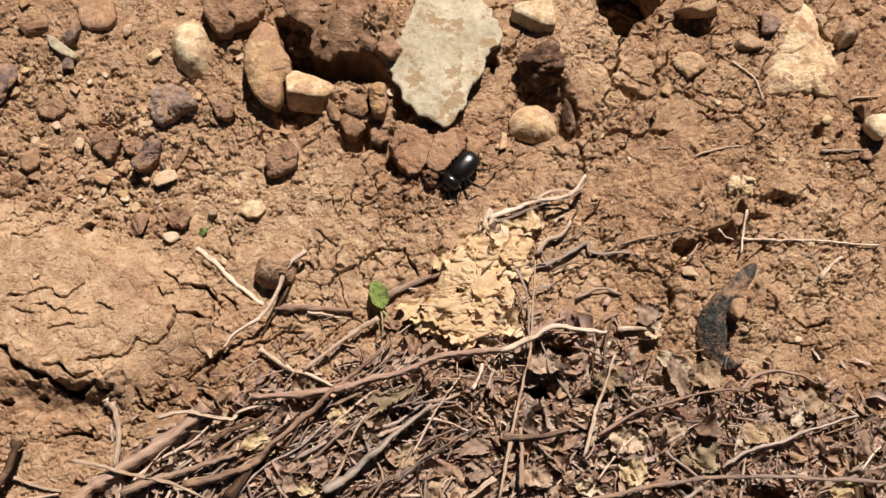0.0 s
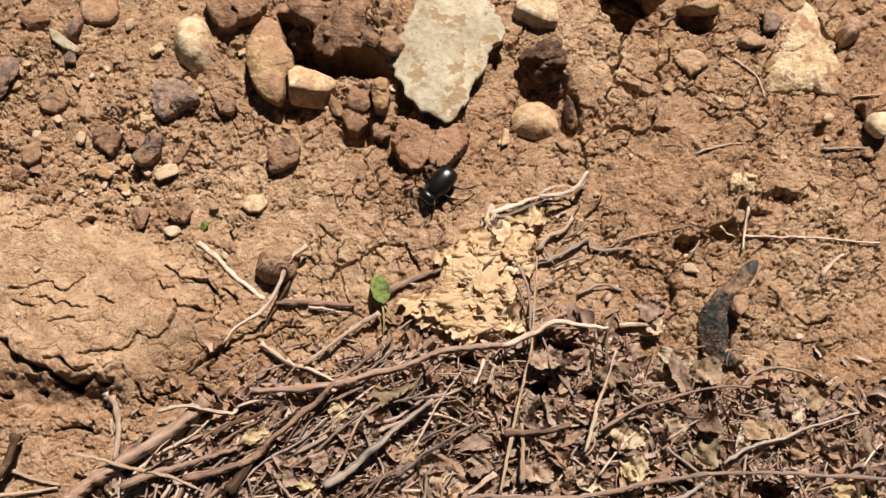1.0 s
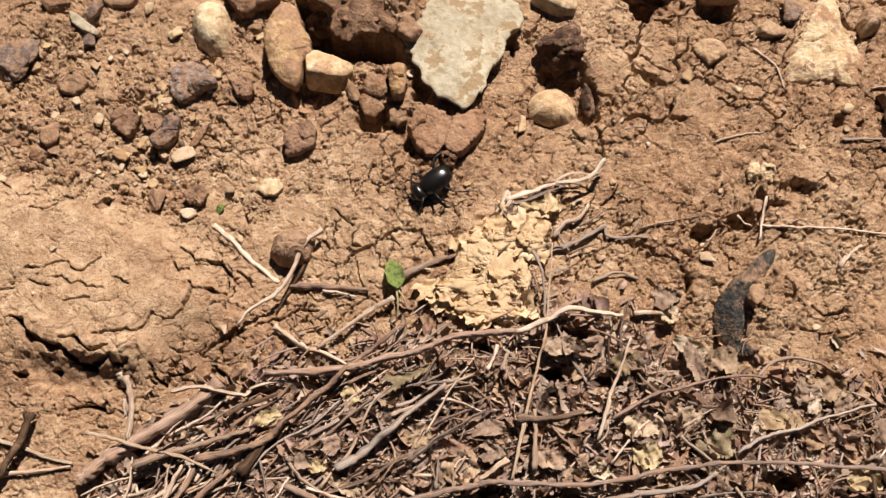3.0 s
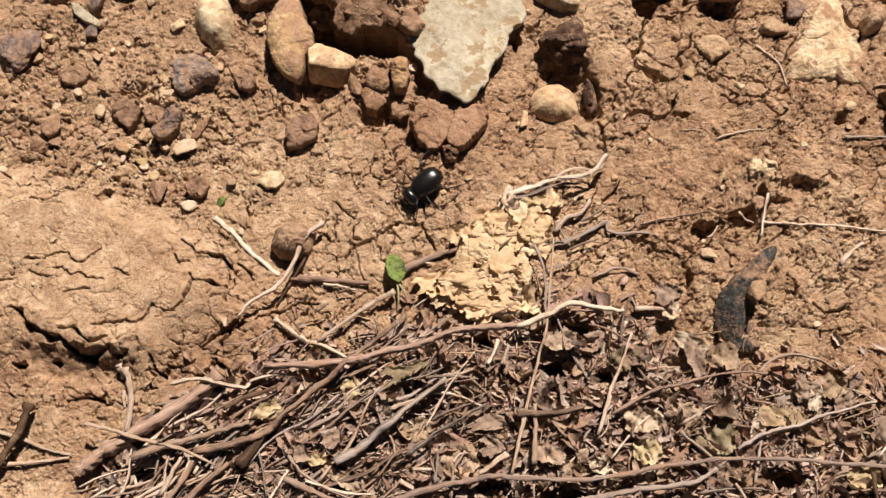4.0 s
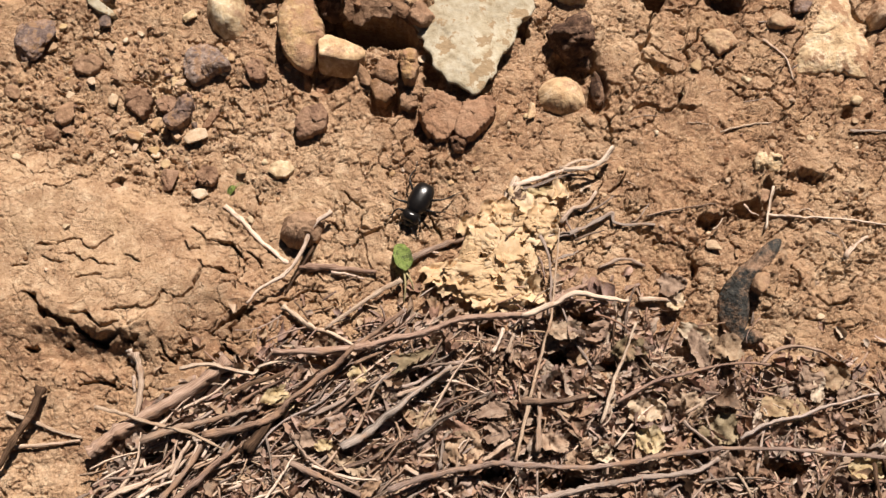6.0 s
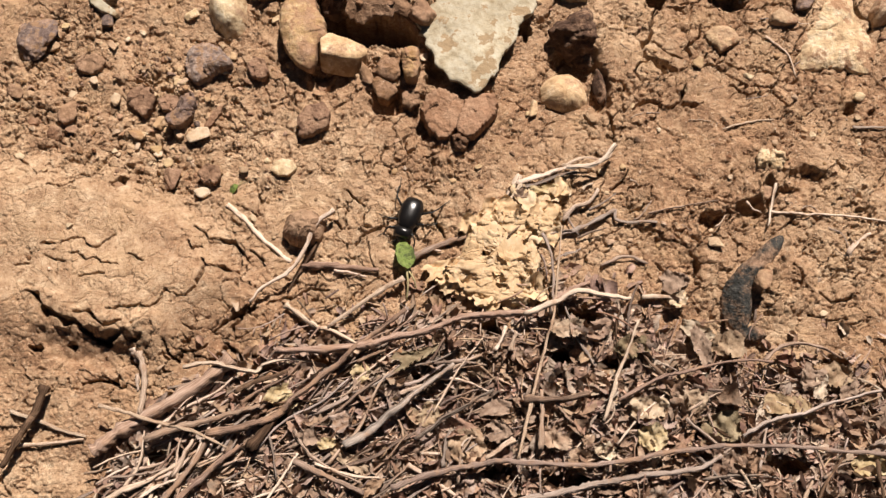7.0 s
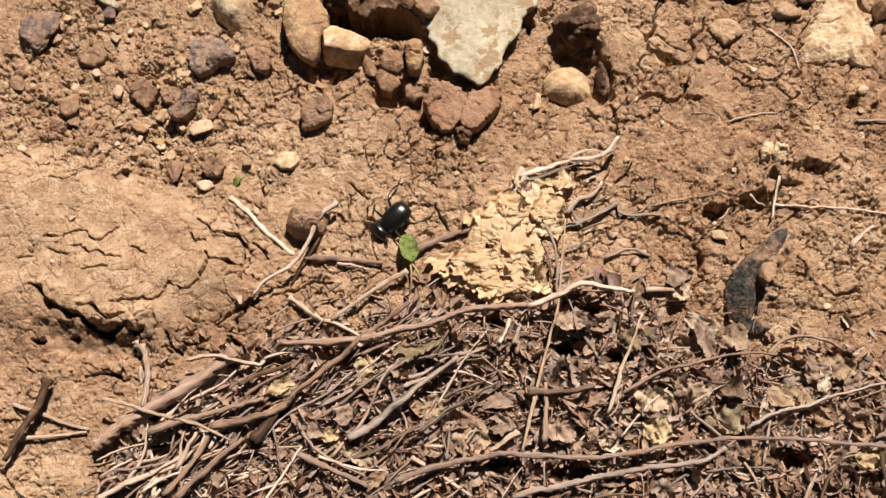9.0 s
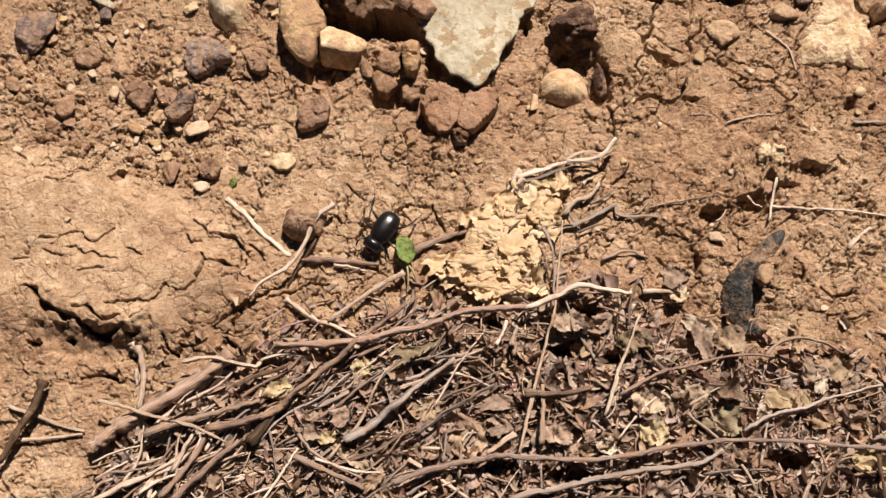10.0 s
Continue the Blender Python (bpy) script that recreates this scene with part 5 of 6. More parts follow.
twig("twig", [(0.0403, -0.1331), (0.0456, -0.1066), (0.0505, -0.0861), (0.0555, -0.0667), (0.0590, -0.0501), (0.0616, -0.0247), (0.0635, -0.0027)], 0.0026, PALEWOOD, "long thin grey stem over the litter", lift=0.014, taper=0.5, wob=0.6)
twig("twig", [(0.0523, -0.1283), (0.0527, -0.0957)], 0.0044, BARK, "short brown stem in the litter", lift=0.013)
twig("twig", [(0.0521, -0.0083), (0.0575, -0.0227), (0.0588, -0.0431), (0.0574, -0.0532)], 0.0019, GREYWOOD, "thin grey stem beside pale husks", lift=0.015)
twig("stick", [(0.0432, -0.1023), (0.0644, -0.1006), (0.0788, -0.0971)], 0.0047, BARK, "smooth brown stick in the litter", lift=0.014, category="stick")
twig("twig", [(0.0232, -0.1333), (0.0390, -0.1233)], 0.0031, PALEWOOD, PALE + " in the litter", lift=0.015)
twig("twig", [(0.0268, -0.0747), (0.0327, -0.0604)], 0.0031, PALEWOOD, "grey-white fibre of bark", lift=0.013)
twig("twig", [(0.0355, -0.0748), (0.0383, -0.0638)], 0.0031, PALEWOOD, "grey-white fibre of bark", lift=0.013)
twig("twig", [(-0.0259, -0.0327), (-0.0405, -0.0407), (-0.0678, -0.0629)], 0.0037, PALEWOOD, PALE + " on the litter", lift=0.0050)
twig("stick", [(-0.0851, -0.0265), (-0.0656, -0.0266), (-0.0407, -0.0284)], 0.0056, BARK, "grey-brown stick casting a shadow on soil", lift=0.0015, category="stick", wob=0.5)
twig("twig", [(-0.0671, -0.0292), (-0.0578, -0.0303), (-0.0476, -0.0320)], 0.0025, PALEWOOD, "short pale splinter of wood on soil", lift=0.002)
twig("stick", [(-0.0213, -0.0196), (-0.0033, -0.0110), (0.0124, -0.0047)], 0.0044, BARK, "brown stick reaching under pale husks", lift=0.0020, category="stick")
twig("twig", [(-0.0189, -0.0191), (-0.0111, -0.0157), (-0.0049, -0.0157)], 0.0022, PALEWOOD, "short pale splinter of wood on soil", lift=0.002)
twig("twig", [(0.0373, 0.0258), (0.0541, 0.0301), (0.0703, 0.0371)], 0.0037, PALEWOOD, "flat pale strip of bark on soil", lift=0.003, flat=0.35)
twig("twig", [(0.0662, 0.0341), (0.0847, 0.0369), (0.0951, 0.0492)], 0.0040, PALEWOOD, "flat pale strip of bark on soil", lift=0.010, flat=0.35)
twig("twig", [(0.0381, 0.0228), (0.0525, 0.0268), (0.0678, 0.0333), (0.0798, 0.0343)], 0.0028, GREYWOOD, "flat pale strip of bark on soil", lift=0.002, flat=0.35)
twig("twig", [(0.0638, 0.0350), (0.0768, 0.0399), (0.0896, 0.0397), (0.0946, 0.0464)], 0.0025, PALEWOOD, "thin pale strip of bark on soil", lift=0.010, flat=0.35)
twig("twig", [(0.0414, 0.0285), (0.0372, 0.0203), (0.0323, 0.0127)], 0.0028, PALEWOOD, "flat pale strip of bark on soil", lift=0.003, flat=0.35)
twig("twig", [(0.0401, 0.0310), (0.0349, 0.0208), (0.0286, 0.0089)], 0.0047, PALEWOOD, "flat pale strip of bark on soil", lift=0.002, flat=0.35)
twig("twig", [(0.0653, 0.0037), (0.0710, 0.0110), (0.0790, 0.0142), (0.0857, 0.0232)], 0.0037, PALEWOOD, "pale forked twig beside husks", lift=0.0040)
twig("stick", [(0.0611, -0.0051), (0.0786, 0.0009), (0.0954, 0.0108), (0.0978, 0.0046), (0.1198, 0.0044)], 0.0034, GREYWOOD, "grey-brown stick beside husks", lift=0.0020, category="stick")
twig("twig", [(-0.1334, 0.0104), (-0.1194, -0.0022), (-0.1031, -0.0157), (-0.0927, -0.0232)], 0.0034, PALEWOOD, "pale grey stick half bedded in soil", lift=-0.0010, taper=0.9)
twig("twig", [(-0.0680, 0.0061), (-0.0784, -0.0042), (-0.0864, -0.0238), (-0.0939, -0.0327), (-0.1052, -0.0409), (-0.1126, -0.0502)], 0.0034, PALEWOOD, "pale crooked twig propped on soil", lift=0.009)
twig("twig", [(-0.0726, 0.0022), (-0.0774, -0.0135), (-0.0855, -0.0277), (-0.0928, -0.0421)], 0.0025, DARKWOOD, "dark crooked twig on dry soil", lift=0.0020)
twig("twig", [(0.1600, 0.0624), (0.1748, 0.0671), (0.1903, 0.0693)], 0.0015, PALEWOOD, "thin tan straw on bare soil", lift=0.001)
twig("twig", [(0.1882, 0.1246), (0.2013, 0.1138), (0.2057, 0.0982)], 0.0019, PALEWOOD, "thin tan straw on bare soil", lift=0.001)
twig("twig", [(0.2374, 0.0668), (0.2507, 0.0670), (0.2645, 0.0674)], 0.0018, GREYWOOD, "thin tan straw on bare soil", lift=0.001)
twig("twig", [(0.2573, 0.0991), (0.2657, 0.1008), (0.2755, 0.1010)], 0.0017, PALEWOOD, "thin tan straw on bare soil", lift=0.001)
twig("twig", [(0.1145, 0.0095), (0.1345, 0.0137), (0.1554, 0.0181)], 0.0015, PALEWOOD, "thin tan straw on bare soil", lift=0.002)
twig("twig", [(0.1849, 0.0113), (0.2022, 0.0104), (0.2210, 0.0093), (0.2651, 0.0084)], 0.0016, PALEWOOD, "thin tan straw on bare soil", lift=0.002)
twig("twig", [(0.1899, 0.0296), (0.1872, 0.0165), (0.1826, 0.0027)], 0.0022, PALEWOOD, "thin grey straw over a small hollow", lift=0.0040)
twig("twig", [(0.2284, -0.0123), (0.2347, -0.0035), (0.2426, 0.0013)], 0.0034, PALEWOOD, "pale grey straw pressed in crust", lift=0.000)
twig("twig", [(0.1712, 0.0174), (0.1802, 0.0116)], 0.0016, PALEWOOD, "thin pale straw over a hollow", lift=0.012)
twig("twig", [(0.1510, 0.0005), (0.1578, 0.0078)], 0.0016, PALEWOOD, "thin pale straw over a hollow", lift=0.012)
twig("twig", [(0.0872, -0.0229), (0.1015, -0.0170), (0.1138, -0.0208)], 0.0025, BARK, "curved brown stem on the soil", lift=0.002)
twig("twig", [(0.1097, -0.0408), (0.1221, -0.0406), (0.1328, -0.0422)], 0.0034, PALEWOOD, "grey stem at the litter's edge", lift=0.0030)
twig("stick", [(-0.0278, -0.1501), (-0.0049, -0.1417), (0.0182, -0.1357), (0.0340, -0.1338), (0.0752, -0.1342), (0.0993, -0.1316), (0.1233, -0.1264), (0.1519, -0.1242), (0.1803, -0.1241), (0.2085, -0.1254), (0.2437, -0.1264)], 0.0039, GREYWOOD,
     "long pale grey branch lying over the litter", lift=0.015, taper=0.55, category="stick")
twig("stick", [(0.0358, -0.1576), (0.0670, -0.1494), (0.0886, -0.1446), (0.1102, -0.1398), (0.1362, -0.1362), (0.1483, -0.1285)], 0.0042, GREYWOOD, "pale grey branch lying over the litter", lift=0.013, taper=0.6, category="stick")
twig("twig", [(0.1596, -0.1174), (0.1760, -0.1097), (0.1938, -0.1058), (0.2132, -0.0988), (0.2372, -0.0911)], 0.0028, GREYWOOD, "pale grey branch in the litter", lift=0.014)
twig("twig", [(0.0862, -0.1120), (0.0931, -0.0919), (0.0992, -0.0767), (0.1056, -0.0567)], 0.0026, PALEWOOD, "thin grey stem over the litter", lift=0.014)
twig("twig", [(0.0940, -0.1008), (0.1173, -0.0880), (0.1338, -0.0838), (0.1579, -0.0786), (0.1796, -0.0765)], 0.0025, BARK, "thin brown twig over the litter", lift=0.013)
twig("twig", [(0.1304, -0.1093), (0.1475, -0.1234)], 0.0034, GREYWOOD, "short grey stem in the litter", lift=0.014)
twig("twig", [(0.2274, -0.1292), (0.2274, -0.1517)], 0.0025, DARKWOOD, "dark thin stem in the litter", lift=0.015)
twig("twig", [(0.0243, -0.1333), (0.0379, -0.1220)], 0.0034, PALEWOOD, PALE + " in the litter", lift=0.013)
twig("twig", [(0.0083, -0.1468), (0.0097, -0.1319), (0.0154, -0.1212)], 0.0019, PALEWOOD, "thin curled straw in the litter", lift=0.013)
twig("twig", [(-0.0815, -0.1375), (-0.0617, -0.1445), (-0.0426, -0.1541)], 0.0050, BARK, "dark brown stick in the litter", lift=0.013)
twig("twig", [(-0.1878, -0.1659), (-0.1710, -0.1561), (-0.1596, -0.1499), (-0.1455, -0.1408)], 0.0037, PALEWOOD, PALE + " in a bundle", lift=0.012, group="bundle of dry stems")
twig("twig", [(-0.1579, -0.1636), (-0.1589, -0.1499), (-0.1657, -0.1347)], 0.0034, PALEWOOD, PALE + " in a bundle", lift=0.010, group="bundle of dry stems")
twig("twig", [(-0.1525, -0.1613), (-0.1391, -0.1450), (-0.1303, -0.1256)], 0.0050, BARK, BROWN + " in a bundle", lift=0.011, group="bundle of dry stems")
twig("twig", [(-0.1449, -0.1632), (-0.1299, -0.1476), (-0.1118, -0.1302)], 0.0053, BARK, BROWN + " in a bundle", lift=0.013, group="bundle of dry stems")
twig("twig", [(-0.1642, -0.1493), (-0.1745, -0.1372)], 0.0031, GREYWOOD, PALE + " in a bundle", lift=0.003, group="bundle of dry stems")
twig("twig", [(-0.1478, -0.1481), (-0.1415, -0.1348), (-0.1377, -0.1273)], 0.0031, PALEWOOD, PALE + " in a bundle", lift=0.012, group="bundle of dry stems")
twig("twig", [(-0.2401, -0.1335), (-0.2191, -0.1314), (-0.2004, -0.1291)], 0.0028, PALEWOOD, PALE + " on bare soil", lift=0.002)


twig("twig", [(0.0592, -0.0998), (0.0638, -0.1064), (0.0690, -0.1123)], 0.0024, BARK, "thin brown stem in the litter", lift=0.011)
twig("twig", [(0.1354, -0.0911), (0.1439, -0.0933), (0.1531, -0.0931), (0.1630, -0.0904)], 0.0024, GREYWOOD, "curved grey stem in the litter", lift=0.011)
twig("twig", [(0.1754, -0.0758), (0.1826, -0.0694), (0.1908, -0.0657), (0.2069, -0.0666), (0.2195, -0.0722)], 0.0028, BARK, "arched brown stem at the litter's edge", lift=0.011)
twig("twig", [(0.0002, -0.1390), (0.0011, -0.1285), (0.0033, -0.1189)], 0.003, GREYWOOD, "short grey stub of stem in the litter", lift=0.011)
twig("twig", [(-0.0841, -0.1181), (-0.0772, -0.1300), (-0.0649, -0.1398), (-0.0444, -0.1482)], 0.0022, PALEWOOD, "thin pale curved stem in the litter", lift=0.011)
twig("twig", [(-0.0699, -0.1388), (-0.0544, -0.1434), (-0.0346, -0.1450)], 0.0022, PALEWOOD, "thin pale stem in the litter", lift=0.011)
twig("twig", [(-0.0959, -0.1251), (-0.0933, -0.1355), (-0.0907, -0.1473)], 0.002, GREYWOOD, "thin grey stem in the litter", lift=0.011)
twig("twig", [(-0.0438, -0.1228), (-0.0303, -0.1237)], 0.0012, PALEWOOD, "thin white straw in the litter", lift=0.011)
twig("twig", [(0.0271, -0.0789), (0.0295, -0.0700), (0.0331, -0.0614)], 0.0028, PALEWOOD, "grey-white fibre of bark", lift=0.011)
twig("twig", [(0.0368, -0.0793), (0.0370, -0.0708), (0.0378, -0.0628)], 0.0026, PALEWOOD, "grey-white fibre of bark", lift=0.011)
twig("twig", [(0.0762, 0.0237), (0.0828, 0.0273)], 0.002, PALEWOOD, "pale splinter on soil", lift=0.002)
twig("twig", [(0.0655, 0.0072), (0.0736, 0.0117), (0.0817, 0.0163), (0.0840, 0.0205)], 0.0024, PALEWOOD, "pale forked twig beside husks", lift=0.002)
twig("twig", [(0.0092, -0.1379), (0.0096, -0.1283), (0.0135, -0.1228), (0.0196, -0.1221)], 0.0022, PALEWOOD, "thin pale twig in the litter", lift=0.011)
twig("twig", [(-0.0776, -0.1131), (-0.0655, -0.1091), (-0.0535, -0.1020)], 0.0034, GREYWOOD, "flat grey strip of bark in the litter", lift=0.011)
twig("twig", [(-0.1157, -0.1018), (-0.1037, -0.0953), (-0.0880, -0.0886)], 0.0044, DARKWOOD, "dark stick lying in the litter", lift=0.011)
twig("twig", [(-0.1148, -0.1128), (-0.1027, -0.1094), (-0.0982, -0.1062)], 0.0036, GREYWOOD, "grey split stick in the litter", lift=0.011)


for points in ([(0.0528, -0.0173), (0.0551, -0.0232), (0.0561, -0.0330)],
               [(0.0550, -0.0066), (0.0624, -0.0038), (0.0705, -0.0022)],
               [(0.0657, -0.0180), (0.0721, -0.0155), (0.0753, -0.0128)],
               [(0.0737, -0.0062), (0.0834, -0.0019), (0.0905, 0.0002)],
               [(0.0673, 0.0071), (0.0705, 0.0004), (0.0744, -0.0048)],
               [(0.0803, 0.0101), (0.0868, 0.0143), (0.0960, 0.0207)],
               [(0.0577, -0.0231), (0.0657, -0.0170), (0.0714, -0.0149)]):
    twig("twig", points, 0.0014, GREYWOOD, "thin grey stem in a tangle beside husks", lift=0.004)


# ---- leaf litter ----
def litter_spot(g, soft=0.012):
    while True:
        x, y = g.uniform(-0.20, 0.285), g.uniform(-0.185, 0.0)
        d = np.interp(x, RIMX, RIMY) - y
        if d + g.normal() * soft > 0.004 and all(((x - gx) / (gw + 0.002)) ** 2 + ((y - gy) / (gd + 0.002)) ** 2 > 1 for gx, gy, gw, gd in GAPS):
            return x, y


def build_litter(total):
    """The fine scraps of leaf, past counting, in one mesh."""
    g = np.random.default_rng(9)
    shapes = [flake_shape(1.0, g.uniform(0.14, 0.7), g.uniform(0.15, 0.7), 300 + k, 5, 4) for k in range(30)]
    verts, quads = [], []
    for n in range(total):
        x, y = litter_spot(g, 0.014)
        v, q = shapes[int(g.integers(30))]
        s = 0.0035 + 0.0085 * g.random() ** 1.6
        z = ground_height(x, y) + 0.001 + g.random() * 0.0055 * np.clip((np.interp(x, RIMX, RIMY) - y) / 0.012, 0.1, 1)
        verts.append(v * s @ turn_matrix(g.normal() * 0.34, g.normal() * 0.34, g.uniform(0, 6.28)).T + (x, y, z))
        quads.append(q + 20 * n)
    ob = new("leaf_litter", mesh_from("leaf_litter", np.concatenate(verts), np.concatenate(quads), LITTER))
    tagged(ob, "fine broken brown and grey leaf litter", "leaf litter", kind="stuff")


def build_straw(total):
    g = np.random.default_rng(12)
    verts, tris, base = [], [], 0
    for n in range(total):
        x, y = litter_spot(g, 0.02)
        a, long = g.normal() * 0.8 + 0.5, 0.006 + 0.022 * g.random() ** 1.5
        t = np.linspace(-0.5, 0.5, 5)
        line = np.column_stack([x + t * long * math.cos(a) - t * t * long * g.normal() * 0.4 * math.sin(a), y + t * long * math.sin(a) + t * t * long * g.normal() * 0.25,
                                ground_height(x, y) + 0.004 + g.random() * 0.006 + t * long * g.normal() * 0.25])
        v, tr = tube(line, np.full(5, g.uniform(0.0002, 0.0007)), 5, n, 0.15)
        verts.append(v)
        tris.append(tr + base)
        base += len(v)
    ob = new("straw_bits", mesh_from("straw_bits", np.concatenate(verts), np.concatenate(tris), LITTER))
    tagged(ob, "short dry stalks and straw bits", "straw", kind="stuff")


def scatter_leaves(total):
    g = np.random.default_rng(15)
    meshes = []
    for k in range(18):
        v, q = flake_shape(g.uniform(0.008, 0.016), g.uniform(0.006, 0.011), g.uniform(0.25, 0.75), 500 + k, 13, 9, 0.85, 0.16)
        meshes.append(mesh_from("dry_leaf", v, q, DRYLEAF))
    for n in range(total):
        x, y = litter_spot(g, 0.007)
        ob = new("dry_leaf", meshes[n % 18])
        deep = np.clip((np.interp(x, RIMX, RIMY) - y) / 0.015, 0.12, 1)
        ob.matrix_basis = Matrix.Translation((x, y, ground_height(x, y) + (0.005 + g.random() * 0.004) * deep)) @ Euler((g.normal() * 0.45, g.normal() * 0.45, g.uniform(0, 6.28))).to_matrix().to_4x4()
        tagged(ob, "curled dry brown leaf in the litter", "leaf", "leaves in the litter")


def scatter_twigs(total):
    g = np.random.default_rng(18)
    for n in range(total):
        x, y = litter_spot(g, 0.006)
        a, long = g.normal() * 0.6 + 0.55, g.uniform(0.015, 0.05)
        dx, dy = math.cos(a) * long / 2, math.sin(a) * long / 2
        bend = g.normal() * long * 0.03
        twig("twig", [(x - dx, y - dy), (x - dy * 0.1 + bend, y + dx * 0.1), (x + dx, y + dy)], g.uniform(0.0008, 0.0024), (BARK, GREYWOOD, DARKWOOD, PALEWOOD, BARK, GREYWOOD, PALEWOOD)[n % 7],
             "short dry twig lying in the litter", lift=g.uniform(0.005, 0.011), wob=0.6, group="twigs in the litter")


def scatter_bundle(total):
    """Longer stems lying side by side at the litter's western end."""
    g = np.random.default_rng(27)
    for n in range(total):
        x, y = g.uniform(-0.17, 0.0), g.uniform(-0.175, -0.06)
        if np.interp(x, RIMX, RIMY) - y < 0.006:
            continue
        a, long = 0.62 + g.normal() * 0.22, g.uniform(0.03, 0.075)
        dx, dy = math.cos(a) * long / 2, math.sin(a) * long / 2
        k = g.normal() * long * 0.025
        twig("twig", [(x - dx, y - dy), (x - dx * 0.3 - k * 0.5, y - dy * 0.3 + k), (x + dx * 0.4 + k, y + dy * 0.4), (x + dx, y + dy)], g.uniform(0.0009, 0.0026), (BARK, PALEWOOD, GREYWOOD, PALEWOOD, GREYWOOD, GREYWOOD)[n % 6],
             "dry stem in a tangle of sticks", lift=g.uniform(0.005, 0.011), wob=0.6, group="bundle of dry stems")


def scatter_stems(total):
    """Pale broken stems at the litter's western foot."""
    g = np.random.default_rng(61)
    (x0, y0), (x1, y1) = (-0.1847, -0.1608), (-0.1121, -0.1191)
    for n in range(total):
        k = g.random()
        x, y = x0 + (x1 - x0) * k + g.normal() * 0.012, y0 + (y1 - y0) * k + g.normal() * 0.009 - 0.004
        a, long = 0.85 + g.normal() * 0.35, g.uniform(0.014, 0.036)
        dx, dy = math.cos(a) * long / 2, math.sin(a) * long / 2
        b = g.normal() * long * 0.05
        twig("twig", [(x - dx, y - dy), (x + b, y - b), (x + dx, y + dy)], g.uniform(0.0014, 0.003), (PALEWOOD, GREYWOOD, PALEWOOD)[n % 3],
             "broken pale stem at the foot of the litter", lift=g.uniform(0.007, 0.012), wob=0.7, group="bundle of dry stems")


def scatter_straw(total):
    g = np.random.default_rng(71)
    (x0, y0), (x1, y1) = (0.1009, -0.0128), (0.2807, 0.1412)
    for n in range(total):
        x, y = g.uniform(x0, x1), g.uniform(y0, y1)
        a, long = g.normal() * 0.7, g.uniform(0.006, 0.018)
        dx, dy, b = math.cos(a) * long / 2, math.sin(a) * long / 2, g.normal() * long * 0.12
        twig("straw", [(x - dx, y - dy), (x - b * math.sin(a), y + b * math.cos(a)), (x + dx, y + dy)], g.uniform(0.0005, 0.0009), (PALEWOOD, GREYWOOD)[n % 2],
             "thin dry straw lying on soil", lift=0.0006, category="straw", group="straws on the soil")


build_litter(11500)
scatter_straw(22)
scatter_stems(42)
scatter_bundle(95)
build_straw(650)
scatter_leaves(310)
scatter_twigs(190)


# ---- single leaves that stand out ----
def fallen_leaf(x, y, long, wide, turn, mat, label):
    v, q = flake_shape(long, wide, 0.14, seed_at(x, y), 19, 13, 0.7, 0.11)
    leaf = new("dry_leaf", mesh_from("dry_leaf", v, q, mat))
    leaf.matrix_basis = pose(x, y, mean_height(x, y, 0.005) + (0.0105 if y < -0.06 else 0.0035), (x * 7e4) % 17 - 12, (y * 9e4) % 15 - 7, turn)
    tagged(leaf, label, "leaf", "leaves in the litter")


fallen_leaf(0.0609, -0.1224, 0.0168, 0.0091, -12, TANLEAF, "broad tan dry leaf on the litter")
fallen_leaf(0.0270, -0.1050, 0.0272, 0.0092, -5, TANLEAF, "broad tan dry leaf on the litter")
fallen_leaf(0.1117, -0.1037, 0.0203, 0.0134, 5, PALELEAF, "bleached pale dry leaf")
fallen_leaf(0.1129, -0.1195, 0.0151, 0.0133, 0, YELLOWLEAF, "yellowish dry leaf on the litter")
fallen_leaf(0.0126, -0.1266, 0.0195, 0.0194, 20, TANLEAF, "broad tan dry leaf on the litter")
fallen_leaf(0.0333, -0.1185, 0.0118, 0.0106, 0, GREYLEAF, "crumpled grey dry leaf")
fallen_leaf(0.0869, -0.1277, 0.0107, 0.0077, 0, PALELEAF, "bleached pale dry leaf")
fallen_leaf(0.1418, -0.0593, 0.0214, 0.0094, -32, PALELEAF, "bleached pale dry leaf")
fallen_leaf(0.1415, -0.0679, 0.0213, 0.0093, -70, GREYLEAF, "crumpled grey dry leaf")
fallen_leaf(0.1562, -0.0675, 0.0171, 0.0151, 0, TANLEAF, "broad tan dry leaf on the litter")
fallen_leaf(0.1995, -0.0861, 0.0129, 0.0121, 60, GREYLEAF, "crumpled grey dry leaf")
fallen_leaf(0.2055, -0.0890, 0.0142, 0.0071, 80, PALELEAF, "bleached pale dry leaf")
fallen_leaf(0.2158, -0.0826, 0.0153, 0.0135, 0, TANLEAF, "broad tan dry leaf on the litter")
fallen_leaf(0.2207, -0.0908, 0.0142, 0.0099, 70, GREYLEAF, "crumpled grey dry leaf")
fallen_leaf(0.1498, -0.1125, 0.0208, 0.0158, 0, OLIVELEAF, "olive-brown dry leaf on the litter")
fallen_leaf(0.1870, -0.1009, 0.0270, 0.0127, -8, TANLEAF, "broad tan dry leaf on the litter")
fallen_leaf(0.1730, -0.1049, 0.0135, 0.0077, 85, PALELEAF, "bleached pale dry leaf")
fallen_leaf(0.2245, -0.1315, 0.0166, 0.0118, 0, YELLOWLEAF, "yellowish dry leaf on the litter")
fallen_leaf(0.2047, -0.1111, 0.0141, 0.0088, 10, TANLEAF, "broad tan dry leaf on the litter")
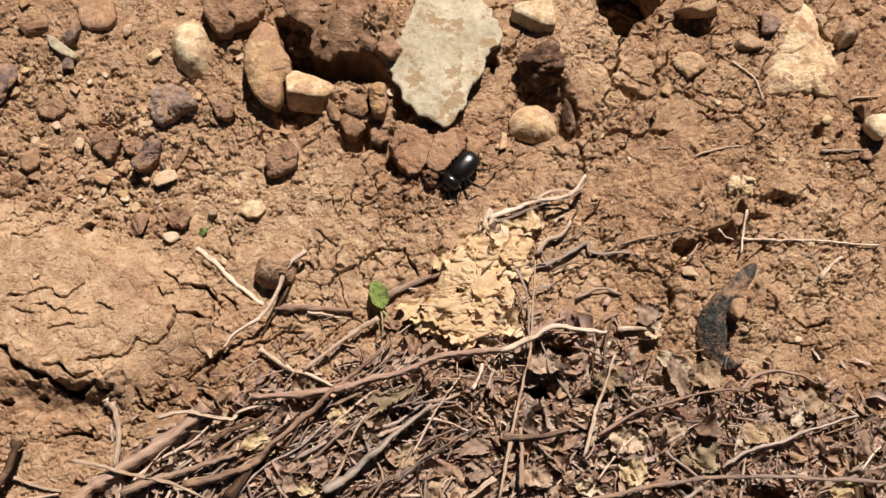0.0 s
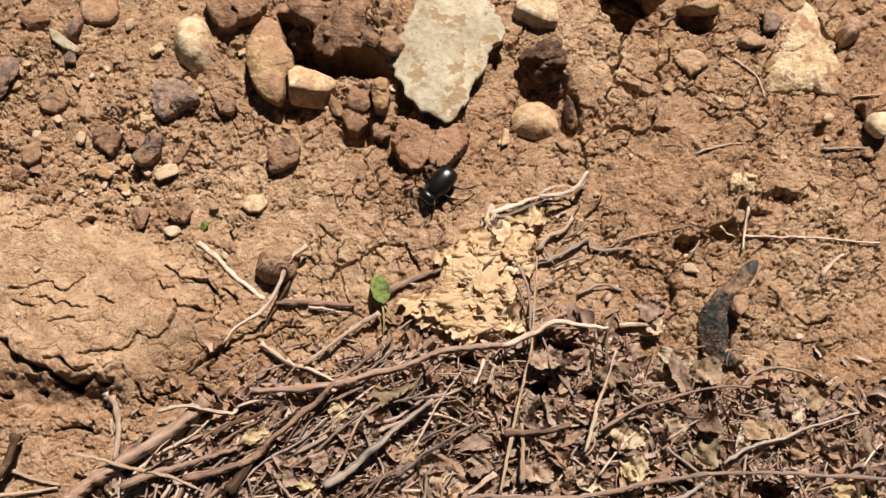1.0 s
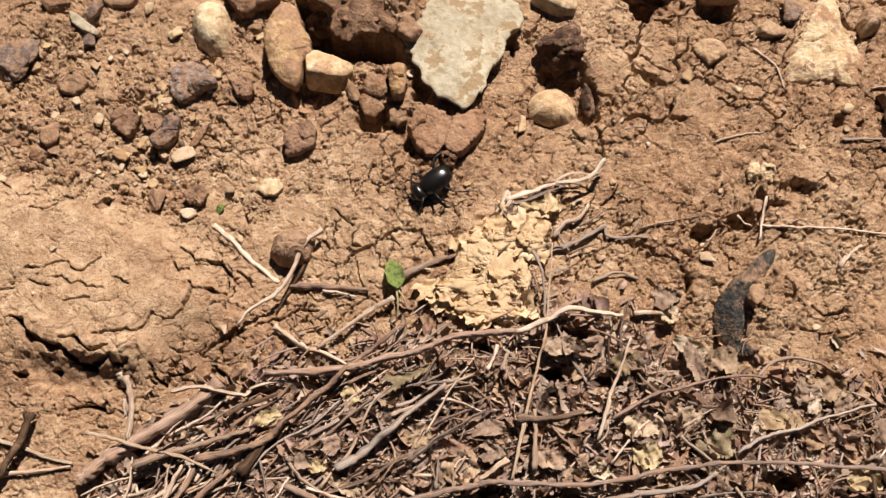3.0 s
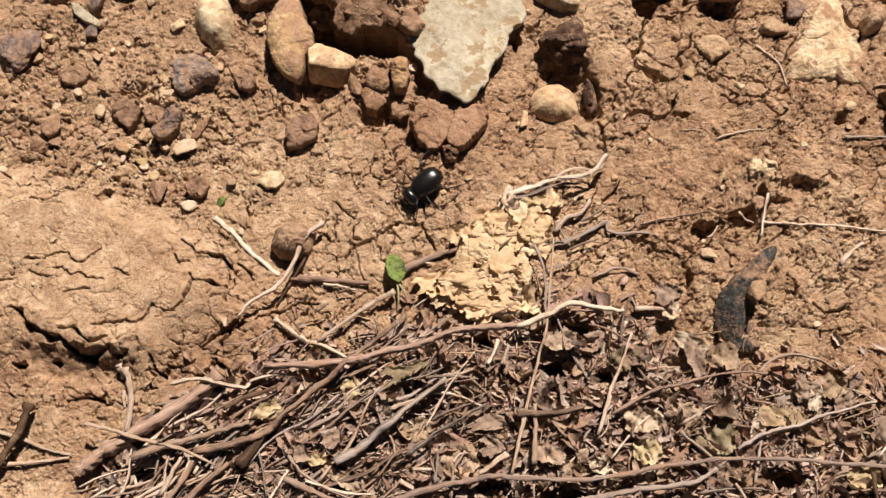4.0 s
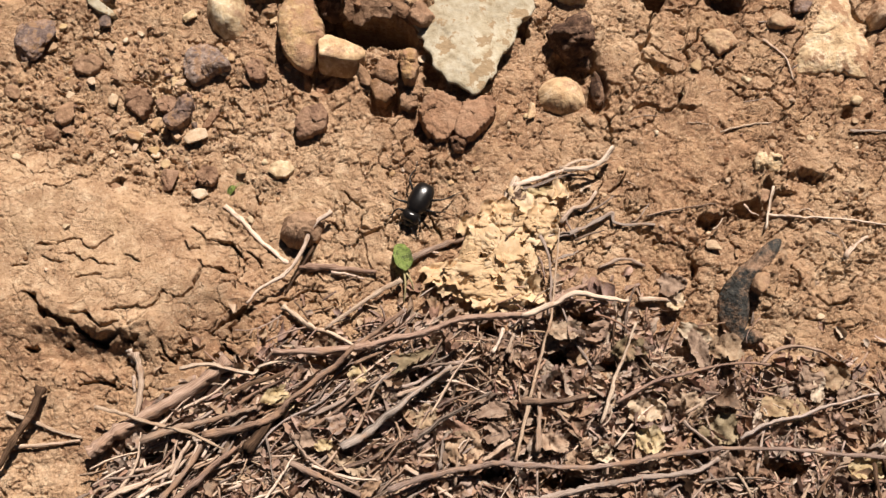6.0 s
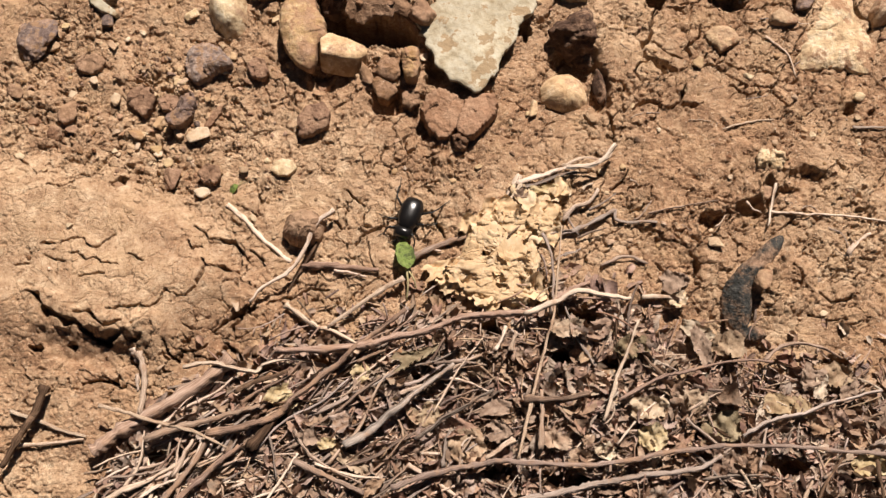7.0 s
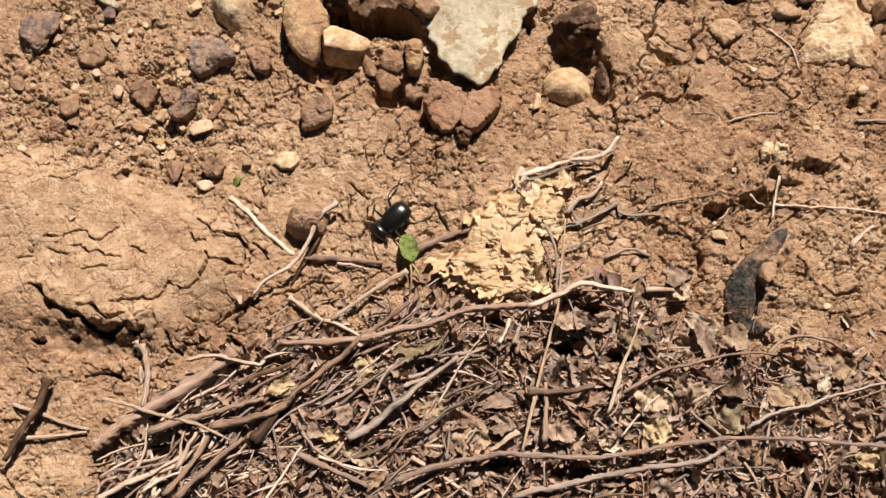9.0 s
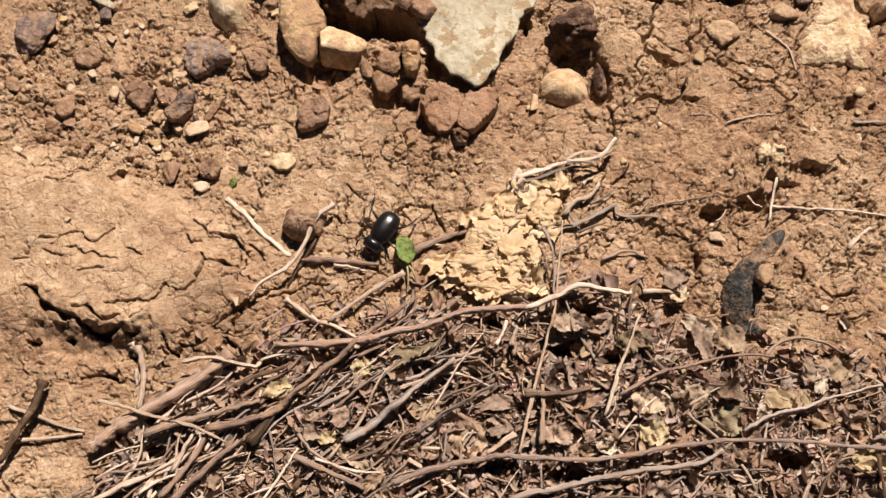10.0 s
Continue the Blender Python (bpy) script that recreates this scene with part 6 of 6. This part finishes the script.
fallen_leaf(0.1550, -0.1319, 0.0133, 0.0104, 0, GREYLEAF, "crumpled grey dry leaf")
fallen_leaf(0.1373, -0.1000, 0.0142, 0.0099, 80, TANLEAF, "broad tan dry leaf on the litter")
fallen_leaf(0.2390, -0.1078, 0.0194, 0.0105, 80, GREYLEAF, "crumpled grey dry leaf")
fallen_leaf(-0.0943, -0.1019, 0.0144, 0.0079, 30, YELLOWLEAF, "yellowish dry leaf on the litter")
fallen_leaf(-0.0877, -0.1070, 0.0137, 0.0079, 40, YELLOWLEAF, "yellowish dry leaf on the litter")
fallen_leaf(-0.0476, -0.0886, 0.0117, 0.0093, 70, YELLOWLEAF, "yellowish dry leaf on the litter")
fallen_leaf(-0.0265, -0.0834, 0.0089, 0.0061, 0, PALELEAF, "bleached pale dry leaf")
fallen_leaf(-0.0647, -0.1274, 0.0101, 0.0064, 10, YELLOWLEAF, "yellowish dry leaf on the litter")
fallen_leaf(-0.0148, -0.0777, 0.0228, 0.0094, 25, OLIVELEAF, "olive-brown dry leaf on the litter")
fallen_leaf(-0.0224, -0.0923, 0.0137, 0.0086, 80, GREYLEAF, "crumpled grey dry leaf")
fallen_leaf(-0.0519, -0.1364, 0.0236, 0.0084, -30, TANLEAF, "broad tan dry leaf on the litter")
fallen_leaf(0.1295, -0.0313, 0.0152, 0.0115, 10, GREYLEAF, "crumpled grey dry leaf")
fallen_leaf(0.1286, -0.0410, 0.0097, 0.0065, 20, PALELEAF, "bleached pale dry leaf")
fallen_leaf(0.0657, 0.0214, 0.0086, 0.0052, 0, PALELEAF, "bleached pale dry leaf")
fallen_leaf(0.0403, 0.0194, 0.0100, 0.0052, 15, GREYLEAF, "crumpled grey dry leaf")
fallen_leaf(0.0543, 0.0221, 0.0161, 0.0056, 5, YELLOWLEAF, "yellowish dry leaf on the litter")
fallen_leaf(0.1015, -0.0704, 0.0172, 0.0122, 10, OLIVELEAF, "olive-brown dry leaf on the litter")
fallen_leaf(0.0656, -0.0618, 0.0173, 0.0123, 0, TANLEAF, "broad tan dry leaf on the litter")
fallen_leaf(-0.0084, -0.1105, 0.0136, 0.0114, 70, TANLEAF, "broad tan dry leaf on the litter")
fallen_leaf(-0.1047, -0.1282, 0.0115, 0.0092, 0, GREYLEAF, "crumpled grey dry leaf")
fallen_leaf(0.0882, -0.1470, 0.0133, 0.0069, 0, GREYLEAF, "crumpled grey dry leaf")
fallen_leaf(-0.0390, -0.1503, 0.0167, 0.0077, 30, TANLEAF, "broad tan dry leaf on the litter")
fallen_leaf(-0.0741, -0.1244, 0.0135, 0.0071, -20, GREYLEAF, "crumpled grey dry leaf")


# ---- heap of pale husks ----
def build_husks():
    g = np.random.default_rng(33)
    heap = tagged(new("husk_heap"), "heap of crumpled pale yellow husks beside twigs", "plant husks")
    heap.location = (0.0287, -0.0192, 0)
    meshes = [mesh_from("husk", *flake_shape(g.uniform(0.012, 0.022), g.uniform(0.010, 0.016), g.uniform(0.10, 0.30), 700 + k, 15, 11, 0.6, 0.13), HUSK) for k in range(14)]
    for cx, cy, cw, cd in ((0.0155, -0.0143, 0.016, 0.026), (0.0250, -0.0064, 0.018, 0.018), (0.0342, -0.0177, 0.020, 0.022), (0.0278, -0.0287, 0.022, 0.018), (0.0153, -0.0255, 0.022, 0.014), (0.0402, -0.0288, 0.018, 0.022), (0.0214, -0.0381, 0.026, 0.014),
                           (0.0353, -0.0398, 0.022, 0.014), (0.0345, 0.0016, 0.016, 0.014), (0.0456, 0.0031, 0.020, 0.016), (0.0559, 0.0054, 0.014, 0.014), (0.0459, -0.0194, 0.012, 0.018), (0.0203, 0.0001, 0.010, 0.012), (0.0123, -0.0175, 0.012, 0.012), (0.0060, -0.0285, 0.016, 0.008), (0.0287, -0.0184, 0.014, 0.014), (0.0371, -0.0257, 0.014, 0.012), (0.0199, -0.0326, 0.014, 0.010), (0.0510, 0.0006, 0.014, 0.010)):
        COUNT[0] += 1
        v, tri = rock_shape(cw * 1.1, cd * 1.1, 0.010, seed_at(cx, cy), sub=5, faces=9, p=6, rough=0.16, craggy=0.34)
        part("husk_wad", mesh_from("husk_wad", v, tri, HUSK), heap, "wad of matted husk", Matrix.Translation((cx - heap.location.x, cy - heap.location.y, mean_height(cx, cy, 0.005) + 0.0052)))
    zones = ((0.0202, -0.0128, 0.011, 0.022, 20), (0.0122, -0.0254, 0.013, 0.009, 12), (0.0341, -0.0225, 0.016, 0.024, 36), (0.0440, 0.0031, 0.020, 0.010, 20), (0.0214, -0.0381, 0.020, 0.009, 18), (0.0433, -0.0289, 0.008, 0.016, 12), (-0.0002, -0.0285, 0.011, 0.003, 8))
    n = 0
    for cx, cy, rx, ry, many in zones:
        for _ in range(many * 2 // 5):
            a, r = g.uniform(0, 6.28), math.sqrt(g.random())
            x, y = cx + rx * r * math.cos(a), cy + ry * r * math.sin(a)
            z = mean_height(x, y, 0.004) + 0.004 + g.random() * 0.004 * (1 - r * 0.6)
            part("husk", meshes[n % 14], heap, "", Matrix.Translation((x - heap.location.x, y - heap.location.y, z)) @ Euler((g.normal() * 0.2, g.normal() * 0.2, g.uniform(0, 6.28))).to_matrix().to_4x4())
            n += 1
    for x, y in ((0.0399, 0.0195), (0.0651, 0.0225), (0.0586, 0.0185), (0.1306, -0.0406)):
        ob = new("husk_scrap", meshes[n % 14])
        ob.matrix_basis = pose(x, y, ground_height(x, y) + 0.003, 10, -8, n * 40) @ Matrix.Diagonal((0.75, 0.75, 0.75, 1))
        tagged(ob, "loose pale scrap of husk on soil", "plant husk")
        n += 1


build_husks()


# ---- green seedling ----
def build_seedling():
    x, y = -0.0258, -0.0190
    z = ground_height(x, y)
    plant = tagged(new("seedling"), "small green seedling leaf on a thin stem", "seedling")
    plant.location = (x, y, z)
    g = np.random.default_rng(3)
    nu, nv = 15, 9
    u = np.linspace(-1, 1, nu)[:, None] * np.ones((1, nv))
    v = np.ones((nu, 1)) * np.linspace(-1, 1, nv)[None]
    w = np.sqrt(np.clip(1 - u**2, 0.004, 1)) * (1 - 0.18 * u) * (1 + 0.05 * np.sin(9 * u))
    vx, vy = v * w * 0.0062, u * 0.0098
    vz = 0.0015 * np.abs(v) ** 1.3 * w - 0.0016 * u**2 + 0.0003 * np.sin(16 * u + 3 * np.abs(v))
    idx = np.arange(nu * nv).reshape(nu, nv)
    q = np.stack([idx[:-1, :-1], idx[:-1, 1:], idx[1:, 1:], idx[1:, :-1]], -1).reshape(-1, 4)
    part("leaf", mesh_from("leaf", np.stack([vx, vy, vz], -1).reshape(-1, 3), q, GREEN), plant, "green leaf with dark specks", pose(0, 0, 0.009, -12, 8, 16) @ Matrix.Diagonal((0.86, 0.92, 1, 1)))
    for sx, sy, ex, ey in ((0.0012, -0.008, 0.0016, -0.026), (0.002, -0.009, 0.007, -0.019)):
        line = spline([(sx, sy, 0.007), ((sx + ex) / 2 + 0.001, (sy + ey) / 2, 0.006), (ex, ey, 0.001 + ground_height(x + ex, y + ey) - z)], 10)
        part("stem", mesh_from("stem", *tube(line, np.linspace(0.0007, 0.0005, 10), 6, 4, 0.05), STEM), plant)
    ob = copy_thing(plant, Matrix.Translation((-0.1300, 0.0202, ground_height(-0.1300, 0.0202) - 0.004)) @ Matrix.Rotation(2.2, 4, "Z") @ Matrix.Diagonal((0.4, 0.4, 0.6, 1)))
    tagged(ob, "tiny green sprout in the soil")


build_seedling()


# ---- the beetle: +y is ahead, origin on the ground under the wing cases ----
def dome(outline, height, n=25, k=13, side=0, crease=0.0):
    """A shield: outline(s) gives the half width at s from 0 (back) to 1 (front); side 1 or -1 makes one half."""
    long, half = outline
    s = np.linspace(0, 1, n)[:, None] * np.ones((1, k))
    a = (np.linspace(0.0, 1.0, k) if side else np.linspace(-1.0, 1.0, k))[None] * np.ones((n, 1)) * (side or 1)
    w = np.array([half(v) for v in s[:, 0]])[:, None]
    ang = a * radians(112)
    x = w * np.sin(ang) / math.sin(radians(90))
    rise = np.sqrt(np.clip(1 - np.abs(2 * s - 1) ** 2.6, 0, 1))
    z = height * (np.cos(ang) * 0.9 + 0.1) * rise - crease * np.exp(-(a / 0.05) ** 2)
    idx = np.arange(n * k).reshape(n, k)
    q = np.stack([idx[:-1, :-1], idx[:-1, 1:], idx[1:, 1:], idx[1:, :-1]], -1).reshape(-1, 4)
    if side > 0 or not side:
        q = q[:, ::-1]
    return np.stack([x, (s - 0.5) * long, z], -1).reshape(-1, 3), q[:, ::-1]


def ball(sx, sy, sz, sub=3):
    d, tri = sphere(sub)
    return d * (sx, sy, sz), tri


def leg_shape(knee, foot, r0, r1, seed):
    line = spline([(0, 0, 0), (knee[0] * 0.5, knee[1] * 0.5, knee[2] * 0.65), knee], 10)
    r = np.interp(np.linspace(0, 1, 10), (0, 0.35, 0.8, 1), (r0 * 0.7, r0 * 1.25, r0 * 0.9, r0 * 0.65))
    return tube(line, r, 8, seed, 0.03)


def build_beetle():
    body = tagged(new("beetle"), "glossy black beetle walking over dry soil", "beetle")

    def wing(s):
        return 0.0067 * (1 - abs(2 * s - 0.92) ** 2.5 * 0.9 / (1.0 if s < 0.46 else 1.2)) ** 0.55 if 0 < s < 1 else (0.0003 if s <= 0 else 0.0042)

    def shield(s):
        return 0.0037 + 0.0020 * math.sin(math.pi * (0.18 + 0.62 * s))

    part("abdomen", mesh_from("abdomen", *ball(0.0064, 0.0092, 0.0026), CHITIN), body, "", pose(0, 0, 0.0035))
    for side in (1, -1):
        part("wing_case", mesh_from("wing_case", *dome((0.0208, wing), 0.0056, 29, 11, side, 0.0001), SHELL), body, "glossy black wing case", pose(0, 0, 0.0034))
    part("thorax_shield", mesh_from("thorax_shield", *dome((0.0072, shield), 0.0046, 15, 15), SHELL), body, "black shield behind the head", pose(0, 0.0116, 0.0030, -13))
    part("thorax", mesh_from("thorax", *ball(0.0046, 0.0040, 0.0020), CHITIN), body, "", pose(0, 0.0112, 0.0030))
    head = part("head", mesh_from("head", *ball(0.0030, 0.0030, 0.0020), CHITIN), body, "black head bent down", pose(0, 0.0148, 0.0022, -34))
    for side in (1, -1):
        part("eye", mesh_from("eye", *ball(0.0006, 0.0007, 0.0006, 2), SHELL), head, "", pose(side * 0.0024, 0.0004, 0.0004))
        jaw = spline([(side * 0.0012, 0.0022, -0.0004), (side * 0.0014, 0.0034, -0.0005), (side * 0.0004, 0.0043, -0.0006)], 7)
        part("jaw", mesh_from("jaw", *tube(jaw, np.linspace(0.0005, 0.0001, 7), 6, 3, 0.02), CHITIN), head)
        feeler = spline([(side * 0.0021, 0.0014, 0.0002), (side * 0.0042, 0.0034, 0.0014), (side * 0.0066, 0.0052, 0.0008), (side * 0.0088, 0.0052, -0.0010)], 23)
        beads = 0.00024 * (1 + 0.35 * np.cos(np.arange(23) * 2.1))
        part("feeler", mesh_from("feeler", *tube(feeler, beads, 6, 8, 0.02), CHITIN), head, "thin beaded feeler")
    legs = []
    # hip x, hip y, knee out, knee along, foot out, foot along
    plans = (("front_leg", 0.0036, 0.0100, 0.0040, 0.0024, 0.0060, 0.0062), ("middle_leg", 0.0046, 0.0050, 0.0062, 0.0006, 0.0098, -0.0016), ("hind_leg", 0.0042, -0.0010, 0.0072, -0.0046, 0.0098, -0.0132))
    for row, (name, hx, hy, ko, ka, fo, fa) in enumerate(plans):
        for side in (1, -1):
            knee, foot = (side * ko, ka, 0.0034), (side * fo, fa, -0.0026)
            leg = part(name, mesh_from(name, *leg_shape(knee, foot, 0.00066, 0.0005, row), CHITIN), body, "jointed black leg", pose(side * hx, hy, 0.0030))
            shin = spline([knee, tuple((a + b) / 2 + c for a, b, c in zip(knee, foot, (side * 0.0006, 0, 0.0006))), foot], 10)
            part("shin", mesh_from("shin", *tube(shin, np.interp(np.linspace(0, 1, 10), (0, 0.8, 1), (0.00038, 0.0005, 0.00048)), 8, 2, 0.06), CHITIN), leg)
            toe = (foot[0] + side * 0.0022 + side * (0.001 if row == 1 else 0), foot[1] + (0.003, -0.0016, -0.0048)[row], -0.0029)
            toes = spline([foot, tuple((a + b) / 2 for a, b in zip(foot, toe)), toe], 15)
            part("foot", mesh_from("foot", *tube(toes, 0.00022 * (1 + 0.3 * np.cos(np.arange(15) * 2.2)), 6, 5, 0.02), CHITIN), leg)
            legs.append((leg, row, side))
    return body, legs


beetle, beetle_legs = build_beetle()

# seconds, x, y, way it faces (degrees from +y, to the left)
TRAIL = [
    (0, 0.0242, 0.0564, 146),
    (0.2, 0.0207, 0.0527, 144),
    (0.5, 0.0186, 0.0500, 142),
    (0.7, 0.0134, 0.0478, 142),
    (1, 0.0098, 0.0444, 144),
    (1.2, 0.0085, 0.0420, 145),
    (1.5, 0.0085, 0.0418, 137),
    (1.7, 0.0069, 0.0419, 132),
    (2, 0.0029, 0.0418, 125),
    (2.2, 0.0013, 0.0420, 125),
    (2.5, -0.0020, 0.0403, 123),
    (2.7, -0.0025, 0.0390, 129),
    (3.8, -0.0069, 0.0317, 135),
    (4, -0.0090, 0.0317, 138),
    (4.2, -0.0110, 0.0309, 138),
    (4.5, -0.0149, 0.0302, 145),
    (4.7, -0.0155, 0.0291, 148),
    (5, -0.0164, 0.0261, 155),
    (5.2, -0.0159, 0.0241, 159),
    (5.5, -0.0160, 0.0214, 157),
    (5.7, -0.0159, 0.0192, 158),
    (6.8, -0.0230, 0.0065, 169),
    (7, -0.0237, 0.0053, 169),
    (7.2, -0.0230, 0.0056, 164),
    (7.5, -0.0236, 0.0042, 160),
    (7.7, -0.0258, 0.0038, 151),
    (8, -0.0285, 0.0030, 141),
    (8.5, -0.0312, 0.0010, 135),
    (8.7, -0.0330, -0.0008, 138),
    (9, -0.0339, -0.0009, 141),
    (9.2, -0.0343, -0.0026, 146),
    (9.5, -0.0365, -0.0050, 150),
    (10, -0.0380, -0.0072, 154),
]


def trail_pose(t, x, y, turn):
    turn -= 7
    a = radians(turn)
    fx, fy = -math.sin(a), math.cos(a)
    front, back = mean_height(x + fx * 0.010, y + fy * 0.010, 0.006), mean_height(x - fx * 0.008, y - fy * 0.008, 0.006)
    tilt = max(-5, min(5, math.degrees(math.atan2(front - back, 0.018))))
    return pose(x, y, (front + back) / 2 + 0.0030, 0, 0, turn) @ pose(0, 0, 0, tilt - 4)


def motions():
    walk(beetle, [(t, trail_pose(t, x, y, a)) for t, x, y, a in TRAIL])
    # each leg swings about its hip; three legs swing while the other three hold
    times = [n * 0.1 for n in range(101)]
    way = [0.0]
    for t in times[1:]:
        i = max(k for k in range(len(TRAIL)) if TRAIL[k][0] <= t - 0.05)
        j = min(i + 1, len(TRAIL) - 1)
        span = max(TRAIL[j][0] - TRAIL[i][0], 0.1)
        gone = math.dist(TRAIL[i][1:3], TRAIL[j][1:3]) + abs(TRAIL[j][3] - TRAIL[i][3]) * 0.0001
        way.append(way[-1] + 0.1 * gone / span)
    for leg, row, side in beetle_legs:
        home = leg.matrix_basis.copy()
        offset = 0.0 if (row + (side > 0)) % 2 else math.pi
        rows = []
        for t, s in zip(times, way):
            phase = s / 0.011 * 2 * math.pi + offset
            rows.append((t, home @ pose(0, 0, 0, 0, -side * 7 * max(0, math.cos(phase)), side * (13, 15, 11)[row] * math.sin(phase))))
        walk(leg, rows)


motions()
